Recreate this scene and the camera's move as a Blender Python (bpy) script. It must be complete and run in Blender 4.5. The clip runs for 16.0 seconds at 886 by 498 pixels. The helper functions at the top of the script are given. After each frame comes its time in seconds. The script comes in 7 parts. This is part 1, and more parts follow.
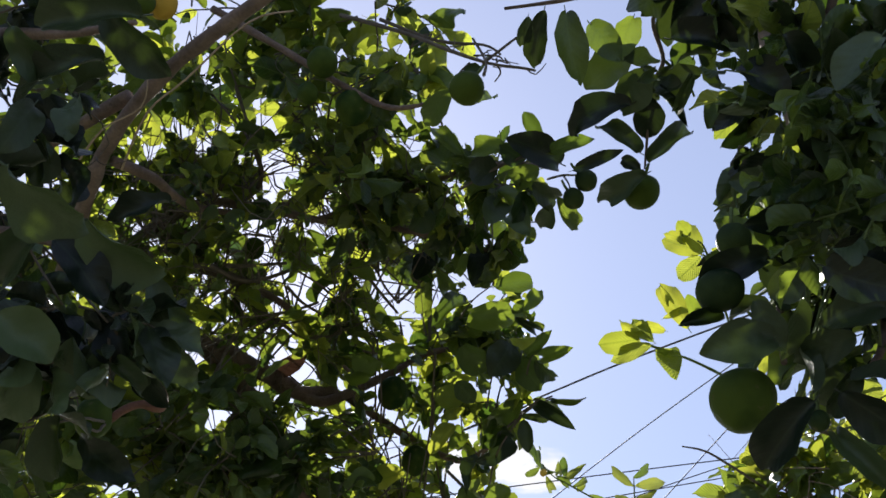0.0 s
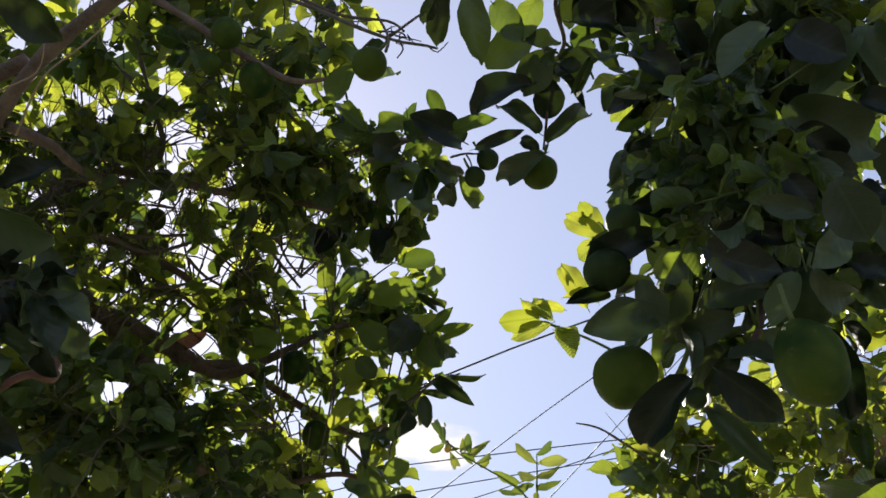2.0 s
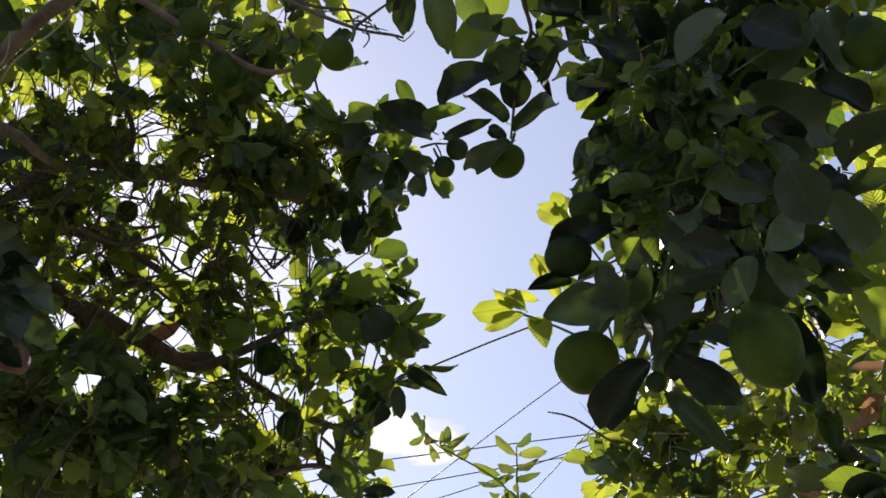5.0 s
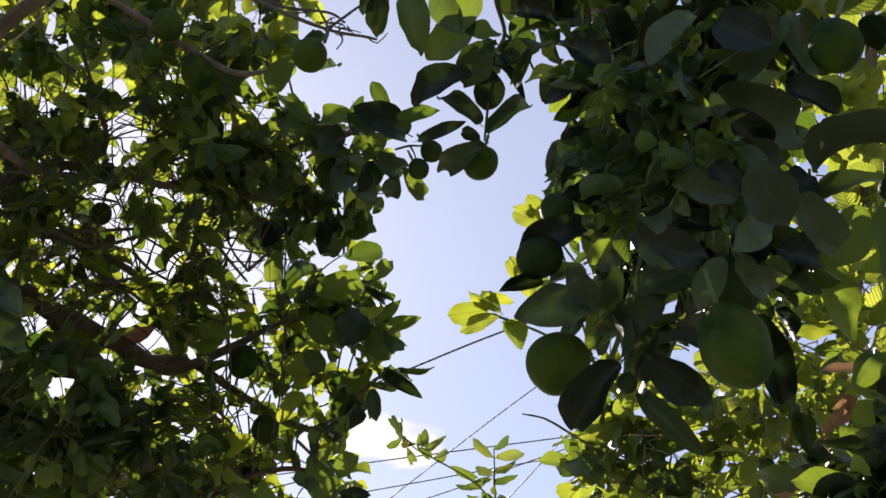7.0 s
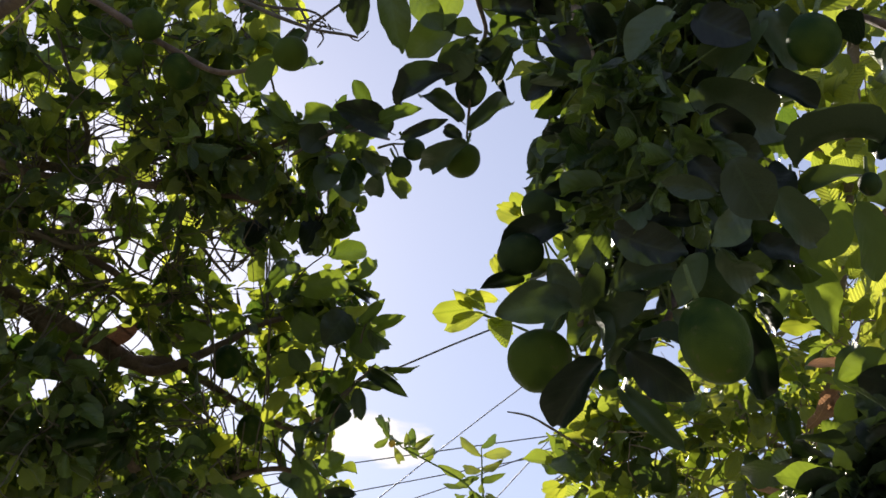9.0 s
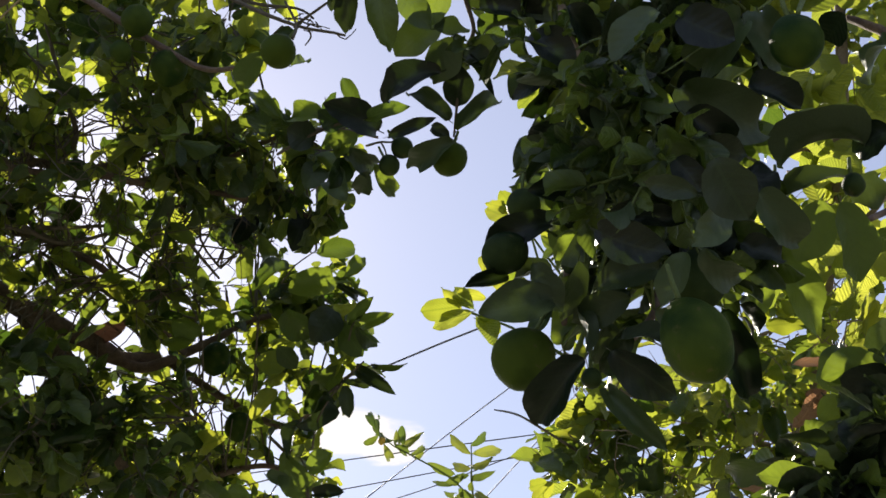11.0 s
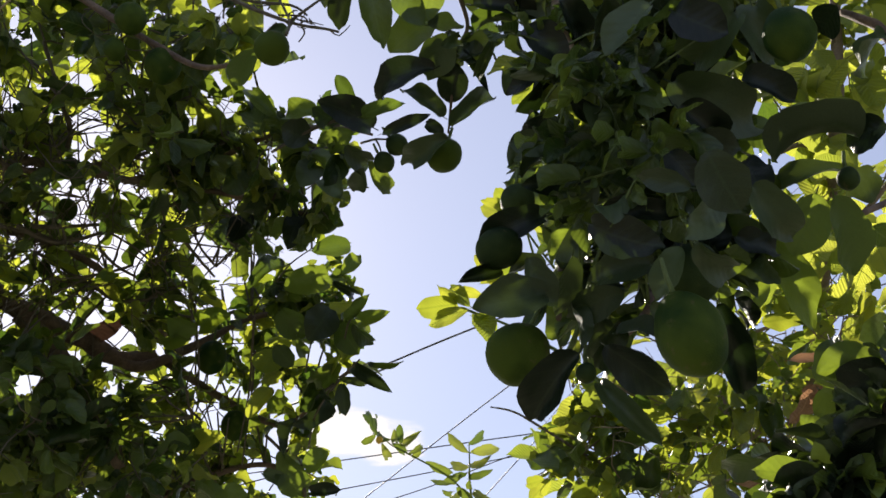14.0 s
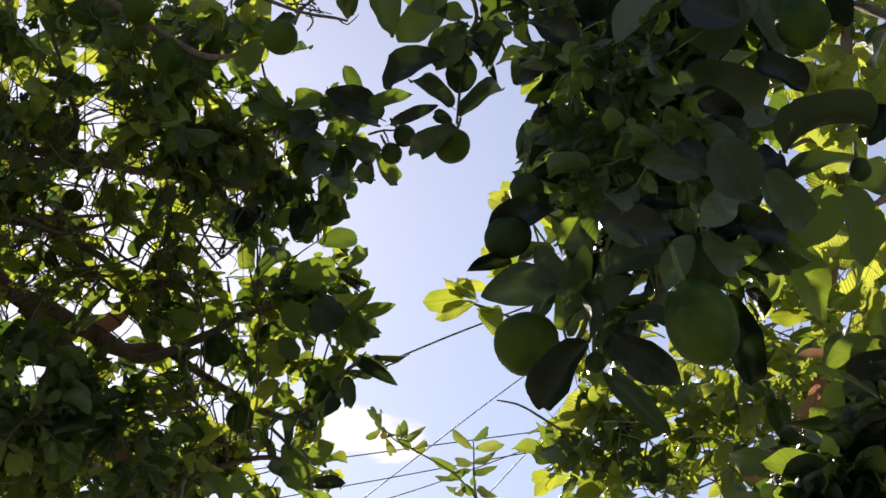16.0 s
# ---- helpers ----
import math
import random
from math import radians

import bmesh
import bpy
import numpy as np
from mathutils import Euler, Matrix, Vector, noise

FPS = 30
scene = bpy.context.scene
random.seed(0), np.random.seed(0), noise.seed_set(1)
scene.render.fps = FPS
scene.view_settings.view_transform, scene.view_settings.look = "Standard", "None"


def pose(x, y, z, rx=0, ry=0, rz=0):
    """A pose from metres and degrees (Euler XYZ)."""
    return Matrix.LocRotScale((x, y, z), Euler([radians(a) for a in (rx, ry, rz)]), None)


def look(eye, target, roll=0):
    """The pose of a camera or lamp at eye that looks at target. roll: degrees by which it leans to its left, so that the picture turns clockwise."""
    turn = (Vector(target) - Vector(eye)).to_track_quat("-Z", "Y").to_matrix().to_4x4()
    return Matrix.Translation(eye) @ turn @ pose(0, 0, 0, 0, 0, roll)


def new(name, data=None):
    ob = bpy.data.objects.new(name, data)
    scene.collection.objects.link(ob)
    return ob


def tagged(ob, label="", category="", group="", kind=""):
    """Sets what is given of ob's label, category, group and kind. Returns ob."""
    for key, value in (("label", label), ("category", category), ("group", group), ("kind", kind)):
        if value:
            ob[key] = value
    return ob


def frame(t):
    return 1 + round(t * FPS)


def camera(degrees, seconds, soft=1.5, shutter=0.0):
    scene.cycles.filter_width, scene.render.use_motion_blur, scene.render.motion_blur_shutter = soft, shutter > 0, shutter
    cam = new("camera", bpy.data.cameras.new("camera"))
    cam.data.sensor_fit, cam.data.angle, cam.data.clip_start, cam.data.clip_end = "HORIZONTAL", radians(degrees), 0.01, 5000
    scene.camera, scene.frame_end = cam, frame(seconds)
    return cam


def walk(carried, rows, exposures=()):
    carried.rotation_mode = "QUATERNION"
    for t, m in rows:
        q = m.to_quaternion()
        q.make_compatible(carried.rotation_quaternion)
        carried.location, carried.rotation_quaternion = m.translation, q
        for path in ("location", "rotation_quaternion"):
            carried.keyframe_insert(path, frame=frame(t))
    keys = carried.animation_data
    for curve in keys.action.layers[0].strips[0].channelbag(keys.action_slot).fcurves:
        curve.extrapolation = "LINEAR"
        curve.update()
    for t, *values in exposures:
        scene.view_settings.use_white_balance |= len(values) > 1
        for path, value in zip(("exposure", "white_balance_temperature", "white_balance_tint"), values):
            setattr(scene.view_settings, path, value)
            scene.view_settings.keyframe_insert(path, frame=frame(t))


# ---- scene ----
cam = camera(42.0, 16.0, soft=1.6)
PATH = [
    (0, (0.116, 0.516, 1.834), (-0.126, 2.142, 2.974), 4.3),
    (0.5, (0.123, 0.517, 1.828), (-0.016, 2.151, 2.972), 2.8),
    (1, (0.136, 0.508, 1.824), (0.047, 2.149, 2.964), 2.0),
    (1.5, (0.138, 0.506, 1.824), (0.041, 2.157, 2.948), 2.7),
    (2, (0.147, 0.51, 1.826), (0.05, 2.167, 2.941), 2.7),
    (2.5, (0.15, 0.516, 1.823), (0.08, 2.176, 2.937), 2.2),
    (3, (0.164, 0.513, 1.818), (0.125, 2.174, 2.931), 1.5),
    (5.3, (0.177, 0.512, 1.815), (0.104, 2.175, 2.924), 1.9),
    (5.5, (0.176, 0.512, 1.817), (0.111, 2.174, 2.927), 1.6),
    (6, (0.182, 0.51, 1.819), (0.147, 2.17, 2.933), 1.1),
    (6.5, (0.187, 0.514, 1.819), (0.143, 2.174, 2.934), 1.2),
    (7, (0.187, 0.514, 1.814), (0.152, 2.174, 2.928), 1.2),
    (7.5, (0.192, 0.511, 1.815), (0.18, 2.173, 2.928), 0.8),
    (8, (0.196, 0.515, 1.814), (0.188, 2.177, 2.927), 0.6),
    (8.5, (0.196, 0.518, 1.813), (0.186, 2.178, 2.928), 0.4),
    (9, (0.196, 0.518, 1.814), (0.182, 2.18, 2.928), 0.4),
    (9.5, (0.198, 0.518, 1.813), (0.178, 2.181, 2.924), 0.6),
    (10, (0.201, 0.517, 1.814), (0.182, 2.18, 2.926), 0.7),
    (10.2, (0.202, 0.516, 1.814), (0.203, 2.18, 2.924), 0.4),
    (12.5, (0.213, 0.513, 1.809), (0.205, 2.176, 2.92), 0.5),
    (13, (0.214, 0.518, 1.81), (0.215, 2.181, 2.92), 0.2),
    (13.5, (0.218, 0.519, 1.811), (0.225, 2.184, 2.919), 0.1),
    (14, (0.212, 0.52, 1.81), (0.214, 2.184, 2.92), 0.1),
    (14.5, (0.213, 0.52, 1.806), (0.209, 2.184, 2.916), 0.3),
    (15, (0.208, 0.527, 1.801), (0.204, 2.19, 2.911), 0.4),
    (15.5, (0.21, 0.533, 1.802), (0.204, 2.198, 2.91), 0.5),
    (16, (0.207, 0.534, 1.804), (0.201, 2.199, 2.911), 0.6),
]
walk(cam, [(t, look(eye, target, roll)) for t, eye, target, roll in PATH],
     [(0.0, 1.44, 6200, 13), (1.5, 1.47, 6600, 13), (16.0, 1.51, 6800, 13)])

# ---- world, sun, exposure ----
SUN_ELEVATION, SUN_AZIMUTH = 34.2, -21.0       # degrees; azimuth from +y towards +x
world = bpy.data.worlds.new("sky")
scene.world = world
world.use_nodes = True
wn = world.node_tree.nodes
sky = wn.new("ShaderNodeTexSky")
sky.sky_type, sky.sun_disc = "NISHITA", False
sky.sun_elevation, sky.sun_rotation = radians(SUN_ELEVATION), radians(SUN_AZIMUTH)
sky.altitude, sky.air_density, sky.dust_density, sky.ozone_density = 50, 1.0, 0.4, 1.5
wn["Background"].inputs["Strength"].default_value = 0.0575
haze = wn.new("ShaderNodeMixRGB")                 # thin even haze over the whole sky
haze.inputs[0].default_value = 0.45
haze.inputs[2].default_value = (3.9, 4.2, 5.7, 1)
world.node_tree.links.new(sky.outputs[0], haze.inputs[1])
world.node_tree.links.new(haze.outputs[0], wn["Background"].inputs["Color"])
toward = Vector((math.sin(radians(SUN_AZIMUTH)) * math.cos(radians(SUN_ELEVATION)),
                 math.cos(radians(SUN_AZIMUTH)) * math.cos(radians(SUN_ELEVATION)), math.sin(radians(SUN_ELEVATION))))
sun = new("sun", bpy.data.lights.new("sun", "SUN"))
sun.data.energy, sun.data.angle, sun.data.color = 5.0, radians(0.53), (1.0, 0.94, 0.82)
sun.matrix_world = look(toward * 50, (0, 0, 0))


# ---- materials ----
def shader(name):
    m = bpy.data.materials.new(name)
    m.use_nodes = True
    nodes, links = m.node_tree.nodes, m.node_tree.links
    return m, nodes, links, nodes["Principled BSDF"]


def mapped(nodes, links, scale, coord="Object", detail=4.0):
    """A noise texture in real-world size."""
    tc = nodes.new("ShaderNodeTexCoord")
    n = nodes.new("ShaderNodeTexNoise")
    n.inputs["Scale"].default_value, n.inputs["Detail"].default_value = scale, detail
    links.new(tc.outputs[coord], n.inputs["Vector"])
    return n


def ramp(nodes, links, source, stops):
    r = nodes.new("ShaderNodeValToRGB")
    while len(r.color_ramp.elements) < len(stops):
        r.color_ramp.elements.new(0.5)
    for e, (at, col) in zip(r.color_ramp.elements, stops):
        e.position, e.color = at, (*col, 1)
    links.new(source, r.inputs[0])
    return r


def maths(nodes, links, op, a, b=None, clamp=False):
    n = nodes.new("ShaderNodeMath")
    n.operation, n.use_clamp = op, clamp
    for i, v in enumerate((a, b)):
        if v is None:
            continue
        if isinstance(v, (int, float)):
            n.inputs[i].default_value = v
        else:
            links.new(v, n.inputs[i])
    return n.outputs[0]


def leaf_material(name, dark, light, through_dark, through_light, share, rough, rib=26.0, rib_depth=0.25, spot=0.3, bias=0.1, wax=0.0, veins=0.35, low=0.25, gloss=0.4):
    """A leaf: waxy upper skin, light passing through, a pale midrib and side veins laid out along the blade's own map."""
    m, nodes, links, p = shader(name)
    uv = nodes.new("ShaderNodeUVMap")
    uv.uv_map = "blade"
    sep = nodes.new("ShaderNodeSeparateXYZ")
    links.new(uv.outputs[0], sep.inputs[0])
    info, geo = nodes.new("ShaderNodeObjectInfo"), nodes.new("ShaderNodeNewGeometry")
    pick = maths(nodes, links, "FRACT", maths(nodes, links, "ADD", info.outputs["Random"], geo.outputs["Random Per Island"]))
    blotch = mapped(nodes, links, 55.0)
    tone = maths(nodes, links, "ADD", maths(nodes, links, "MULTIPLY", pick, 0.75), maths(nodes, links, "MULTIPLY", blotch.outputs[0], spot))
    off = maths(nodes, links, "ABSOLUTE", maths(nodes, links, "SUBTRACT", sep.outputs[0], 0.5))
    mid = maths(nodes, links, "LESS_THAN", off, 0.03)
    slant = maths(nodes, links, "MULTIPLY", maths(nodes, links, "SUBTRACT", sep.outputs[1], maths(nodes, links, "MULTIPLY", off, 0.55)), rib)
    wave = maths(nodes, links, "PINGPONG", slant, 1.0)
    vein = maths(nodes, links, "GREATER_THAN", wave, 0.86)
    line = maths(nodes, links, "MAXIMUM", mid, maths(nodes, links, "MULTIPLY", vein, 0.45))
    top = ramp(nodes, links, tone, ((low, dark), (0.98, light)))
    mixed = nodes.new("ShaderNodeMixRGB")
    mixed.inputs[2].default_value = (*[min(1.0, c * 1.5 + 0.01) for c in light], 1)
    links.new(maths(nodes, links, "MULTIPLY", line, veins), mixed.inputs[0])
    links.new(top.outputs[0], mixed.inputs[1])
    # sooty and scarred patches on the skin, which also dull its gloss
    wear = mapped(nodes, links, 130.0, detail=6.0)
    scar = ramp(nodes, links, wear.outputs[0], ((0.58, (0, 0, 0)), (0.68, (1, 1, 1))))
    worn = nodes.new("ShaderNodeMixRGB")
    worn.inputs[2].default_value = (*[0.45 * c + 0.02 for c in light], 1)
    links.new(maths(nodes, links, "MULTIPLY", scar.outputs[0], 0.5), worn.inputs[0])
    links.new(mixed.outputs[0], worn.inputs[1])
    links.new(worn.outputs[0], p.inputs["Base Color"])
    links.new(maths(nodes, links, "ADD", maths(nodes, links, "MULTIPLY", wear.outputs[0], 0.5), rough - 0.22), p.inputs["Roughness"])
    p.inputs["Specular IOR Level"].default_value = gloss
    p.inputs["Coat Weight"].default_value, p.inputs["Coat Roughness"].default_value = wax, 0.42
    bump = nodes.new("ShaderNodeBump")
    bump.inputs["Strength"].default_value, bump.inputs["Distance"].default_value = rib_depth, 0.004
    height = maths(nodes, links, "ADD", maths(nodes, links, "MULTIPLY", wave, 0.5), maths(nodes, links, "MULTIPLY", blotch.outputs[0], 0.6))
    links.new(height, bump.inputs["Height"])
    links.new(bump.outputs[0], p.inputs["Normal"])
    thin = nodes.new("ShaderNodeBsdfTranslucent")
    glow = ramp(nodes, links, tone, ((bias, through_dark), (0.95, through_light)))
    veined = nodes.new("ShaderNodeMixRGB")
    veined.inputs[2].default_value = (*[c * 0.6 for c in through_dark], 1)
    links.new(maths(nodes, links, "MULTIPLY", line, veins + 0.05), veined.inputs[0])
    links.new(glow.outputs[0], veined.inputs[1])
    links.new(veined.outputs[0], thin.inputs["Color"])
    links.new(bump.outputs[0], thin.inputs["Normal"])
    mix = nodes.new("ShaderNodeMixShader")
    mix.inputs[0].default_value = share
    links.new(p.outputs[0], mix.inputs[1])
    links.new(thin.outputs[0], mix.inputs[2])
    links.new(mix.outputs[0], nodes["Material Output"].inputs["Surface"])
    return m


def bark_material(name, dark, light, scale=30.0):
    m, nodes, links, p = shader(name)
    n = mapped(nodes, links, scale, detail=8.0)
    fine = mapped(nodes, links, scale * 7, detail=5.0)
    r = ramp(nodes, links, maths(nodes, links, "ADD", maths(nodes, links, "MULTIPLY", n.outputs[0], 0.65), maths(nodes, links, "MULTIPLY", fine.outputs[0], 0.35)),
             ((0.3, dark), (0.52, tuple((a + b) / 2 for a, b in zip(dark, light))), (0.72, light)))
    links.new(r.outputs[0], p.inputs["Base Color"])
    p.inputs["Roughness"].default_value = 0.9
    b = nodes.new("ShaderNodeBump")
    b.inputs["Strength"].default_value, b.inputs["Distance"].default_value = 0.7, 0.006
    links.new(maths(nodes, links, "ADD", n.outputs[0], maths(nodes, links, "MULTIPLY", fine.outputs[0], 0.4)), b.inputs["Height"])
    links.new(b.outputs[0], p.inputs["Normal"])
    return m


def rind_material(name, dark, light):
    """Citrus rind: green with paler patches, oil pits and scattered brown scars."""
    m, nodes, links, p = shader(name)
    patch = mapped(nodes, links, 16.0, detail=3.0)
    scar = mapped(nodes, links, 70.0, detail=6.0)
    info = nodes.new("ShaderNodeObjectInfo")
    r = ramp(nodes, links, maths(nodes, links, "ADD", maths(nodes, links, "MULTIPLY", patch.outputs[0], 0.8), maths(nodes, links, "MULTIPLY", info.outputs["Random"], 0.2)),
             ((0.38, dark), (0.64, light)))
    spots = ramp(nodes, links, scar.outputs[0], ((0.63, (0, 0, 0)), (0.7, (1, 1, 1))))
    mixed = nodes.new("ShaderNodeMixRGB")
    mixed.inputs[2].default_value = (0.09, 0.075, 0.035, 1)
    links.new(maths(nodes, links, "MULTIPLY", spots.outputs[0], 0.5), mixed.inputs[0])
    links.new(r.outputs[0], mixed.inputs[1])
    links.new(mixed.outputs[0], p.inputs["Base Color"])
    p.inputs["Roughness"].default_value = 0.6
    p.inputs["Specular IOR Level"].default_value = 0.06
    tc = nodes.new("ShaderNodeTexCoord")
    pits = nodes.new("ShaderNodeTexVoronoi")
    pits.inputs["Scale"].default_value = 420.0
    links.new(tc.outputs["Object"], pits.inputs["Vector"])
    b = nodes.new("ShaderNodeBump")
    b.inputs["Strength"].default_value, b.inputs["Distance"].default_value = 0.35, 0.0012
    links.new(pits.outputs["Distance"], b.inputs["Height"])
    links.new(b.outputs[0], p.inputs["Normal"])
    return m


LEMON_LEAF = leaf_material("lemon_leaf", (0.016, 0.034, 0.012), (0.17, 0.225, 0.068), (0.05, 0.095, 0.009), (0.44, 0.48, 0.045), 0.54, 0.36, rib=13.0, rib_depth=0.4, bias=0.2, wax=0.06, gloss=0.42)
YOUNG_LEAF = leaf_material("young_leaf", (0.06, 0.12, 0.02), (0.13, 0.19, 0.03), (0.12, 0.18, 0.011), (0.36, 0.37, 0.034), 0.52, 0.42, wax=0.08)
SAPLING_LEAF = leaf_material("sapling_leaf", (0.05, 0.09, 0.02), (0.1, 0.14, 0.035), (0.07, 0.12, 0.012), (0.24, 0.26, 0.035), 0.45, 0.4)
MIDTONE_LEAF = leaf_material("midtone_leaf", (0.012, 0.029, 0.01), (0.09, 0.145, 0.042), (0.032, 0.068, 0.007), (0.22, 0.29, 0.025), 0.34, 0.36, rib=13.0, rib_depth=0.3, wax=0.06, veins=0.15, gloss=0.37)
# broad leaf whose near-black end puts the shade of silhouetted leaves into the colour
BROAD_SHADED_LEAF = leaf_material("broad_shaded_leaf", (0.003, 0.008, 0.006), (0.075, 0.115, 0.055), (0.012, 0.028, 0.005), (0.07, 0.1, 0.01), 0.14, 0.36, rib=13.0, rib_depth=0.2, wax=0.03, veins=0.07, low=0.36, gloss=0.3)
RIBBED_LEAF = leaf_material("ribbed_leaf", (0.06, 0.11, 0.02), (0.2, 0.25, 0.06), (0.15, 0.21, 0.02), (0.5, 0.52, 0.06), 0.5, 0.45, rib=24.0, rib_depth=1.0, veins=0.6)
DRY_LEAF = leaf_material("dry_leaf", (0.14, 0.078, 0.045), (0.34, 0.2, 0.125), (0.2, 0.1, 0.05), (0.35, 0.19, 0.1), 0.35, 0.75, rib=22.0, rib_depth=1.0, veins=0.6)
DARK_DRY_LEAF = leaf_material("withered_leaf", (0.045, 0.028, 0.022), (0.11, 0.07, 0.056), (0.05, 0.024, 0.014), (0.1, 0.05, 0.03), 0.12, 0.8, rib=22.0, rib_depth=1.0)
BARK = bark_material("bark", (0.04, 0.028, 0.023), (0.19, 0.135, 0.108))
PALE_BARK = bark_material("pale_bark", (0.09, 0.068, 0.055), (0.27, 0.21, 0.17), 24.0)
TWIG = bark_material("twig_bark", (0.045, 0.038, 0.03), (0.13, 0.108, 0.082), 60.0)
GREEN_STEM = bark_material("green_stem", (0.05, 0.08, 0.025), (0.13, 0.17, 0.055), 60.0)
RIND = rind_material("green_rind", (0.01, 0.028, 0.006), (0.05, 0.076, 0.012))
# darker copy of the green rind, with the shade on silhouetted fruit put in
SHADED_RIND = rind_material("shaded_rind", (0.008, 0.018, 0.008), (0.035, 0.055, 0.018))
RIPE_RIND = rind_material("turning_rind", (0.3, 0.2, 0.03), (0.5, 0.32, 0.05))
MAUVE_BARK = bark_material("mauve_bark", (0.06, 0.043, 0.038), (0.2, 0.15, 0.13), 24.0)
RED_BARK = bark_material("red_bark", (0.06, 0.025, 0.014), (0.16, 0.07, 0.04), 40.0)
VINE = bark_material("vine_bark", (0.2, 0.15, 0.1), (0.42, 0.33, 0.24), 50.0)


def cable_material():
    m, nodes, links, p = shader("cable_sheath")
    n = mapped(nodes, links, 9.0)
    r = ramp(nodes, links, n.outputs[0], ((0.3, (0.015, 0.015, 0.017)), (0.7, (0.05, 0.05, 0.055))))
    links.new(r.outputs[0], p.inputs["Base Color"])
    p.inputs["Roughness"].default_value = 0.6
    return m


def ground_material():
    m, nodes, links, p = shader("dry_garden_soil")
    wide, fine = mapped(nodes, links, 0.7, detail=6), mapped(nodes, links, 22.0, detail=8)
    r = ramp(nodes, links, maths(nodes, links, "ADD", maths(nodes, links, "MULTIPLY", wide.outputs[0], 0.6), maths(nodes, links, "MULTIPLY", fine.outputs[0], 0.4)),
             ((0.3, (0.056, 0.062, 0.037)), (0.55, (0.125, 0.12, 0.078)), (0.75, (0.215, 0.193, 0.137))))
    links.new(r.outputs[0], p.inputs["Base Color"])
    p.inputs["Roughness"].default_value = 0.95
    b = nodes.new("ShaderNodeBump")
    b.inputs["Strength"].default_value, b.inputs["Distance"].default_value = 0.6, 0.03
    links.new(fine.outputs[0], b.inputs["Height"])
    links.new(b.outputs[0], p.inputs["Normal"])
    return m


def cloud_material():
    """Far vapour: white where the noise is dense, clear sky where it thins out towards the rim."""
    m, nodes, links, p = shader("cloud_vapour")
    nodes.remove(p)
    tc = nodes.new("ShaderNodeTexCoord")
    n = nodes.new("ShaderNodeTexNoise")
    n.inputs["Scale"].default_value, n.inputs["Detail"].default_value, n.inputs["Roughness"].default_value = 2.6, 9.0, 0.58
    links.new(tc.outputs["Generated"], n.inputs["Vector"])
    grad = nodes.new("ShaderNodeTexGradient")
    grad.gradient_type = "SPHERICAL"
    place = nodes.new("ShaderNodeMapping")
    place.inputs["Location"].default_value = (-1.0, -1.0, 0.0)
    place.inputs["Scale"].default_value = (2.0, 2.0, 0.0)
    links.new(tc.outputs["Generated"], place.inputs["Vector"])
    links.new(place.outputs[0], grad.inputs["Vector"])
    body = maths(nodes, links, "ADD", maths(nodes, links, "MULTIPLY", grad.outputs["Fac"], 1.0), maths(nodes, links, "MULTIPLY", maths(nodes, links, "SUBTRACT", n.outputs[0], 0.54), 1.3))
    alpha = ramp(nodes, links, body, ((0.27, (0, 0, 0)), (0.5, (1, 1, 1))))
    white = nodes.new("ShaderNodeEmission")
    white.inputs["Color"].default_value = (1.0, 0.98, 0.96, 1)
    white.inputs["Strength"].default_value = 0.39
    clear = nodes.new("ShaderNodeBsdfTransparent")
    mix = nodes.new("ShaderNodeMixShader")
    links.new(alpha.outputs[0], mix.inputs[0])
    links.new(clear.outputs[0], mix.inputs[1])
    links.new(white.outputs[0], mix.inputs[2])
    links.new(mix.outputs[0], nodes["Material Output"].inputs["Surface"])
    return m


# ---- shapes ----
def mesh_of(name, verts, faces, material, uvs=None, smooth=True):
    me = bpy.data.meshes.new(name)
    me.from_pydata([tuple(map(float, v)) for v in verts], [], faces)
    me.materials.append(material)
    if uvs is not None:
        layer = me.uv_layers.new(name="blade")
        flat = np.array([uvs[i] for f in faces for i in f], dtype=np.float32).ravel()
        layer.data.foreach_set("uv", flat)
    if smooth:
        me.polygons.foreach_set("use_smooth", [True] * len(me.polygons))
    return me


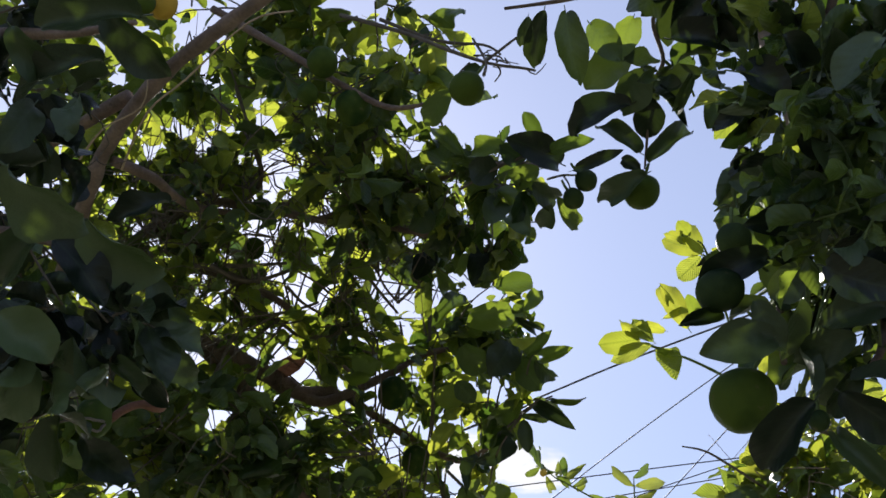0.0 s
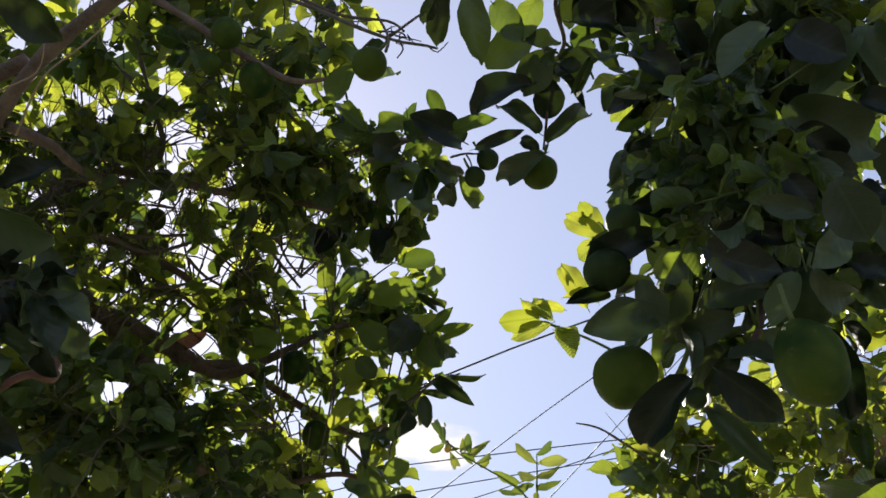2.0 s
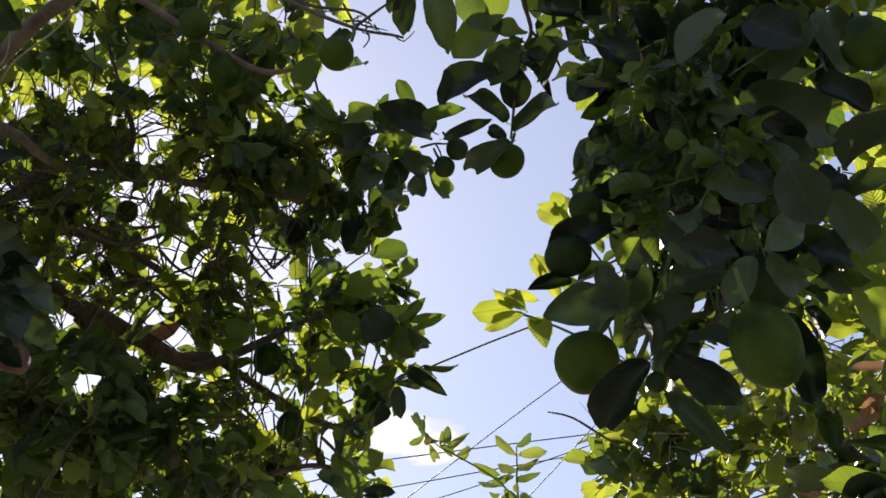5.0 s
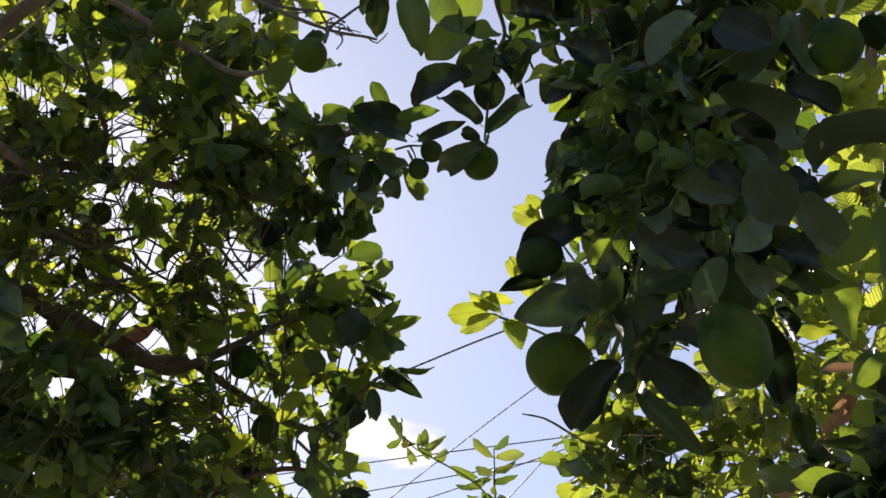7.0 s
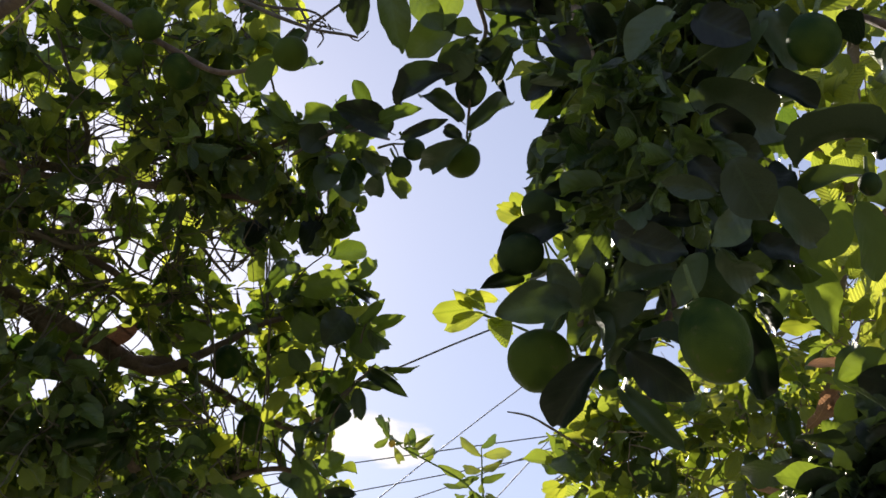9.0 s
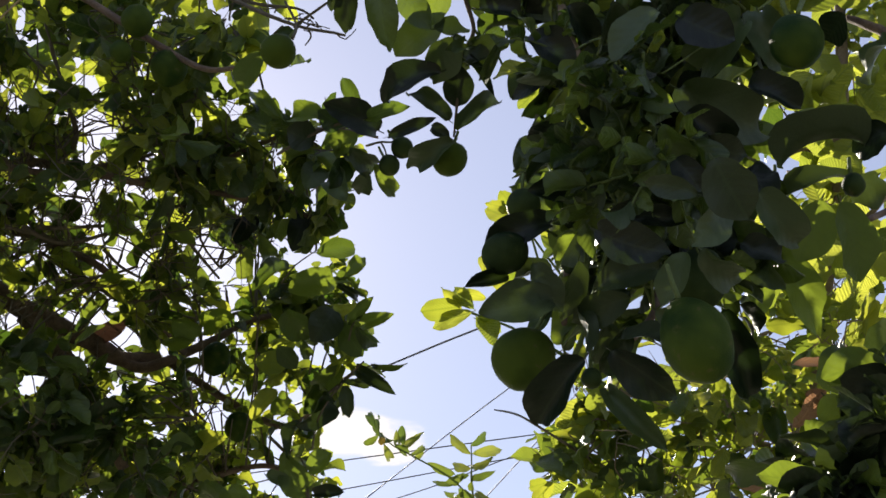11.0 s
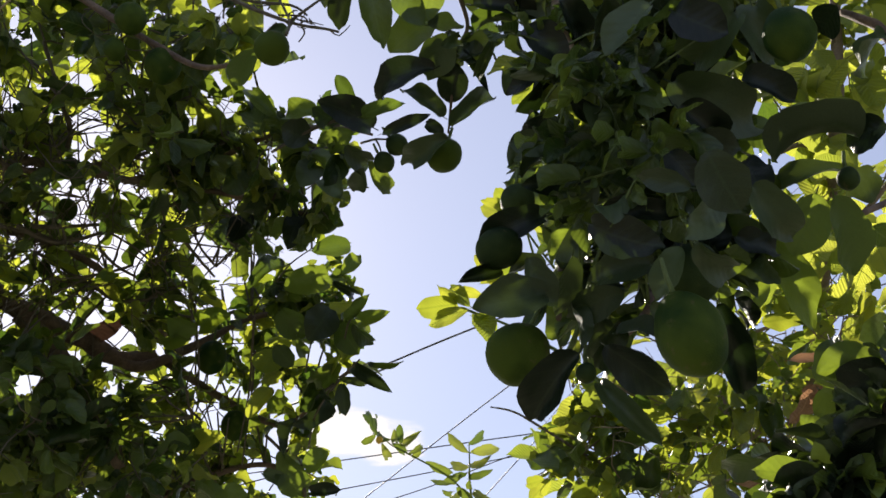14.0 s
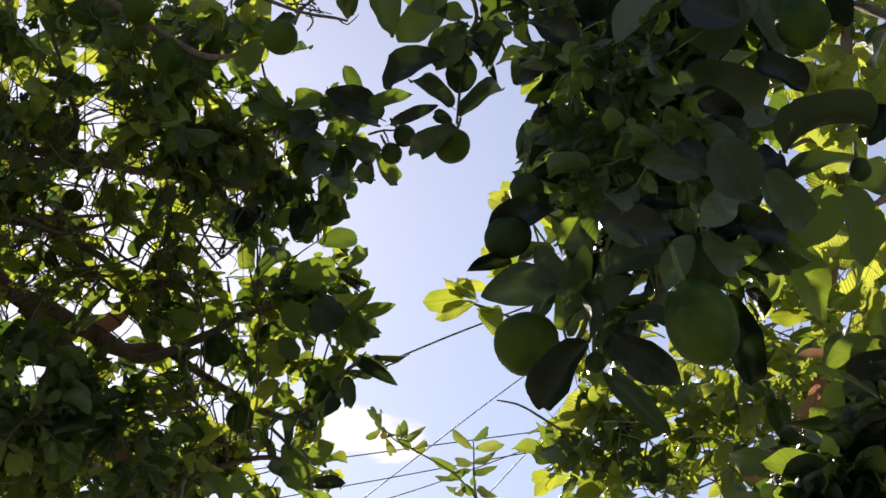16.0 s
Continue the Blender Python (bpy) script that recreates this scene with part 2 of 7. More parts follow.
def blade(segments, fold, curl, widest, tip, wavy=0.0, stalk=0.1, twist=0.0, seed=0):
    """A leaf of length 1 along +y and full width 1, facing +z, cupped along its midrib and bent into an arc, with an uneven margin and a stalk behind its base: vertices, faces, map."""
    verts, faces, uvs = [], [], []
    rng = random.Random(seed)
    sway, phase, lop = rng.uniform(-0.16, 0.16), rng.uniform(0, 6.28), rng.uniform(-0.12, 0.12)
    fold, twist = fold * rng.uniform(0.6, 1.5), twist + rng.uniform(-0.45, 0.45)
    bend = curl * 1.5 * rng.uniform(0.6, 1.4)
    chord = bend / (2 * math.sin(bend / 2))
    bite = {(rng.randint(2, segments - 2), rng.choice((-1.0, 1.0))): rng.uniform(0.55, 0.8)} if seed % 3 == 2 else {}
    for i in range(segments + 1):
        s = 0.35 * i / segments + 0.65 * (1 - math.cos(math.pi * i / segments)) / 2
        w = 0.5 * math.sin(math.pi * s ** widest) ** (tip * (1 + 0.35 * s)) if 0 < i < segments else 0.014
        lean = bend * (0.5 - s)                       # slope of the midrib against the chord
        arc_y = chord * (math.sin(bend / 2) - math.sin(lean)) / bend
        arc_z = chord * (math.cos(lean) - math.cos(bend / 2)) / bend
        turn = twist * (s - 0.3)
        edge = {k: (1 + lop * k + 0.1 * noise.noise((s * 5.0, k * 3.0, seed * 7.1)) + 0.07 * noise.noise((s * 17.0, k * 5.0, seed * 3.3))) * bite.get((i, k), 1.0) for k in (-1.0, 1.0)}
        for k in (-1.0, -0.55, 0.0, 0.55, 1.0):
            x = w * k * (edge[math.copysign(1.0, k)] if k else 1.0)
            rise = fold * w * abs(k) ** 1.6 + wavy * abs(k) * math.sin(s * 13.0 + phase + (1.7 if k > 0 else 0.0))
            off = rise * math.cos(turn) + x * math.sin(turn)
            side = sway * math.sin(math.pi * s) * 0.5
            verts.append((side + x * math.cos(turn) - rise * math.sin(turn), arc_y - off * math.sin(lean), arc_z + off * math.cos(lean)))
            uvs.append((0.5 + x, s))
    for i in range(segments):
        for k in range(4):
            c = 5 * i + k
            faces.append((c, c + 1, c + 6, c + 5))
    n = len(verts)
    for y in (-stalk, 0.02):
        for k in range(3):
            ang = 2.0944 * k
            verts.append((0.022 * math.cos(ang), y, 0.02 * math.sin(ang)))
            uvs.append((0.5, 0.0))
    for k in range(3):
        j = (k + 1) % 3
        faces.append((n + k, n + j, n + 3 + j, n + 3 + k))
    return verts, faces, uvs


def family(*form, **more):
    """Six leaves of one kind, no two alike."""
    return [blade(14, *form, seed=k, **more) for k in range(6)]


BLADES = {
    "oval": family(0.45, 0.5, 0.98, 0.6, 0.05, twist=0.2),
    "curled": family(0.8, 1.0, 0.95, 0.66, 0.06, twist=-0.5),
    "pointed": family(0.45, 0.5, 0.9, 0.85, 0.05, twist=0.5),
    "ribbed": family(0.35, 0.45, 1.03, 0.55, 0.05, twist=-0.2),
    "wavy": family(0.6, 0.75, 1.0, 0.6, 0.1, twist=0.7),
    "flat": family(0.25, 0.25, 1.0, 0.55, 0.03, twist=-0.1),
    "arched": family(0.5, 1.15, 0.95, 0.62, 0.05, twist=0.1),
    "hooked": family(0.4, 2.1, 0.9, 0.6, 0.04, twist=0.0),
}


def tube(points, r0, r1, sides=6, knobby=0.0, rings=0):
    """A bent, tapering round stem through the given points: vertices and faces."""
    pts = [Vector(p) for p in points]
    if rings:
        fine = []
        for i in range(len(pts) - 1):
            a, b, c, d = pts[max(i - 1, 0)], pts[i], pts[i + 1], pts[min(i + 2, len(pts) - 1)]
            for k in range(rings):
                t = k / rings
                fine.append(0.5 * ((2 * b) + (c - a) * t + (2 * a - 5 * b + 4 * c - d) * t * t + (3 * b - a - 3 * c + d) * t ** 3))
        pts = fine + [pts[-1]]
    verts, faces, side = [], [], None
    for i, p in enumerate(pts):
        d = (pts[min(i + 1, len(pts) - 1)] - pts[max(i - 1, 0)]).normalized()
        side = (side - d * side.dot(d)) if side is not None else d.orthogonal()
        side.normalize()
        other = d.cross(side)
        s = i / (len(pts) - 1)
        r = r0 + (r1 - r0) * s
        for k in range(sides):
            ang = 2 * math.pi * k / sides
            v = side * math.cos(ang) + other * math.sin(ang)
            q = r
            if knobby:
                q *= 1 + knobby * (noise.noise((p + v * r) * 16) + 0.5 * noise.noise((p + v * r) * 45))
            verts.append(p + v * q)
    for i in range(len(pts) - 1):
        for k in range(sides):
            j = (k + 1) % sides
            faces.append((i * sides + k, i * sides + j, (i + 1) * sides + j, (i + 1) * sides + k))
    faces.append(tuple(range(sides - 1, -1, -1)))
    faces.append(tuple(range(len(verts) - sides, len(verts))))
    return verts, faces


def under(ob, parent, label=""):
    ob.parent = parent
    ob.matrix_parent_inverse = parent.matrix_world.inverted()
    return tagged(ob, label)


def leaf_pose(base, tip, width, roll=0.0, face=(-0.03, -0.82, -0.57)):
    """Base to tip along the blade, the blade's face turned to the given side and then rolled about its midrib."""
    b, t = Vector(base), Vector(tip)
    y = (t - b)
    length = y.length
    y.normalize()
    z = Vector(face) - y * Vector(face).dot(y)
    z.normalize()
    x = y.cross(z)
    m = Matrix((x, y, z)).transposed().to_4x4() @ Matrix.Rotation(radians(roll), 4, "Y")
    return Matrix.Translation(b) @ m @ Matrix.Diagonal((width, length, length * 0.72, 1))


# openings between the crowns through which the sky shows
HOLLOWS = []


def opening(near, far, spread):
    """A gap between twigs from one place to another, wider farther on."""
    HOLLOWS.append((Vector(near), Vector(far), spread))


opening((-0.219, 1.460, 2.545), (-1.335, 4.063, 4.554), 0.0028)
opening((-0.282, 1.527, 2.444), (-0.908, 2.878, 3.283), 0.0060)
opening((-0.259, 1.535, 2.432), (-0.853, 2.897, 3.255), 0.0060)
opening((-0.235, 1.544, 2.420), (-0.798, 2.917, 3.228), 0.0071)
opening((-0.206, 1.552, 2.408), (-0.729, 2.937, 3.201), 0.0071)
opening((-0.205, 1.569, 2.384), (-0.735, 2.992, 3.153), 0.0071)
opening((-0.390, 1.553, 2.354), (-0.715, 2.218, 2.688), 0.0150)
opening((-0.357, 1.553, 2.361), (-0.672, 2.244, 2.712), 0.0108)
opening((-0.325, 1.553, 2.368), (-0.618, 2.244, 2.723), 0.0083)
opening((-0.205, 1.369, 2.548), (-1.524, 4.06, 4.885), 0.0059)
opening((-0.137, 1.376, 2.576), (-1.243, 4.085, 5.0), 0.0075)
opening((-0.135, 1.382, 2.569), (-1.234, 4.113, 4.973), 0.0033)
opening((-0.164, 1.392, 2.544), (-1.353, 4.152, 4.869), 0.0050)
opening((-0.148, 1.394, 2.55), (-1.29, 4.16, 4.891), 0.0035)
opening((-0.141, 1.402, 2.543), (-1.259, 4.197, 4.862), 0.0078)
opening((-0.128, 1.409, 2.541), (-1.207, 4.224, 4.855), 0.0063)
opening((-0.107, 1.406, 2.553), (-1.119, 4.213, 4.907), 0.0063)
opening((-0.097, 1.401, 2.564), (-1.074, 4.192, 4.95), 0.0042)
opening((-0.09, 1.381, 2.589), (-1.048, 4.108, 5.056), 0.0059)
opening((-0.147, 1.417, 2.522), (-1.283, 4.257, 4.777), 0.0050)
opening((-0.144, 1.423, 2.516), (-1.273, 4.281, 4.751), 0.0042)
opening((-0.126, 1.428, 2.518), (-1.198, 4.303, 4.76), 0.0035)
opening((-0.118, 1.422, 2.53), (-1.165, 4.277, 4.808), 0.0042)
opening((-0.13, 1.421, 2.525), (-1.215, 4.273, 4.79), 0.0028)
opening((-0.153, 1.441, 2.488), (-1.307, 4.357, 4.633), 0.0085)
opening((-0.137, 1.439, 2.498), (-1.243, 4.349, 4.677), 0.0063)
opening((-0.145, 1.451, 2.478), (-1.276, 4.399, 4.592), 0.0042)
opening((-0.178, 1.445, 2.467), (-1.412, 4.376, 4.547), 0.0063)
opening((-0.195, 1.439, 2.466), (-1.484, 4.349, 4.542), 0.0035)
opening((-0.202, 1.45, 2.445), (-1.515, 4.395, 4.456), 0.0050)
opening((-0.183, 1.46, 2.443), (-1.433, 4.436, 4.448), 0.0063)
opening((-0.163, 1.459, 2.456), (-1.35, 4.433, 4.502), 0.0032)
opening((-0.148, 1.461, 2.462), (-1.287, 4.441, 4.527), 0.0056)
opening((-0.137, 1.464, 2.463), (-1.244, 4.454, 4.531), 0.0035)
opening((-0.14, 1.47, 2.453), (-1.255, 4.478, 4.49), 0.0042)
opening((-0.127, 1.475, 2.452), (-1.201, 4.5, 4.486), 0.0035)
opening((-0.109, 1.476, 2.46), (-1.125, 4.505, 4.518), 0.0056)
opening((-0.096, 1.483, 2.456), (-1.07, 4.534, 4.501), 0.0056)
opening((-0.117, 1.485, 2.443), (-1.158, 4.541, 4.448), 0.0050)
opening((-0.106, 1.49, 2.44), (-1.114, 4.564, 4.435), 0.0050)
opening((-0.13, 1.488, 2.432), (-1.212, 4.553, 4.4), 0.0056)
opening((-0.202, 1.468, 2.418), (-1.515, 4.469, 4.345), 0.0078)
opening((-0.178, 1.477, 2.421), (-1.412, 4.506, 4.355), 0.0050)
opening((-0.18, 1.482, 2.411), (-1.422, 4.527, 4.314), 0.0035)
opening((-0.122, 1.502, 2.414), (-1.178, 4.611, 4.326), 0.0035)
opening((-0.121, 1.509, 2.402), (-1.177, 4.642, 4.276), 0.0042)
opening((-0.104, 1.496, 2.433), (-1.103, 4.585, 4.407), 0.0050)
opening((-0.093, 1.501, 2.43), (-1.058, 4.608, 4.394), 0.0042)
opening((-0.147, 1.508, 2.388), (-1.284, 4.638, 4.219), 0.0059)
opening((-0.113, 1.527, 2.375), (-1.142, 4.717, 4.165), 0.0100)
opening((-0.103, 1.528, 2.38), (-1.099, 4.72, 4.186), 0.0050)
opening((-0.211, 1.498, 2.363), (-1.55, 4.593, 4.113), 0.0059)
opening((-0.154, 1.524, 2.356), (-1.312, 4.705, 4.083), 0.0059)
opening((-0.12, 1.54, 2.348), (-1.172, 4.769, 4.053), 0.0059)
opening((-0.107, 1.544, 2.347), (-1.117, 4.788, 4.049), 0.0042)
opening((-0.07, 1.545, 2.367), (-0.964, 4.79, 4.131), 0.0059)
opening((-0.064, 1.524, 2.406), (-0.938, 4.705, 4.292), 0.0033)
opening((-0.052, 1.541, 2.382), (-0.887, 4.775, 4.195), 0.0039)
opening((-0.011, 1.533, 2.413), (-0.717, 4.742, 4.323), 0.0059)
opening((-0.033, 1.532, 2.407), (-0.809, 4.735, 4.299), 0.0039)
opening((-0.002, 1.548, 2.392), (-0.681, 4.802, 4.233), 0.0069)
opening((0.003, 1.557, 2.376), (-0.661, 4.842, 4.168), 0.0039)
opening((-0.038, 1.541, 2.388), (-0.83, 4.776, 4.218), 0.0049)
opening((-0.027, 1.548, 2.382), (-0.784, 4.802, 4.192), 0.0039)
opening((-0.2, 1.522, 2.326), (-1.504, 4.695, 3.961), 0.0050)
opening((-0.188, 1.528, 2.323), (-1.453, 4.722, 3.949), 0.0075)
opening((-0.19, 1.53, 2.318), (-1.462, 4.729, 3.927), 0.0059)
opening((-0.118, 1.551, 2.327), (-1.164, 4.817, 3.965), 0.0050)
opening((-0.134, 1.576, 2.262), (-1.23, 4.922, 3.692), 0.0033)
opening((-0.111, 1.584, 2.262), (-1.134, 4.952, 3.693), 0.0042)
opening((-0.068, 1.58, 2.297), (-0.954, 4.939, 3.838), 0.0059)
opening((-0.061, 1.566, 2.33), (-0.926, 4.879, 3.978), 0.0029)
opening((-0.02, 1.583, 2.317), (-0.754, 4.948, 3.921), 0.0088)
opening((-0.044, 1.577, 2.317), (-0.856, 4.924, 3.922), 0.0049)
opening((0.027, 1.585, 2.332), (-0.558, 4.956, 3.985), 0.0059)
opening((0.051, 1.603, 2.301), (-0.461, 5.032, 3.857), 0.0069)
opening((0.058, 1.591, 2.33), (-0.428, 4.98, 3.977), 0.0059)
opening((-0.005, 1.422, 2.571), (-0.691, 4.28, 4.98), 0.0088)
opening((0.026, 1.437, 2.561), (-0.564, 4.342, 4.939), 0.0039)
opening((0.037, 1.449, 2.549), (-0.518, 4.393, 4.887), 0.0069)
opening((0.034, 1.455, 2.541), (-0.53, 4.414, 4.858), 0.0049)
opening((0.02, 1.446, 2.549), (-0.588, 4.377, 4.89), 0.0039)
opening((0.074, 1.469, 2.531), (-0.364, 4.475, 4.814), 0.0069)
opening((0.08, 1.477, 2.522), (-0.34, 4.507, 4.777), 0.0078)
opening((0.086, 1.447, 2.561), (-0.315, 4.382, 4.941), 0.0059)
opening((0.068, 1.483, 2.512), (-0.388, 4.531, 4.735), 0.0039)
opening((0.003, 1.477, 2.504), (-0.66, 4.506, 4.7), 0.0069)
opening((-0.009, 1.478, 2.498), (-0.707, 4.513, 4.676), 0.0049)
opening((-0.058, 1.475, 2.485), (-0.913, 4.499, 4.621), 0.0049)
opening((-0.028, 1.495, 2.467), (-0.788, 4.582, 4.548), 0.0039)
opening((-0.02, 1.503, 2.459), (-0.753, 4.615, 4.512), 0.0088)
opening((-0.036, 1.506, 2.447), (-0.822, 4.629, 4.464), 0.0069)
opening((-0.011, 1.509, 2.452), (-0.718, 4.64, 4.486), 0.0078)
opening((0.008, 1.52, 2.442), (-0.636, 4.685, 4.443), 0.0059)
opening((0.014, 1.516, 2.45), (-0.613, 4.669, 4.476), 0.0069)
opening((-0.036, 1.512, 2.437), (-0.822, 4.655, 4.424), 0.0049)
opening((0.042, 1.502, 2.479), (-0.496, 4.61, 4.597), 0.0059)
opening((0.037, 1.507, 2.469), (-0.519, 4.635, 4.555), 0.0069)
opening((0.059, 1.515, 2.463), (-0.424, 4.665, 4.532), 0.0059)
opening((0.031, 1.516, 2.454), (-0.543, 4.671, 4.493), 0.0049)
opening((0.082, 1.519, 2.462), (-0.328, 4.681, 4.529), 0.0069)
opening((0.068, 1.521, 2.457), (-0.388, 4.689, 4.504), 0.0029)
opening((0.037, 1.523, 2.444), (-0.519, 4.701, 4.454), 0.0049)
opening((-0.09, 1.496, 2.44), (-1.048, 4.585, 4.435), 0.0028)
opening((-0.058, 1.488, 2.466), (-0.914, 4.553, 4.543), 0.0049)
opening((-0.146, 1.561, 2.288), (-1.279, 4.858, 3.8), 0.0033)
opening((-0.162, 1.541, 2.318), (-1.348, 4.774, 3.925), 0.0025)
opening((-0.157, 1.544, 2.316), (-1.327, 4.785, 3.918), 0.0025)
opening((-0.036, 1.497, 2.461), (-0.822, 4.59, 4.524), 0.0059)
opening((-0.047, 1.495, 2.46), (-0.868, 4.582, 4.519), 0.0039)
opening((0.055, 1.565, 2.378), (-0.444, 4.875, 4.178), 0.0078)
opening((0.074, 1.566, 2.382), (-0.361, 4.878, 4.194), 0.0069)
opening((0.083, 1.572, 2.372), (-0.324, 4.904, 4.153), 0.0049)
opening((0.035, 1.618, 2.262), (-0.526, 5.093, 3.691), 0.0088)
opening((0.046, 1.615, 2.272), (-0.481, 5.081, 3.737), 0.0059)
opening((0.062, 1.615, 2.279), (-0.411, 5.081, 3.762), 0.0049)
opening((-0.08, 1.485, 2.461), (-1.003, 4.542, 4.52), 0.0028)
opening((-0.063, 1.471, 2.489), (-0.936, 4.481, 4.637), 0.0039)
opening((0.381, 1.508, 2.47), (0.915, 4.636, 4.56), 0.0059)
opening((0.341, 1.52, 2.461), (0.75, 4.687, 4.521), 0.0039)
opening((0.305, 1.515, 2.475), (0.598, 4.665, 4.579), 0.0059)
opening((0.302, 1.522, 2.464), (0.586, 4.696, 4.535), 0.0049)
opening((0.325, 1.554, 2.409), (0.682, 4.826, 4.307), 0.0088)
opening((0.365, 1.553, 2.402), (0.85, 4.822, 4.277), 0.0069)
opening((0.544, 1.397, 2.559), (1.596, 4.175, 4.929), 0.0078)
opening((0.526, 1.397, 2.566), (1.52, 4.176, 4.96), 0.0049)
opening((0.388, 1.53, 2.433), (0.946, 4.73, 4.405), 0.0029)
opening((0.544, 1.52, 2.384), (1.594, 4.688, 4.202), 0.0078)
opening((0.564, 1.518, 2.376), (1.679, 4.677, 4.169), 0.0049)
opening((0.411, 1.603, 2.287), (1.042, 5.033, 3.796), 0.0078)
opening((0.417, 1.6, 2.291), (1.066, 5.02, 3.816), 0.0059)
opening((0.431, 1.586, 2.316), (1.126, 4.961, 3.918), 0.0039)
opening((0.474, 1.592, 2.282), (1.304, 4.986, 3.776), 0.0039)
opening((0.337, 1.626, 2.259), (0.735, 5.127, 3.683), 0.0049)
opening((0.33, 1.591, 2.337), (0.704, 4.984, 4.008), 0.0039)
opening((0.335, 1.415, 2.6), (0.725, 4.25, 5.1), 0.0039)
opening((0.318, 1.416, 2.601), (0.653, 4.255, 5.105), 0.0059)
opening((0.303, 1.388, 2.633), (0.59, 4.138, 5.24), 0.0049)
opening((0.28, 1.39, 2.634), (0.494, 4.143, 5.244), 0.0078)
opening((0.302, 1.359, 2.663), (0.587, 4.015, 5.366), 0.0078)
opening((0.295, 1.424, 2.595), (0.557, 4.285, 5.082), 0.0069)
# the wide gap between the two trees
opening((0.199, 1.505, 2.496), (0.158, 4.623, 4.667), 0.0490)
opening((0.158, 1.483, 2.524), (-0.013, 4.534, 4.783), 0.0220)
opening((0.138, 1.5, 2.499), (-0.098, 4.602, 4.681), 0.0206)
opening((0.176, 1.53, 2.456), (0.061, 4.73, 4.503), 0.0343)
opening((0.188, 1.564, 2.401), (0.11, 4.87, 4.274), 0.0294)
opening((0.084, 1.394, 2.622), (-0.323, 4.162, 5.194), 0.0255)
opening((0.06, 1.407, 2.603), (-0.419, 4.218, 5.116), 0.0196)
opening((0.118, 1.396, 2.624), (-0.18, 4.172, 5.203), 0.0294)
opening((0.129, 1.416, 2.604), (-0.133, 4.254, 5.117), 0.0147)
opening((0.038, 1.401, 2.605), (-0.513, 4.193, 5.124), 0.0147)
opening((0.194, 1.589, 2.355), (0.136, 4.973, 4.082), 0.0343)
opening((0.153, 1.598, 2.334), (-0.033, 5.012, 3.993), 0.0245)
opening((0.223, 1.604, 2.324), (0.257, 5.037, 3.953), 0.0269)
opening((0.13, 1.59, 2.346), (-0.131, 4.98, 4.044), 0.0147)
opening((0.269, 1.604, 2.321), (0.451, 5.037, 3.94), 0.0220)
opening((0.252, 1.591, 2.35), (0.379, 4.982, 4.06), 0.0196)
opening((0.252, 1.469, 2.543), (0.377, 4.476, 4.863), 0.0245)
opening((0.263, 1.451, 2.565), (0.425, 4.399, 4.957), 0.0196)
opening((0.278, 1.438, 2.581), (0.485, 4.343, 5.021), 0.0108)
opening((0.24, 1.504, 2.496), (0.329, 4.622, 4.667), 0.0147)
opening((0.229, 1.524, 2.467), (0.281, 4.705, 4.546), 0.0196)
opening((0.131, 1.616, 2.292), (-0.127, 5.087, 3.817), 0.0220)
opening((0.102, 1.607, 2.306), (-0.248, 5.049, 3.878), 0.0171)
opening((0.14, 1.516, 2.475), (-0.086, 4.671, 4.581), 0.0147)
opening((0.158, 1.517, 2.476), (-0.013, 4.674, 4.583), 0.0196)
opening((0.164, 1.543, 2.436), (0.012, 4.781, 4.419), 0.0122)
opening((0.175, 1.452, 2.566), (0.06, 4.402, 4.958), 0.0147)
opening((0.252, 1.48, 2.529), (0.378, 4.52, 4.805), 0.0196)
opening((0.235, 1.567, 2.396), (0.306, 4.882, 4.253), 0.0196)
opening((0.129, 1.482, 2.522), (-0.135, 4.528, 4.779), 0.0122)
opening((0.141, 1.571, 2.385), (-0.084, 4.899, 4.206), 0.0098)
opening((0.164, 1.566, 2.396), (0.013, 4.879, 4.251), 0.0196)
opening((0.129, 1.525, 2.46), (-0.134, 4.709, 4.518), 0.0098)
opening((0.141, 1.535, 2.445), (-0.086, 4.751, 4.458), 0.0122)
opening((0.246, 1.578, 2.376), (0.355, 4.927, 4.167), 0.0196)
opening((0.222, 1.433, 2.588), (0.254, 4.326, 5.053), 0.0098)
opening((0.129, 1.448, 2.566), (-0.134, 4.387, 4.961), 0.0059)
opening((0.12, 1.492, 2.508), (-0.171, 4.569, 4.718), 0.0108)
opening((0.112, 1.505, 2.487), (-0.203, 4.626, 4.633), 0.0069)
opening((0.129, 1.479, 2.527), (-0.135, 4.514, 4.798), 0.0108)
opening((0.049, 1.414, 2.594), (-0.467, 4.245, 5.076), 0.0078)
opening((0.026, 1.411, 2.592), (-0.561, 4.235, 5.066), 0.0069)


def hollow(p):
    """Whether a place lies in one of the openings, which widen with the distance."""
    for a, b, q in HOLLOWS:
        way = b - a
        s = (p - a).dot(way) / way.length_squared
        if 0 < s < 1 and (p - a - way * s).length < q * (1.2 + way.length * s):
            return True
    return False


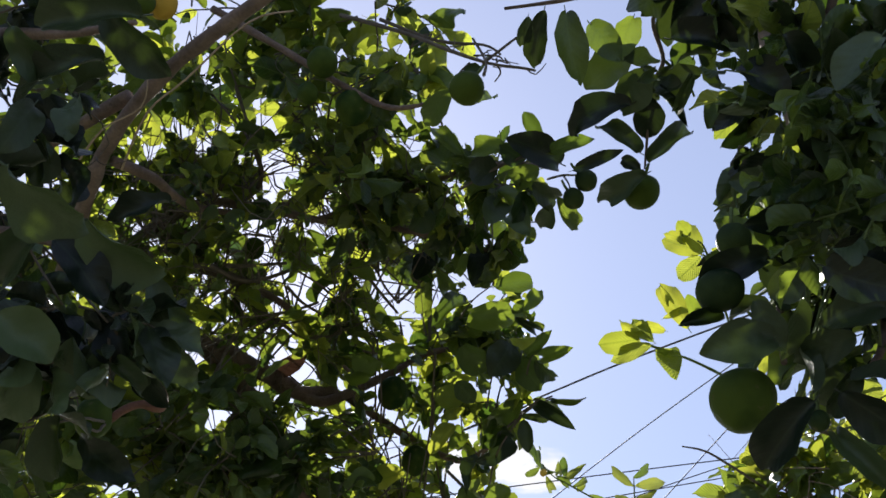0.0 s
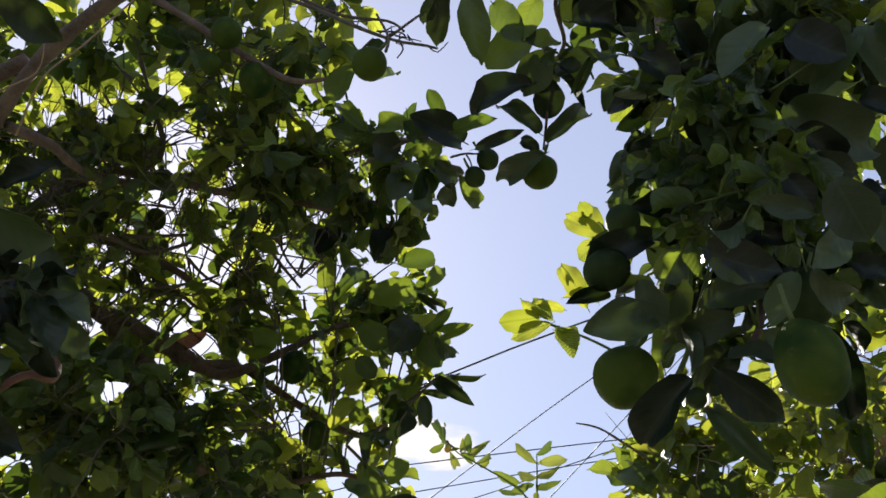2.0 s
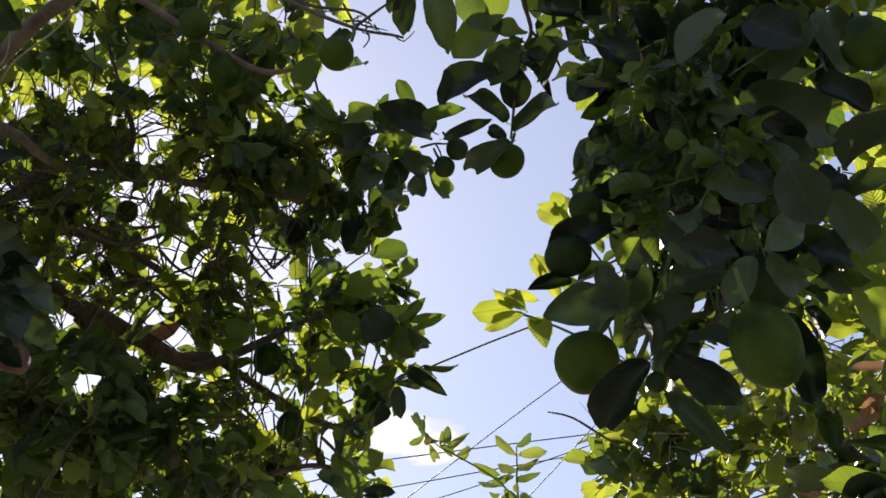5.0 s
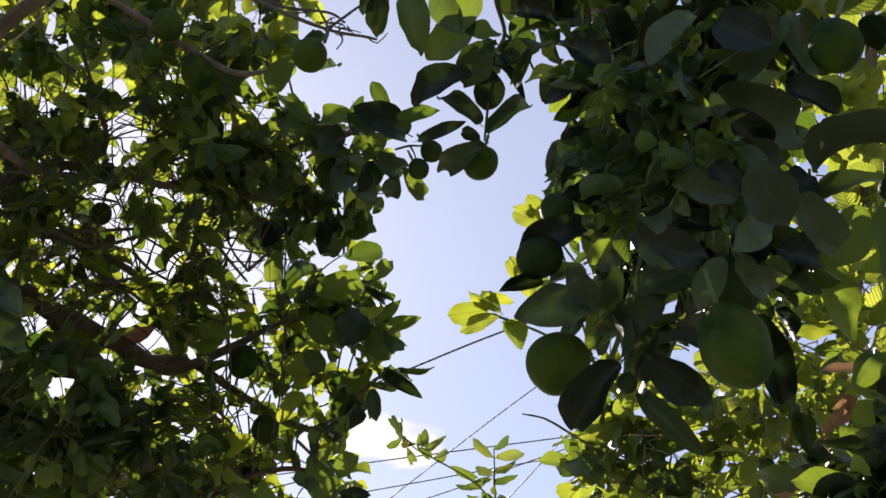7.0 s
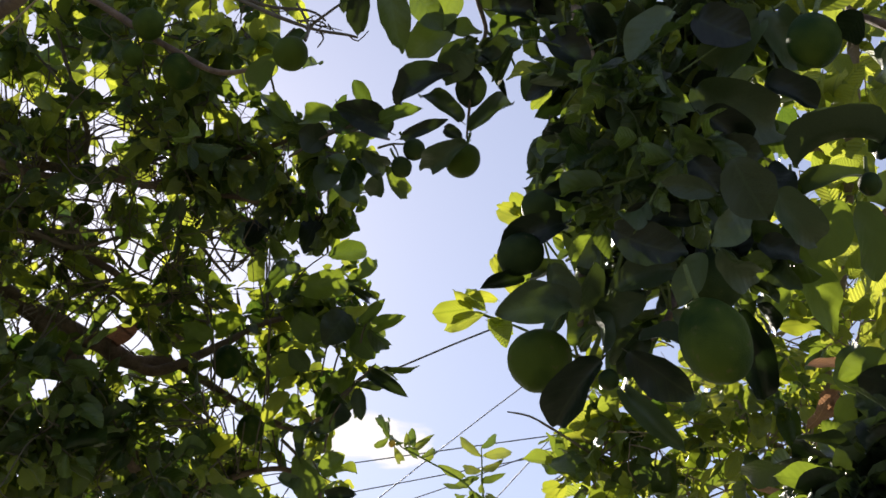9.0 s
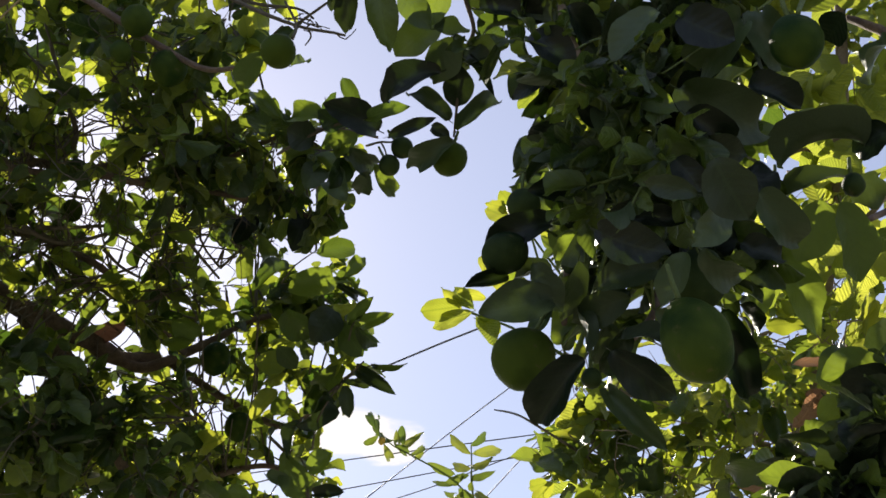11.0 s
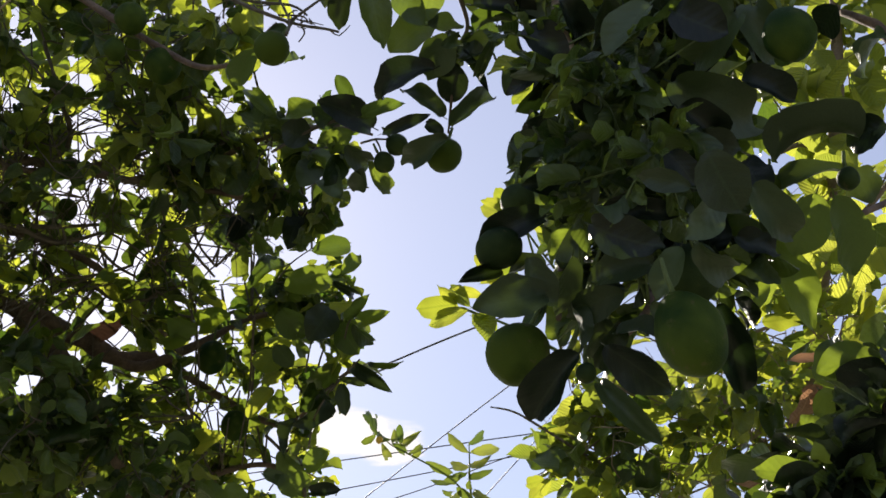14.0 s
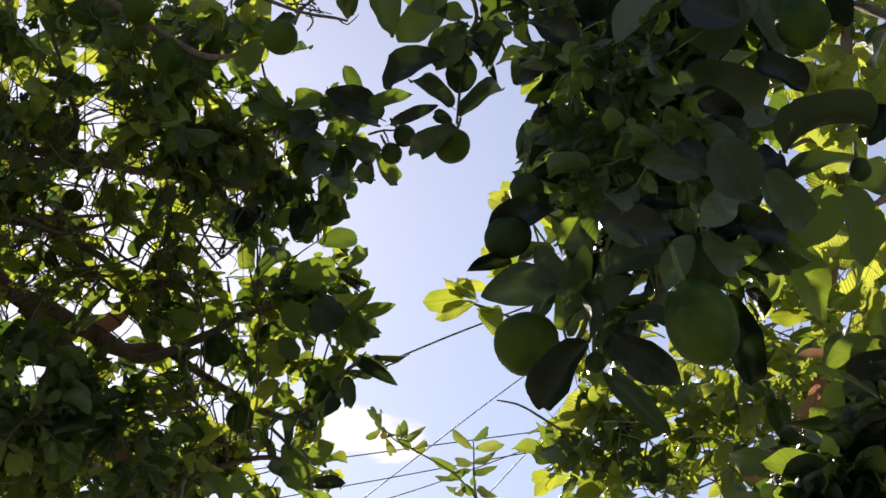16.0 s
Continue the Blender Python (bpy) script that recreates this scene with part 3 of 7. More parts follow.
class Plant:
    """A tree or bush under an empty at its foot: limbs and near leaves are parts, the rest of twigs and leaves is joined."""

    def __init__(self, name, foot, label, category, leaf_mat, blade_kinds, twig_mat, seed):
        self.root = new(name)
        self.root.location = foot
        self.root.empty_display_size = 0.2
        bpy.context.view_layer.update()
        self.root.matrix_world = Matrix.Translation(foot)
        tagged(self.root, label, category)
        self.mat, self.kinds, self.twig_mat = leaf_mat, blade_kinds, twig_mat
        self.rng, self.tilt = random.Random(seed), random.Random(seed + 100)
        self.loose = 0.32
        self.other, self.share, self.mix_rng = None, 0.0, random.Random(seed + 200)   # a second leaf material of another tone mixed through the crown
        self.placed, self.grown, self.stems, self.shoots, self.nodes, self.centres, self.meshes = [], [], [], [], [], [], {}

    def limb(self, points, r0, r1, name="limb", material=BARK, label="", sides=14, knobby=0.24, rings=7):
        v, f = tube(points, r0, r1, sides, knobby, rings)
        ob = new(name, mesh_of(name, v, f, material))
        under(ob, self.root, label)
        for a, b in zip(points, points[1:]):
            for k in range(4):
                self.nodes.append(Vector(a).lerp(Vector(b), k / 4))
        self.nodes.append(Vector(points[-1]))
        return ob

    def twig(self, points, r0=0.004, r1=0.002, material=None, label=""):
        return self.limb(points, r0, r1, "twig", material or self.twig_mat, label, sides=7, knobby=0.15, rings=4)

    def leaf(self, base, tip, width, roll=0.0, kind=None, material=None, label=""):
        t = self.tilt
        face = (-0.03 + t.gauss(0, self.loose), -0.82 + t.gauss(0, self.loose * 0.5), -0.57 + t.gauss(0, self.loose))
        self.placed.append((leaf_pose(base, tip, width, roll, face), kind or self.kinds[0], material or self.mat, label))

    def grow(self, start, way, length, count, size, droop=0.35, material=None):
        """One leafy shoot: a bending stem with leaves to either side and at its end."""
        rng, p, d = self.rng, Vector(start), Vector(way).normalized()
        pts, steps = [p.copy()], 5
        for i in range(steps):
            d = (d + Vector((rng.uniform(-0.25, 0.25), rng.uniform(-0.25, 0.25), rng.uniform(-0.2, 0.2) - droop * 0.2))).normalized()
            p = p + d * (length / steps)
            pts.append(p.copy())
        self.shoots.append((pts, 0.0024, 0.001))
        spin = rng.uniform(0, 6.28)
        for i in range(count):
            s = (i + 0.6) / count * steps
            k = min(int(s), steps - 1)
            at = pts[k].lerp(pts[k + 1], s - k)
            axis = (pts[k + 1] - pts[k]).normalized()
            spin += 2.4
            side = Matrix.Rotation(spin, 3, axis) @ axis.orthogonal().normalized()
            lean = 0.25 if i == count - 1 else rng.uniform(0.6, 1.3)
            y = (axis + side * lean + Vector((0, 0, -droop * rng.uniform(0.2, 1.2)))).normalized()
            n = Vector((rng.uniform(-1, 1), rng.uniform(-1, 1), rng.uniform(0.1, 1.0)))
            long = size * rng.choice((0.5, 0.75, 0.9, 1.0, 1.1, 1.3)) * rng.uniform(0.9, 1.1)
            m = leaf_pose(at + y * long * 0.1, at + y * long * 1.1, long * rng.uniform(0.46, 0.62), rng.uniform(-25, 25), n)
            self.grown.append((m, rng.choice(self.kinds), material or (self.other if self.mix_rng.random() < self.share else self.mat), ""))

    def clump(self, centre, radius, shoots, size=0.075, count=7, material=None, joined=True, thick=0.003):
        """A cluster of leafy shoots round a place, tied to the nearest wood by a thin branch."""
        rng, c = self.rng, Vector(centre)
        self.centres.append(c)
        if joined and self.nodes:
            near = min(self.nodes, key=lambda q: (q - c).length + (0.5 if q.y < c.y else 0.0))      # wood behind the leaves first
            mid = near.lerp(c, 0.5) + Vector((rng.uniform(-0.06, 0.06), rng.uniform(-0.06, 0.06), rng.uniform(0.0, 0.08)))
            self.stems.append(([near, near.lerp(mid, 0.55), mid, mid.lerp(c, 0.6), c], thick, thick * 0.6))
        for _ in range(shoots):
            way = Vector((rng.gauss(0, 1), rng.gauss(0, 1), rng.gauss(0.1, 0.8))).normalized()
            start = c + way * radius * rng.uniform(0.0, 0.45)
            self.grow(start, way, radius * rng.uniform(0.6, 1.0), count, size, material=material)

    def thicken(self, sprigs, twiglets, size, spread=0.12, inside=None):
        """Small late shoots and dead twiglets through the whole crown."""
        rng, own = self.rng, [c for c in self.centres if inside is None or inside(c)]
        for i in range(sprigs + twiglets):
            core = rng.choice(own)
            c = core + Vector((rng.gauss(0, spread), rng.gauss(0, spread), rng.gauss(0, spread * 0.8)))
            way = Vector((rng.gauss(0, 1), rng.gauss(0, 0.7), rng.gauss(0.2, 0.8))).normalized()
            if i < sprigs:
                self.grow(c, way, rng.uniform(0.06, 0.12), 5, size * rng.uniform(0.8, 1.3))
            else:
                d, side = way * rng.uniform(0.08, 0.18), Vector((rng.uniform(-1, 1), rng.uniform(-1, 1), rng.uniform(-1, 1))) * 0.03
                self.shoots.append(([core, core.lerp(c, 0.6) + side, c + d * 0.35 + side, c + d * 0.7 - side * 0.5, c + d], rng.uniform(0.0013, 0.0022), 0.0006))
                fork = c + d * 0.5 + side * 0.3
                self.shoots.append(([fork, fork + (d + side * 6) * 0.2, fork + (d * 0.5 + side * 7) * 0.6], 0.0014, 0.0006))

    def finish(self, leaf_parts=300, near=None):
        """Makes the leaves: those asked for one by one and those on the stretch towards the path as parts, the rest as one."""
        self.grown = [g for g in self.grown if not any(hollow(g[0] @ Vector(q)) for q in ((0, 0.15, 0), (0, 0.5, 0.05), (0, 0.9, 0), (-0.38, 0.5, 0.05), (0.38, 0.5, 0.05)))]
        self.stems += [g for g in self.shoots if not hollow(g[0][-1]) and not hollow(g[0][-2])]
        order = sorted(self.grown, key=lambda g: near(g[0].translation) if near else g[0].translation.y)
        room = max(0, leaf_parts - len(self.placed))
        for m, kind, mat, label in self.placed + order[:room]:
            key = (kind, mat.name, self.tilt.randrange(6))
            if key not in self.meshes:
                v, f, u = BLADES[kind][key[2]]
                self.meshes[key] = mesh_of("leaf", v, f, mat, u)
            ob = new("leaf", self.meshes[key])
            ob.matrix_world = m
            ob.parent = self.root
            ob.matrix_parent_inverse = self.root.matrix_world.inverted()
            if label:
                tagged(ob, label)
        rest = order[room:]
        for mat in {g[2].name: g[2] for g in rest}.values():
            vs, fs, us, base = [], [], [], 0
            for m, kind, own, _ in rest:
                if own is not mat:
                    continue
                v, f, u = BLADES[kind][self.tilt.randrange(6)]
                a = np.array(m)
                vs.append(np.array(v) @ a[:3, :3].T + a[:3, 3])
                fs += [tuple(i + base for i in q) for q in f]
                us += u
                base += len(v)
            ob = new("foliage", mesh_of("foliage", np.vstack(vs), fs, mat, us))
            under(ob, self.root, "mass of smaller leaves deeper in the crown")
            ob["kind"] = "stuff"
        if self.stems:
            vs, fs, base = [], [], 0
            for pts, a, b in self.stems:
                v, f = tube(pts, a, b, 5, 0.0, 2)
                vs += v
                fs += [tuple(i + base for i in q) for q in f]
                base += len(v)
            ob = new("brushwood", mesh_of("brushwood", vs, fs, self.twig_mat))
            under(ob, self.root, "tangle of thin leaf-bearing twigs")
            ob["kind"] = "stuff"


def fruit(centre, radius, name="lemon", long=1.12, nipple=0.16, hang=(0.0, 0.0, 1.0), stem=0.06, material=RIND, label="unripe green lemon hanging from a leafy twig", group="green fruit on the trees"):
    """A citrus fruit: body with a blunt nipple below, a star-shaped calyx above and its stalk."""
    root = new(name)
    up = Vector(hang).normalized()
    x = up.orthogonal().normalized()
    turn = Matrix((x, up.cross(x), up)).transposed().to_4x4()
    root.matrix_world = Matrix.Translation(centre) @ turn
    tagged(root, label, "fruit", group)
    rings, sides, verts, faces = 18, 24, [], []
    seed = Vector(centre) * 3
    for i in range(rings + 1):
        a = math.pi * i / rings
        z, w = -math.cos(a) * radius * long, math.sin(a) * radius
        if i < 4:
            z -= nipple * radius * (1 - i / 4) ** 1.5
        if i > rings - 2:
            z -= 0.06 * radius
        for k in range(sides):
            b = 2 * math.pi * k / sides
            v = Vector((w * math.cos(b), w * math.sin(b), z))
            bump = 1 + 0.08 * noise.noise(v / radius * 0.9 + seed) + 0.016 * noise.noise(v / radius * 4 + seed)
            verts.append(v * bump)
    for i in range(rings):
        for k in range(sides):
            j = (k + 1) % sides
            faces.append((i * sides + k, i * sides + j, (i + 1) * sides + j, (i + 1) * sides + k))
    body = new("rind", mesh_of("rind", verts, faces, material))
    cal, cf = [(0, 0, radius * long * 0.98)], []
    for k in range(10):
        b, r = 2 * math.pi * k / 10, radius * (0.24 if k % 2 else 0.13)
        cal.append((r * math.cos(b), r * math.sin(b), radius * long * (0.93 if k % 2 else 0.97)))
    for k in range(10):
        cf.append((0, 1 + k, 1 + (k + 1) % 10))
    calyx = new("calyx", mesh_of("calyx", cal, cf, GREEN_STEM))
    v, f = tube([(0, 0, radius * long * 0.92), (0.002, 0.001, radius * long + stem * 0.5), (0.001, -0.002, radius * long + stem)], 0.0032, 0.0026, 6)
    stalk = new("stalk", mesh_of("stalk", v, f, GREEN_STEM))
    for ob in (body, calyx, stalk):
        ob.parent = root
    return root


# ---- ground and sky ----
def ground():
    bm = bmesh.new()
    rings = [0.0, 2, 4, 7, 12, 25, 60, 200, 800, 3000]
    rows = []
    for r in rings:
        n = 1 if r == 0 else 48
        rows.append([bm.verts.new((r * math.cos(6.2832 * k / n), r * math.sin(6.2832 * k / n), 0.05 * noise.noise((r * math.cos(6.2832 * k / n), r * math.sin(6.2832 * k / n), 0)) if r < 100 else 0)) for k in range(n)])
    for k in range(48):
        bm.faces.new((rows[0][0], rows[1][k], rows[1][(k + 1) % 48]))
        for a, b in zip(rows[1:], rows[2:]):
            bm.faces.new((a[k], b[k], b[(k + 1) % 48], a[(k + 1) % 48]))
    me = bpy.data.meshes.new("ground")
    bm.to_mesh(me)
    me.materials.append(ground_material())
    tagged(new("ground", me), "dry brown garden soil with thin grass", "ground", kind="structure")


ground()


def cloud(centre, wide, high, label):
    """A bank of vapour some hundred metres off, gently bowed."""
    verts, faces, n = [], [], 16
    for j in range(n + 1):
        for i in range(n + 1):
            u, v = i / n - 0.5, j / n - 0.5
            verts.append((u * wide, v * high, -8 * (u * u + v * v)))
    for j in range(n):
        for i in range(n):
            a = j * (n + 1) + i
            faces.append((a, a + 1, a + n + 2, a + n + 1))
    ob = new("cloud", mesh_of("cloud", verts, faces, VAPOUR))
    ob.matrix_world = look(centre, (0.2, 0.5, 1.8)) @ Matrix.Rotation(math.pi, 4, "Y")
    ob.visible_shadow = False
    tagged(ob, label, "cloud", kind="structure")


VAPOUR = cloud_material()
cloud((-22.942, 276.931, 127.968), 63.1613, 24.9707, "small white cloud low in the pale blue sky")


# ---- overhead cables ----
def cable(points, radius, label):
    v, f = tube(points, radius, radius, 6, 0.0, 8)
    tagged(new("cable", mesh_of("cable", v, f, SHEATH)), label, "cable", "overhead cables")


SHEATH = cable_material()
cable([(-5.027, 15.685, 7.761), (-2.289, 15.514, 8.101), (1.818, 15.256, 8.615), (7.099, 14.952, 9.234)], 0.0085, "thin black overhead cable sloping against the sky")
cable([(-13.65, 21.95, -0.05), (-1.933, 17.111, 7.528), (-0.859, 16.666, 8.224), (1.223, 15.795, 9.588), (4.183, 14.664, 11.367)], 0.0085, "thin black overhead cable rising steeply")
cable([(-8.62, 23.26, -0.05), (-0.117, 18.253, 7.679), (0.930, 17.634, 8.634), (1.872, 17.068, 9.506), (3.983, 15.787, 11.482)], 0.0085, "thin black overhead cable rising steeply")
cable([(-4.932, 16.934, 7.697), (-1.193, 16.608, 8.302), (1.881, 16.330, 8.811), (7.531, 15.855, 9.697)], 0.0085, "thin black overhead cable sloping against the sky")
cable([(-3.468, 18.098, 7.803), (-0.304, 17.617, 8.620), (2.067, 17.168, 9.363), (7.954, 16.168, 11.039)], 0.0085, "thin black overhead cable sloping against the sky")
cable([(-15.6, 9.85, -0.05), (-1.309, 6.979, 4.697), (-0.694, 6.855, 4.901), (-0.063, 6.714, 5.131), (0.466, 6.601, 5.317), (1.662, 6.367, 5.702)], 0.006, "thicker twisted black cable behind the leaves")

# ---- lemon tree with the dense crown ----
lemon = Plant("lemon_tree", (-1.55, 2.75, 0.0), "dense lemon tree with tangled twigs and unripe fruit", "tree", LEMON_LEAF, ("oval", "curled", "pointed", "wavy", "flat", "wavy"), TWIG, 11)
lemon.loose = 0.16
lemon.other, lemon.share = MIDTONE_LEAF, 0.35
lemon.limb([(-1.55, 2.75, -0.1), (-1.5, 2.78, 0.7), (-1.42, 2.74, 1.4), (-1.471, 3.108, 3.191), (-1.302, 3.002, 3.264)], 0.075, 0.05, "trunk", BARK, "grey-brown lemon trunk")
lemon.limb([(-1.471, 3.108, 3.191), (-1.100, 2.906, 3.234), (-0.928, 2.928, 3.298), (-0.833, 3.003, 3.278), (-0.706, 3.087, 3.246), (-0.625, 3.160, 3.230), (-0.542, 3.205, 3.255)], 0.034, 0.02, label="thick dark crooked limb")
lemon.limb([(-0.840, 3.007, 3.272), (-0.761, 3.055, 3.203), (-0.688, 3.129, 3.131), (-0.639, 3.213, 3.062), (-0.607, 3.341, 2.961), (-0.595, 3.520, 2.874)], 0.027, 0.02, label="dark limb running down from the fork")
lemon.limb([(-0.963, 2.931, 3.291), (-0.924, 3.012, 3.226), (-0.896, 3.101, 3.130), (-0.891, 3.242, 3.009)], 0.02, 0.014)
lemon.limb([(-1.302, 3.002, 3.264), (-0.870, 2.259, 3.175), (-0.789, 2.131, 3.199), (-0.698, 2.028, 3.225), (-0.591, 1.940, 3.250), (-0.470, 1.860, 3.267), (-0.335, 1.769, 3.285)], 0.0175, 0.012, material=MAUVE_BARK, label="smooth dull mauve-brown limb")
lemon.limb([(-0.773, 2.142, 3.187), (-0.735, 2.244, 3.225), (-0.720, 2.395, 3.276), (-0.658, 2.533, 3.356), (-0.515, 2.649, 3.483)], 0.012, 0.006, label="dark side branch")
lemon.limb([(-0.720, 2.039, 3.257), (-0.858, 2.102, 3.225), (-1.015, 2.198, 3.231), (-1.227, 2.261, 3.272)], 0.014, 0.01)
lemon.limb([(-0.625, 3.160, 3.230), (-0.559, 3.173, 3.212), (-0.408, 3.182, 3.294), (-0.296, 3.193, 3.371), (-0.139, 3.143, 3.361)], 0.016, 0.005)
lemon.limb([(-0.857, 2.723, 3.335), (-0.738, 2.736, 3.321), (-0.606, 2.819, 3.290), (-0.510, 2.923, 3.227), (-0.478, 3.042, 3.232)], 0.011, 0.006)
lemon.limb([(-1.074, 2.796, 3.400), (-0.819, 2.643, 3.456), (-0.671, 2.605, 3.428), (-0.476, 2.588, 3.369), (-0.285, 2.604, 3.351), (-0.093, 2.634, 3.312)], 0.014, 0.005)
lemon.limb([(-0.664, 2.171, 3.626), (-0.496, 2.189, 3.514), (-0.357, 2.199, 3.415), (-0.256, 2.187, 3.345), (-0.161, 2.145, 3.321)], 0.009, 0.004)
lemon.limb([(-0.501, 2.588, 3.369), (-0.320, 2.552, 3.391), (-0.160, 2.472, 3.408), (-0.034, 2.432, 3.400), (0.065, 2.420, 3.368)], 0.008, 0.003)
lemon.limb([(-0.527, 3.206, 3.255), (-0.355, 3.319, 3.181), (-0.196, 3.309, 3.112), (-0.069, 3.162, 3.155), (0.006, 3.090, 3.175)], 0.012, 0.004)
lemon.limb([(-0.595, 3.469, 2.950), (-0.424, 3.476, 3.036), (-0.270, 3.460, 3.064), (-0.141, 3.440, 3.008)], 0.012, 0.005)
# bare twigs against the sky
lemon.twig([(-0.345, 2.047, 3.461), (-0.208, 1.999, 3.359), (-0.110, 1.948, 3.258), (-0.036, 1.926, 3.203), (0.019, 1.917, 3.182), (0.040, 1.920, 3.178)], 0.0045, 0.002, label="bare grey twig with knobs")
lemon.twig([(-0.259, 2.019, 3.416), (-0.143, 1.995, 3.331), (-0.057, 1.980, 3.302), (-0.025, 1.976, 3.273)], 0.004, 0.0018)
lemon.twig([(-0.051, 1.933, 3.210), (-0.019, 1.927, 3.238), (0.009, 1.924, 3.262), (0.014, 1.930, 3.252)], 0.003, 0.0014)
lemon.twig([(-0.026, 1.927, 3.201), (-0.020, 1.935, 3.190), (-0.030, 1.943, 3.177)], 0.002, 0.0012)
lemon.twig([(-0.067, 1.932, 3.229), (-0.027, 1.926, 3.221), (-0.016, 1.931, 3.215)], 0.002, 0.0012)
for k in range(16):
    r = lemon.tilt
    a = Vector((-0.208, 1.999, 3.359)).lerp(Vector((0.033, 1.920, 3.178)), r.random())
    lemon.stems.append(([a, a + Vector((r.uniform(-0.012, 0.016), 0, r.uniform(-0.016, 0.016))), a + Vector((r.uniform(-0.02, 0.035), 0.003, r.uniform(-0.025, 0.028)))], 0.0016, 0.0008))
lemon.twig([(-0.044, 1.900, 3.152), (-0.045, 1.923, 3.207), (-0.071, 1.937, 3.275)], 0.003, 0.002)


def tangle(tree, a, b, spread, count, thick):
    """Crooked forking twigs that start on the nearest wood and reach through one part of the crown."""
    r = tree.mix_rng
    for k in range(count):
        aim = Vector(a).lerp(Vector(b), r.random()) + Vector((r.gauss(0, spread), r.gauss(0, spread), r.gauss(0, spread * 0.8)))
        root = min(tree.nodes, key=lambda q: (q - aim).length)
        side = Vector((r.uniform(-1, 1), r.uniform(-1, 1), r.uniform(-1, 1))).normalized()
        path = [root + (aim - root) * (n / 6) + side * 0.05 * math.sin(n * 0.52) + Vector((r.gauss(0, 0.009), r.gauss(0, 0.009), r.gauss(0, 0.009))) for n in range(7)]
        path[0] = root
        onward = (path[-1] - path[-3]).normalized()
        for n in range(3):
            onward = (onward + Vector((r.gauss(0, 0.35), r.gauss(0, 0.35), r.gauss(0, 0.3)))).normalized()
            path.append(path[-1] + onward * r.uniform(0.03, 0.06))
        thin = thick * r.uniform(0.6, 1.1)
        tree.stems.append((path, thin, 0.0008))
        for n in (3, 5, 6, 7):
            fork, way = path[n], (side * r.choice((-1, 1)) + Vector((r.gauss(0, 0.5), r.gauss(0, 0.5), r.gauss(0, 0.5)))).normalized()
            reach = r.uniform(0.05, 0.14)
            knee = fork + way * reach * 0.5 + Vector((r.gauss(0, 0.012), r.gauss(0, 0.012), r.gauss(0, 0.012)))
            tree.stems.append(([fork, knee, knee + (way + side * 0.4).normalized() * reach * 0.5], thin * 0.55, 0.0006))


tangle(lemon, (-0.680, 2.529, 3.450), (-0.351, 2.807, 3.316), 0.14, 40, 0.0026)
tangle(lemon, (-0.935, 2.534, 3.435), (-0.617, 2.677, 3.321), 0.11, 60, 0.003)
lemon.twig([(-0.264, 3.110, 3.226), (-0.271, 3.168, 3.140), (-0.293, 3.270, 3.077), (-0.304, 3.319, 3.003)], 0.0035, 0.0025)
lemon.twig([(-0.325, 3.098, 3.332), (-0.424, 3.088, 3.308), (-0.519, 3.041, 3.321), (-0.621, 2.961, 3.347)], 0.004, 0.002)
lemon.twig([(-0.428, 3.094, 3.245), (-0.424, 3.038, 3.329), (-0.430, 2.947, 3.374)], 0.0035, 0.002)
lemon.twig([(-0.333, 2.864, 3.321), (-0.364, 2.824, 3.344), (-0.385, 2.773, 3.366), (-0.439, 2.736, 3.365)], 0.0035, 0.002)
lemon.twig([(-0.520, 3.461, 2.964), (-0.468, 3.386, 3.078), (-0.416, 3.331, 3.161)], 0.003, 0.002, GREEN_STEM)
lemon.twig([(0.043, 2.406, 3.334), (0.076, 2.355, 3.303), (0.100, 2.324, 3.278), (0.112, 2.305, 3.272)], 0.0028, 0.0018)
lemon.twig([(0.076, 2.355, 3.303), (0.087, 2.333, 3.265), (0.091, 2.324, 3.241)], 0.0022, 0.0016)
# leaves along the crown's rim
def rim(tree, rows, roll=0.0, kind=None, material=None, label=""):
    for base, tip, width in rows:
        tree.leaf(base, tip, width * 1.08, roll, kind, material, label)


lemon.loose = 0.18
rim(lemon, [((-0.114, 2.015, 3.228), (-0.164, 2.083, 3.204), 0.0419), ((-0.065, 2.031, 3.211), (-0.041, 2.075, 3.26), 0.0248), ((-0.092, 2.002, 3.259), (-0.061, 2.014, 3.276), 0.019),
    ((-0.162, 2.371, 3.328), (-0.201, 2.389, 3.423), 0.0511), ((0.034, 2.291, 3.336), (-0.001, 2.26, 3.393), 0.0288), ((-0.002, 2.364, 3.356), (-0.052, 2.304, 3.344), 0.0457),
    ((0.012, 2.414, 3.303), (-0.029, 2.4, 3.217), 0.0457), ((-0.135, 2.608, 3.286), (-0.174, 2.678, 3.281), 0.0401), ((-0.021, 2.951, 3.23), (0.04, 2.861, 3.243), 0.0305),
    ((-0.043, 2.988, 3.227), (0.011, 3.005, 3.159), 0.0646), ((-0.18, 2.948, 3.251), (-0.119, 2.984, 3.202), 0.0672), ((-0.194, 2.988, 3.172), (-0.151, 3.022, 3.134), 0.0491)], 0, 'oval', MIDTONE_LEAF)
rim(lemon, [((-0.122, 3.175, 2.929), (-0.069, 3.16, 2.974), 0.0473), ((-0.101, 3.115, 3.117), (-0.133, 3.075, 3.036), 0.0526)], 0, 'oval', MIDTONE_LEAF)
rim(lemon, [((-0.123, 2.318, 3.332), (-0.18, 2.323, 3.409), 0.0305)], 0, 'curled', MIDTONE_LEAF)
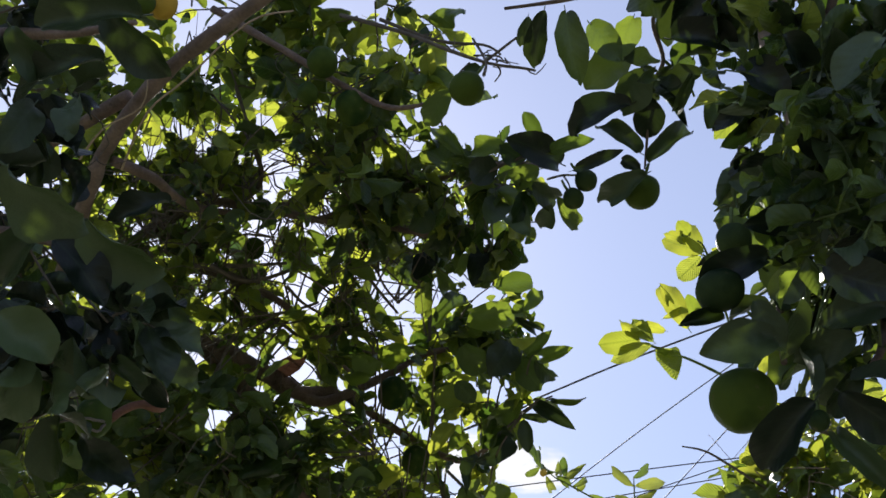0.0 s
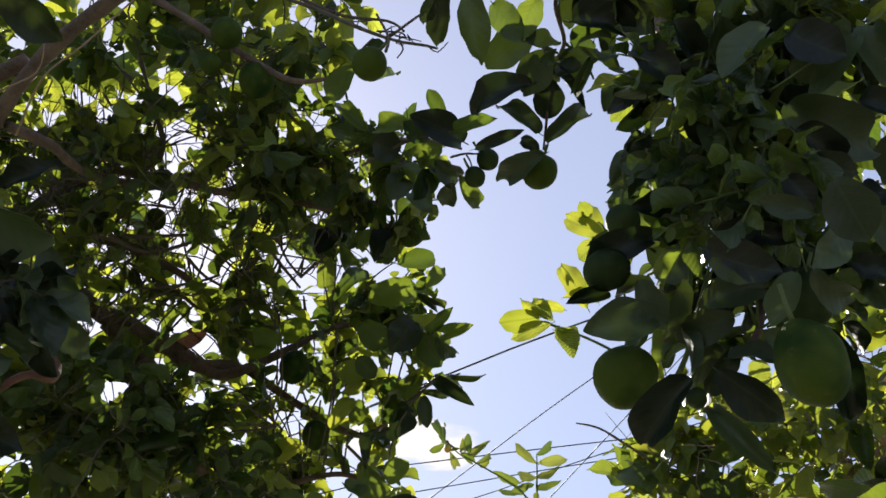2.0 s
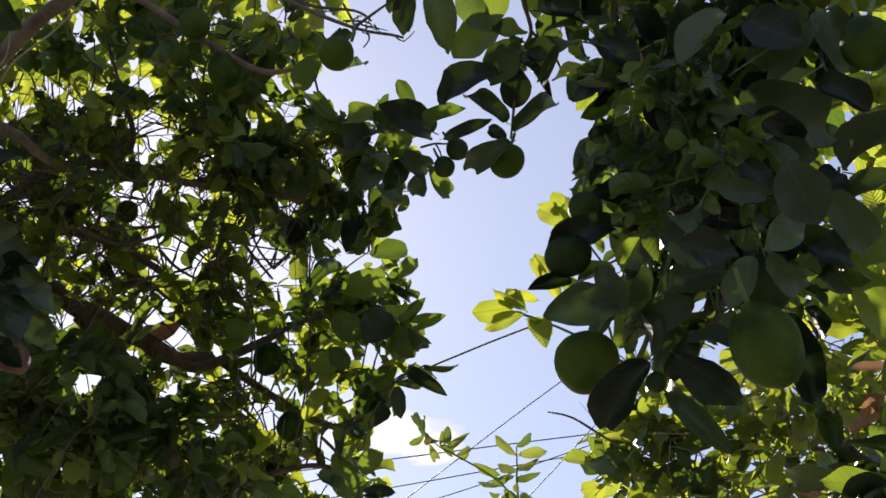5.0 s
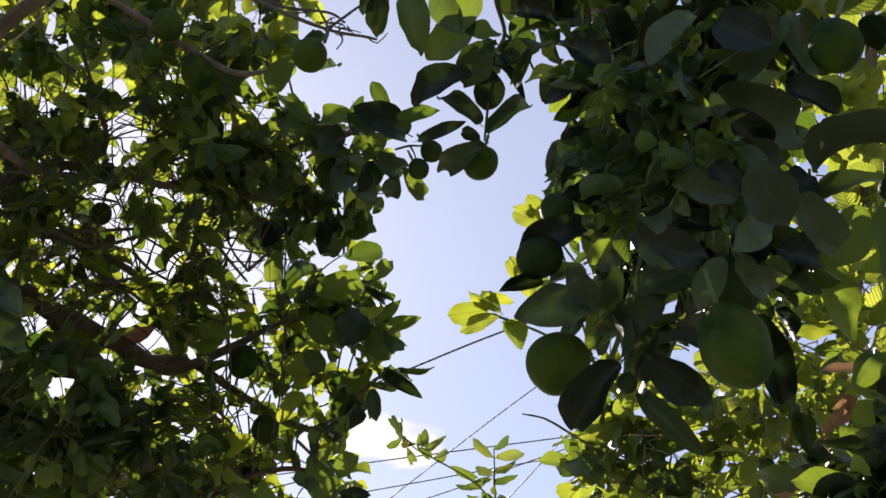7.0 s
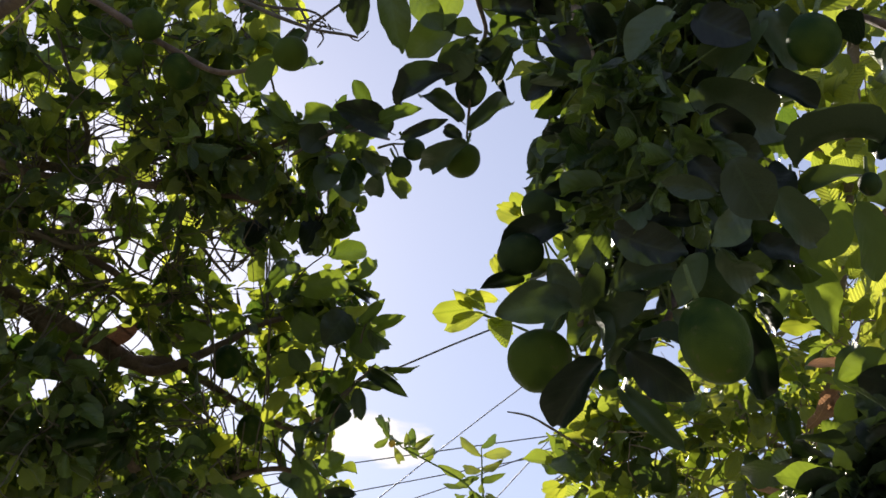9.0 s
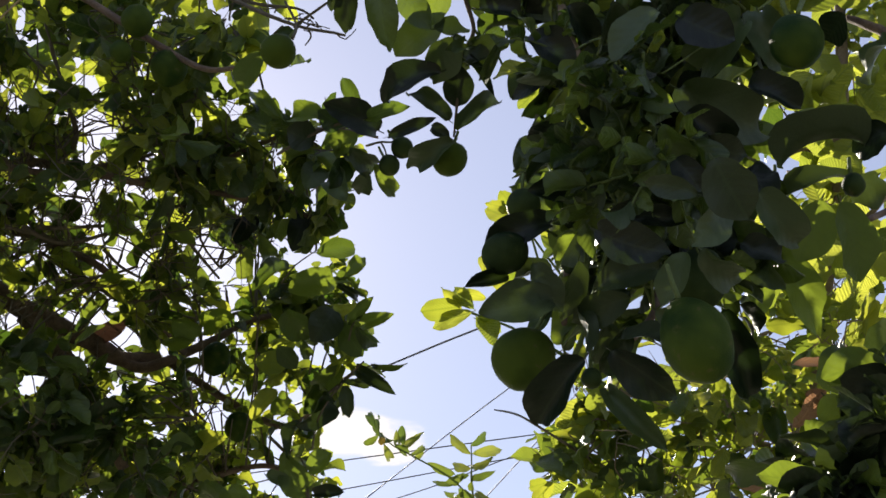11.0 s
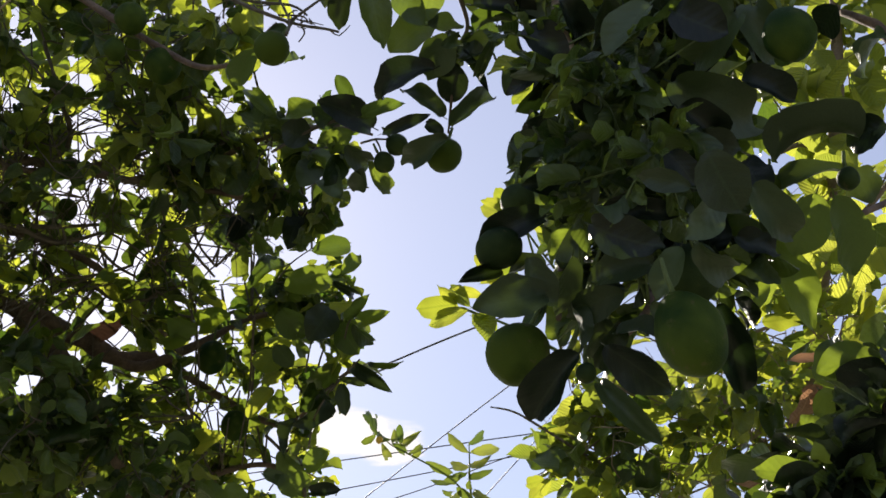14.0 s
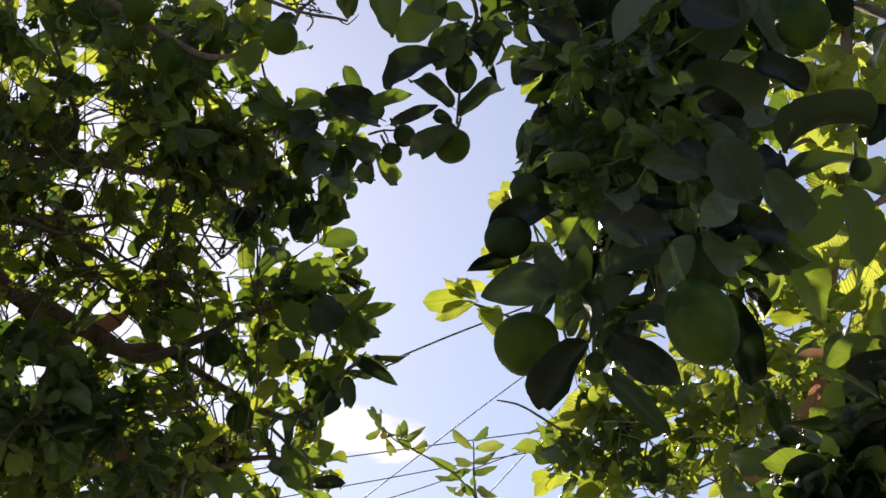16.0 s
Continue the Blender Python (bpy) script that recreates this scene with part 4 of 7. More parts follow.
# rim leaves seen as silhouettes: a darker leaf colour carries their shade
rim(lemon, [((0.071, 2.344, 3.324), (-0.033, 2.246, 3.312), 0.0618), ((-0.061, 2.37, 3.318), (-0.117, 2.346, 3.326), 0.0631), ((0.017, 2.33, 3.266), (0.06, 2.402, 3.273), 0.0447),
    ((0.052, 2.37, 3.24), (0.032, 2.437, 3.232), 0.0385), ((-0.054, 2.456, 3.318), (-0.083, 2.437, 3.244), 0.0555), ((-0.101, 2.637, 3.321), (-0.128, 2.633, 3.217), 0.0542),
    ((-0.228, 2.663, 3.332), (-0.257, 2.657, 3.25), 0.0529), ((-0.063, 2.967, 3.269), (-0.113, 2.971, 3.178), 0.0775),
    ((-0.077, 3.078, 3.099), (-0.051, 3.014, 3.037), 0.0168), ((-0.033, 3.054, 3.102), (-0.02, 3.075, 3.027), 0.0362), ((-0.181, 3.174, 2.976), (-0.139, 3.257, 2.988), 0.0227)], 0, 'oval', BROAD_SHADED_LEAF)
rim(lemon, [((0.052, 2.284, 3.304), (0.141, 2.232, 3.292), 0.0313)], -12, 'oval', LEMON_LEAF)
rim(lemon, [((-0.042, 2.321, 3.35), (-0.112, 2.362, 3.366), 0.0457)], 15, 'curled', MIDTONE_LEAF)
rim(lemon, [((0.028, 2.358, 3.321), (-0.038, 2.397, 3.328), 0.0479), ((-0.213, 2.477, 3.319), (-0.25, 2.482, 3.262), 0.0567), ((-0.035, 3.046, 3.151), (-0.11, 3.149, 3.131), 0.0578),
    ((-0.183, 3.191, 2.983), (-0.119, 3.26, 2.887), 0.0695)], 0, 'wavy', MIDTONE_LEAF)
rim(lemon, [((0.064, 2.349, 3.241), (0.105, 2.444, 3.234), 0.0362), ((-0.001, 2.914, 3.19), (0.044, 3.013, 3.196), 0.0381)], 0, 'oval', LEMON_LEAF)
rim(lemon, [((-0.015, 2.431, 3.287), (0.006, 2.408, 3.191), 0.0501), ((-0.079, 3.128, 3.108), (-0.147, 3.078, 3.001), 0.0605)], 0, 'wavy', BROAD_SHADED_LEAF)
rim(lemon, [((0.014, 2.96, 3.223), (0.089, 2.882, 3.207), 0.0355)], -12, 'curled', MIDTONE_LEAF)
rim(lemon, [((-0.138, 2.965, 3.185), (-0.125, 3.051, 3.176), 0.0284)], 0, 'pointed', MIDTONE_LEAF)
rim(lemon, [((-0.071, 3.099, 3.175), (-0.035, 3.005, 3.157), 0.0289)], 0, 'oval', YOUNG_LEAF)
rim(lemon, [((-0.005, 3.057, 3.147), (0.093, 3.019, 3.063), 0.0336)], -20, 'arched', BROAD_SHADED_LEAF)
rim(lemon, [((0.037, 3.032, 3.152), (0.119, 3.025, 3.151), 0.0168), ((-0.037, 3.032, 3.102), (0.023, 3.079, 3.114), 0.0194), ((-0.147, 3.149, 3.041), (-0.165, 3.107, 2.944), 0.0394)], 0, 'curled', BROAD_SHADED_LEAF)
rim(lemon, [((-0.108, 3.203, 2.882), (-0.034, 3.188, 2.882), 0.0316)], -25, 'curled', BROAD_SHADED_LEAF)
rim(lemon, [((-0.23, 3.206, 2.933), (-0.175, 3.24, 2.911), 0.0348)], -20, 'curled', BROAD_SHADED_LEAF)
rim(lemon, [((-0.044, 2.829, 3.256), (-0.003, 2.88, 3.257), 0.0212)], -15, 'curled', BROAD_SHADED_LEAF)
lemon.twig([(-0.096, 3.087, 3.08), (-0.041, 3.071, 3.123), (-0.011, 3.063, 3.144), (0.035, 3.056, 3.164)], 0.004, 0.002)
lemon.twig([(0.046, 2.346, 3.358), (-0.012, 2.35, 3.346), (-0.069, 2.361, 3.324), (-0.138, 2.379, 3.287)], 0.004, 0.003)
lemon.twig([(-0.023, 2.972, 3.183), (-0.013, 2.952, 3.219), (0.017, 2.939, 3.246)], 0.003, 0.0018)
lemon.twig([(-0.126, 3.246, 2.887), (-0.141, 3.221, 2.943), (-0.184, 3.196, 2.986), (-0.227, 3.174, 3.021)], 0.005, 0.004)
lemon.twig([(-0.128, 3.202, 2.94), (-0.14, 3.191, 2.961), (-0.148, 3.185, 2.973)], 0.002, 0.0015)
lemon.twig([(0.031, 2.319, 3.357), (0.015, 2.337, 3.335), (-0.01, 2.342, 3.324)], 0.002, 0.0016)
lemon.twig([(-0.116, 2.026, 3.236), (-0.101, 2.008, 3.259), (-0.081, 1.996, 3.275)], 0.0024, 0.002)
lemon.twig([(-0.060, 3.080, 3.098), (-0.018, 3.011, 3.113), (0.016, 2.976, 3.129)], 0.003, 0.0018)
lemon.twig([(-0.126, 3.250, 3.022), (-0.096, 3.087, 3.033), (-0.048, 3.027, 3.087)], 0.003, 0.002)
lemon.leaf((-0.156, 3.417, 3.042), (-0.087, 3.394, 3.077), 0.0516, 0, "flat")
lemon.loose = 0.2
rim(lemon, [((-0.69, 2.664, 3.146), (-0.766, 2.674, 3.184), 0.0294), ((-0.678, 2.662, 3.139), (-0.714, 2.695, 3.223), 0.0269), ((-0.651, 2.7, 3.134), (-0.681, 2.696, 3.164), 0.0269),
    ((-0.561, 2.693, 3.168), (-0.532, 2.751, 3.229), 0.0294), ((-0.513, 2.767, 3.16), (-0.551, 2.809, 3.25), 0.0337), ((-0.39, 2.965, 3.19), (-0.434, 2.878, 3.19), 0.0594),
    ((-0.395, 2.933, 3.16), (-0.477, 2.973, 3.173), 0.0336), ((-0.212, 3.086, 3.038), (-0.184, 3.137, 3.106), 0.0394), ((-0.025, 2.817, 3.268), (0.013, 2.843, 3.341), 0.0349),
    ((-0.4, 3.18, 2.99), (-0.324, 3.116, 2.989), 0.0562), ((-0.357, 3.261, 2.949), (-0.391, 3.178, 2.95), 0.0517), ((-0.61, 2.296, 3.347), (-0.649, 2.296, 3.383), 0.0317)], 0, 'oval', YOUNG_LEAF)
rim(lemon, [((-0.594, 2.319, 3.361), (-0.61, 2.282, 3.356), 0.0272), ((-0.706, 2.885, 2.779), (-0.718, 2.819, 2.795), 0.0465), ((-0.655, 2.98, 2.894), (-0.666, 2.894, 2.887), 0.0355),
    ((-0.602, 3.027, 3.084), (-0.595, 2.926, 3.095), 0.0289), ((-0.545, 2.349, 3.375), (-0.546, 2.404, 3.438), 0.0231), ((-0.191, 2.221, 3.464), (-0.197, 2.175, 3.481), 0.0326),
    ((-0.203, 2.221, 3.467), (-0.215, 2.22, 3.419), 0.0283), ((-0.457, 2.317, 3.415), (-0.449, 2.301, 3.435), 0.0272), ((-0.586, 2.377, 3.331), (-0.585, 2.418, 3.384), 0.0208)], 0, 'oval', YOUNG_LEAF)
rim(lemon, [((-0.383, 2.827, 3.268), (-0.423, 2.807, 3.322), 0.0381), ((-0.26, 2.836, 3.271), (-0.238, 2.724, 3.29), 0.0449), ((-0.056, 2.891, 3.236), (0.005, 2.818, 3.195), 0.0299), ((-0.387, 3.163, 3.031), (-0.44, 3.102, 2.97), 0.0562)], 0, 'oval', LEMON_LEAF)
rim(lemon, [((-0.38, 2.954, 3.209), (-0.293, 2.905, 3.212), 0.0543), ((-0.253, 3.047, 3.16), (-0.179, 3.05, 3.162), 0.0552), ((-0.342, 2.505, 3.362), (-0.388, 2.524, 3.421), 0.0377)], 0, 'wavy', YOUNG_LEAF)
rim(lemon, [((-0.258, 3.091, 3.028), (-0.21, 3.112, 3.115), 0.0394)], -20, 'arched', YOUNG_LEAF)
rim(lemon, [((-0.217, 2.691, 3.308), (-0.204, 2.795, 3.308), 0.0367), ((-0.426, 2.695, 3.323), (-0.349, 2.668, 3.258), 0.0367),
    ((-0.622, 2.474, 3.315), (-0.652, 2.487, 3.264), 0.0401)], 0, 'oval', MIDTONE_LEAF)
rim(lemon, [((-0.161, 2.794, 3.273), (-0.224, 2.737, 3.179), 0.0441)], 15, 'curled', MIDTONE_LEAF)
rim(lemon, [((-0.088, 2.739, 3.285), (-0.002, 2.788, 3.328), 0.0465)], 0, 'oval', MIDTONE_LEAF)
rim(lemon, [((-0.154, 2.827, 3.266), (-0.047, 2.831, 3.269), 0.0623)], 0, 'wavy', MIDTONE_LEAF)
# thin branches in the gaps
lemon.twig([(-0.17, 2.785, 3.23), (-0.142, 2.791, 3.283), (-0.097, 2.801, 3.332)], 0.0024, 0.0015)
lemon.twig([(-0.396, 2.683, 3.307), (-0.359, 2.748, 3.28), (-0.321, 2.809, 3.257)], 0.005, 0.003)
lemon.twig([(-0.252, 2.99, 3.256), (-0.261, 3.057, 3.197), (-0.272, 3.134, 3.111), (-0.301, 3.217, 2.995)], 0.004, 0.002)
lemon.twig([(-0.408, 2.696, 3.284), (-0.29, 2.752, 3.299), (-0.205, 2.801, 3.308)], 0.0024, 0.0015)
lemon.twig([(-0.353, 2.727, 3.259), (-0.29, 2.763, 3.283), (-0.28, 2.787, 3.306)], 0.002, 0.0012)
lemon.twig([(-0.394, 2.954, 3.266), (-0.388, 3.05, 3.161), (-0.395, 3.108, 3.113)], 0.003, 0.002)
lemon.twig([(-0.6, 2.741, 3.213), (-0.549, 2.773, 3.249), (-0.515, 2.8, 3.283)], 0.004, 0.003)
lemon.twig([(-0.603, 2.792, 3.23), (-0.562, 2.849, 3.219), (-0.495, 2.891, 3.244), (-0.412, 2.913, 3.306)], 0.005, 0.003)
lemon.twig([(-0.571, 2.713, 3.272), (-0.543, 2.768, 3.261), (-0.508, 2.816, 3.261)], 0.0045, 0.003)
lemon.twig([(-0.547, 2.699, 3.306), (-0.501, 2.756, 3.301), (-0.465, 2.811, 3.29)], 0.003, 0.002)
lemon.twig([(-0.578, 2.497, 3.302), (-0.57, 2.542, 3.298), (-0.568, 2.583, 3.297)], 0.0016, 0.001)
lemon.twig([(-0.688, 2.61, 3.263), (-0.664, 2.645, 3.284), (-0.574, 2.691, 3.323)], 0.006, 0.004)
lemon.twig([(-0.721, 2.601, 3.256), (-0.652, 2.668, 3.257), (-0.568, 2.702, 3.309)], 0.006, 0.004)
lemon.twig([(-0.753, 2.591, 3.249), (-0.698, 2.644, 3.264), (-0.627, 2.704, 3.274)], 0.005, 0.003)
lemon.twig([(-0.609, 2.445, 3.353), (-0.562, 2.446, 3.425), (-0.53, 2.475, 3.454), (-0.474, 2.493, 3.505)], 0.0022, 0.0014)
lemon.twig([(-0.595, 2.387, 3.429), (-0.59, 2.451, 3.405), (-0.606, 2.495, 3.393)], 0.006, 0.006)
lemon.twig([(-0.581, 2.437, 3.378), (-0.517, 2.46, 3.429), (-0.485, 2.507, 3.435)], 0.0025, 0.0014)
lemon.twig([(-0.126, 3.073, 3.143), (-0.117, 3.067, 3.22), (-0.112, 3.087, 3.247)], 0.0024, 0.0016)
lemon.twig([(-0.394, 3.083, 3.024), (-0.416, 3.076, 3.097), (-0.404, 3.074, 3.174)], 0.0026, 0.0018)
lemon.twig([(-0.392, 3.211, 2.992), (-0.364, 3.269, 2.948), (-0.359, 3.306, 2.94)], 0.003, 0.002)
lemon.twig([(-0.354, 3.176, 3.084), (-0.349, 3.246, 3.007), (-0.346, 3.292, 2.981)], 0.0024, 0.0016)
lemon.twig([(-0.326, 3.187, 3.074), (-0.339, 3.242, 3.021), (-0.351, 3.291, 2.98)], 0.0022, 0.0015)
lemon.leaf((-0.699, 3.119, 3.289), (-0.611, 3.071, 3.327), 0.0499, 10, "curled", DARK_DRY_LEAF, "withered brown curled leaf")

lemon.limb([(-0.706, 2.253, 2.692), (-0.690, 2.262, 2.718), (-0.667, 2.284, 2.743), (-0.650, 2.335, 2.762), (-0.723, 2.487, 2.880), (-0.901, 2.701, 3.065)], 0.006, 0.009, "branch", RED_BARK, "bent reddish-brown branch stub")

# crown: clusters of shoots
for centre in ((-0.240, 2.247, 3.526), (-0.252, 2.501, 3.416), (-0.157, 2.474, 3.370), (-0.059, 2.474, 3.372), (-0.139, 2.551, 3.345), (-0.034, 2.499, 3.337), (-0.093, 2.627, 3.323)):
    lemon.clump(centre, 0.08, 6, 0.062, 6)
for centre in ((-0.263, 2.722, 3.356), (-0.197, 2.819, 3.392), (-0.149, 3.067, 3.384), (-0.223, 3.082, 3.358), (-0.057, 3.041, 3.336), (-0.046, 3.125, 3.301), (-0.124, 3.176, 3.312), (-0.198, 3.225, 3.236), (-0.118, 3.182, 3.214)):
    lemon.clump(centre, 0.095, 4, 0.068, 6)
for centre in ((-0.372, 3.184, 3.382), (-0.350, 3.296, 3.306), (-0.279, 3.402, 3.240), (-0.395, 3.364, 3.203), (-0.203, 3.363, 3.121), (-0.356, 3.471, 3.134), (-0.239, 3.477, 3.039), (-0.402, 3.532, 3.042), (-0.528, 3.504, 3.079), (-0.482, 3.391, 3.249)):
    lemon.clump(centre, 0.12, 3, 0.07, 6)
for centre in ((-0.415, 2.420, 3.442), (-0.402, 2.422, 3.350), (-0.330, 2.407, 3.464), (-0.304, 2.448, 3.403), (-0.528, 2.422, 3.525), (-0.453, 2.324, 3.584), (-0.331, 2.332, 3.576)):
    lemon.clump(centre, 0.13, 4, 0.072, 6)
for centre in ((-0.603, 2.380, 3.586), (-0.720, 2.430, 3.598), (-0.802, 2.517, 3.555), (-0.685, 2.525, 3.547)):
    lemon.clump(centre, 0.13, 2, 0.072, 6)
for centre in ((-0.379, 2.709, 3.461), (-0.485, 2.786, 3.433), (-0.568, 2.724, 3.522), (-0.856, 2.760, 3.460), (-0.831, 2.855, 3.409), (-0.371, 2.859, 3.417), (-0.494, 2.947, 3.373), (-0.664, 2.913, 3.417), (-0.779, 3.002, 3.371), (-0.856, 2.706, 3.540), (-0.457, 3.080, 3.354)):
    lemon.clump(centre, 0.13, 3, 0.07, 7)
for centre in ((-0.583, 3.292, 3.215), (-0.688, 3.310, 3.274), (-0.781, 3.264, 3.249), (-0.854, 3.252, 3.175), (-0.940, 3.207, 3.151), (-0.924, 3.280, 3.041), (-0.808, 3.319, 3.077), (-0.688, 3.384, 3.074), (-0.567, 3.359, 3.114), (-0.882, 3.385, 2.976), (-0.747, 3.451, 2.973), (-0.608, 3.517, 2.968), (-1.011, 3.329, 2.967)):
    lemon.clump(centre, 0.15, 5, 0.078, 7)
for centre in ((-0.785, 2.337, 3.734), (-0.659, 2.310, 3.778), (-0.493, 2.270, 3.753), (-0.332, 2.243, 3.708), (-0.980, 2.479, 3.695), (-1.099, 2.507, 3.649), (-1.027, 2.620, 3.573), (-1.188, 2.641, 3.537), (-1.083, 2.821, 3.451), (-1.289, 2.892, 3.430), (-1.081, 3.112, 3.198), (-1.233, 3.245, 3.085), (-1.370, 3.117, 3.181), (-1.349, 3.317, 2.973), (-1.128, 3.352, 2.928)):
    lemon.clump(centre, 0.17, 6, 0.08, 7)
# sunlit far side of the crown
for centre in ((-0.925, 2.781, 3.965), (-0.758, 2.799, 3.943), (-0.343, 2.600, 3.894), (-1.077, 3.334, 3.675), (-0.960, 3.363, 3.635), (-0.727, 3.393, 3.598), (-0.610, 3.440, 3.531), (-0.459, 3.469, 3.492), (-0.477, 3.404, 3.589)):
    lemon.clump(centre, 0.13, 3, 0.08, 6, YOUNG_LEAF)
for centre in ((-0.299, 3.580, 3.422), (-0.339, 3.701, 3.330), (-0.384, 3.523, 3.504), (-0.595, 3.756, 3.241), (-0.492, 3.776, 3.214), (-0.239, 3.694, 3.164), (-1.008, 3.511, 3.413), (-1.022, 3.678, 3.164), (-1.017, 2.755, 4.001), (-0.538, 2.662, 3.975), (-0.172, 3.219, 3.515)):
    lemon.clump(centre, 0.13, 3, 0.08, 6, YOUNG_LEAF)

for centre in ((-0.892, 2.644, 3.542), (-0.770, 2.705, 3.454), (-0.896, 2.798, 3.403), (-0.810, 2.905, 3.514), (-0.581, 2.826, 3.460), (-0.582, 2.640, 3.558), (-0.396, 2.617, 3.508), (-0.706, 2.685, 3.577), (-1.041, 3.110, 3.472)):
    lemon.clump(centre, 0.13, 3, 0.072, 7)
for centre in ((-1.117, 2.722, 2.989), (-1.007, 2.838, 3.021), (-1.144, 2.829, 2.831), (-1.048, 2.933, 2.878), (-0.913, 2.970, 3.029), (-0.900, 3.050, 2.917), (-1.077, 2.653, 3.095), (-0.845, 3.009, 2.988), (-1.113, 2.488, 3.322), (-0.952, 2.872, 3.161)):
    lemon.clump(centre, 0.17, 5, 0.085, 7)
for centre in ((-0.600, 3.181, 3.378), (-0.458, 3.260, 3.355), (-0.327, 3.167, 3.408), (-0.280, 3.323, 3.357), (-0.436, 3.374, 3.276), (-0.247, 3.411, 3.227), (-0.349, 3.491, 3.195), (-0.497, 3.452, 3.158), (-0.411, 3.561, 3.088), (-0.584, 2.549, 3.692), (-0.777, 2.547, 3.780), (-0.859, 2.576, 3.734)):
    lemon.clump(centre, 0.12, 2, 0.08, 6, YOUNG_LEAF)

# backing clusters, mostly hidden, added to keep the sun off the pomelo's sprig
for centre in ((-0.122, 2.745, 3.596), (-0.226, 2.845, 3.712), (-0.196, 2.903, 3.627), (-0.348, 3.017, 3.811), (-0.462, 3.076, 3.899), (-0.098, 2.832, 3.557), (-0.315, 3.078, 3.721), (-0.454, 2.845, 3.885), (-0.252, 3.131, 3.644), (-0.362, 3.248, 3.645), (-0.460, 3.157, 3.778)):
    lemon.clump(centre, 0.12, 2, 0.078, 6)

for centre in ((-0.741, 2.585, 3.546), (-0.782, 2.514, 3.470), (-0.594, 2.533, 3.537), (-0.504, 2.520, 3.649), (-0.544, 2.418, 3.711), (-0.413, 2.525, 3.465), (-0.502, 2.631, 3.484), (-0.964, 3.178, 3.372), (-0.551, 3.419, 3.026), (-0.490, 3.445, 2.990), (-0.611, 3.444, 2.988)):
    lemon.clump(centre, 0.11, 3, 0.07, 6)

for centre in ((-0.657, 2.999, 3.020), (-0.603, 3.106, 2.952), (-0.791, 3.028, 2.973), (-0.698, 3.151, 2.882), (-0.645, 2.954, 3.088)):
    lemon.clump(centre, 0.1, 5, 0.07, 6)

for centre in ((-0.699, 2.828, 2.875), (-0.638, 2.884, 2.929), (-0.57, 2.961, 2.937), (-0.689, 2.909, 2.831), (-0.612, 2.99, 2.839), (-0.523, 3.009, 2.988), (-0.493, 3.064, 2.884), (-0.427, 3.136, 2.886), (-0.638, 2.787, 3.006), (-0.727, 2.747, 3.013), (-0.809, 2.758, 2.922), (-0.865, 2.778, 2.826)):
    lemon.clump(centre, 0.11, 4, 0.066, 6, MIDTONE_LEAF)

for centre in ((-0.759, 2.728, 3.13), (-0.703, 2.749, 3.136), (-0.663, 2.755, 3.253), (-0.635, 2.845, 3.224), (-0.704, 2.681, 3.243), (-0.76, 2.668, 3.226), (-0.48, 2.871, 3.264), (-0.414, 2.939, 3.282), (-0.45, 2.795, 3.303), (-0.382, 2.732, 3.332), (-0.662, 2.412, 3.365), (-0.679, 2.437, 3.324), (-0.62, 2.46, 3.327), (-0.659, 2.525, 3.308), (-0.518, 2.405, 3.445), (-0.432, 2.579, 3.349), (-0.372, 2.59, 3.358), (-0.543, 2.937, 3.224), (-0.626, 2.545, 3.3)):
    lemon.clump(centre, 0.075, 2, 0.058, 6, thick=0.0025)
    lemon.clump(centre, 0.075, 1, 0.058, 6, YOUNG_LEAF, thick=0.002)

# big leaves hanging close by on the same tree, shade put into their dark colour
lemon.limb([(-0.986, 2.000, 2.818), (-0.770, 1.816, 2.775), (-0.640, 1.748, 2.724), (-0.532, 1.782, 2.699)], 0.012, 0.004)
lemon.limb([(-0.982, 1.776, 3.138), (-0.751, 1.646, 3.021), (-0.591, 1.591, 2.958), (-0.478, 1.558, 2.941)], 0.012, 0.004)
lemon.loose = 0.4
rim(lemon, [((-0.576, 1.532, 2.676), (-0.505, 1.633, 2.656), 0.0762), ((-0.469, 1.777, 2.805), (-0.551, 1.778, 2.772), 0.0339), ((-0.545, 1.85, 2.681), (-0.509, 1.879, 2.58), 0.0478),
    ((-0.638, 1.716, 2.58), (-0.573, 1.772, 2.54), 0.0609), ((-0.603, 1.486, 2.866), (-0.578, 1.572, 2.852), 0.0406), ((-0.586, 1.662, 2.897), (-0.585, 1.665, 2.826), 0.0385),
    ((-0.662, 2.097, 2.583), (-0.572, 2.113, 2.525), 0.0517), ((-0.539, 2.044, 2.736), (-0.505, 2.115, 2.693), 0.0431)], 0, 'wavy', BROAD_SHADED_LEAF)
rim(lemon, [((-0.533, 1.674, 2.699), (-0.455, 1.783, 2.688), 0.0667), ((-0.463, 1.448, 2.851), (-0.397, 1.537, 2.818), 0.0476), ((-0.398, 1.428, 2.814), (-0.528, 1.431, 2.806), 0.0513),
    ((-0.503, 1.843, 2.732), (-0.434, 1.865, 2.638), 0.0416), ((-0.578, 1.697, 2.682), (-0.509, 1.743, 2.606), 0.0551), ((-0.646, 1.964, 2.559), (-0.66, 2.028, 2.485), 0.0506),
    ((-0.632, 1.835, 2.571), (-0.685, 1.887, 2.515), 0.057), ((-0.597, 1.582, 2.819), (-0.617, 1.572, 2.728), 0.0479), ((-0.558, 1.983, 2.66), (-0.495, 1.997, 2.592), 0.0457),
    ((-0.687, 1.958, 2.516), (-0.714, 2.018, 2.463), 0.049)], 0, 'oval', BROAD_SHADED_LEAF)
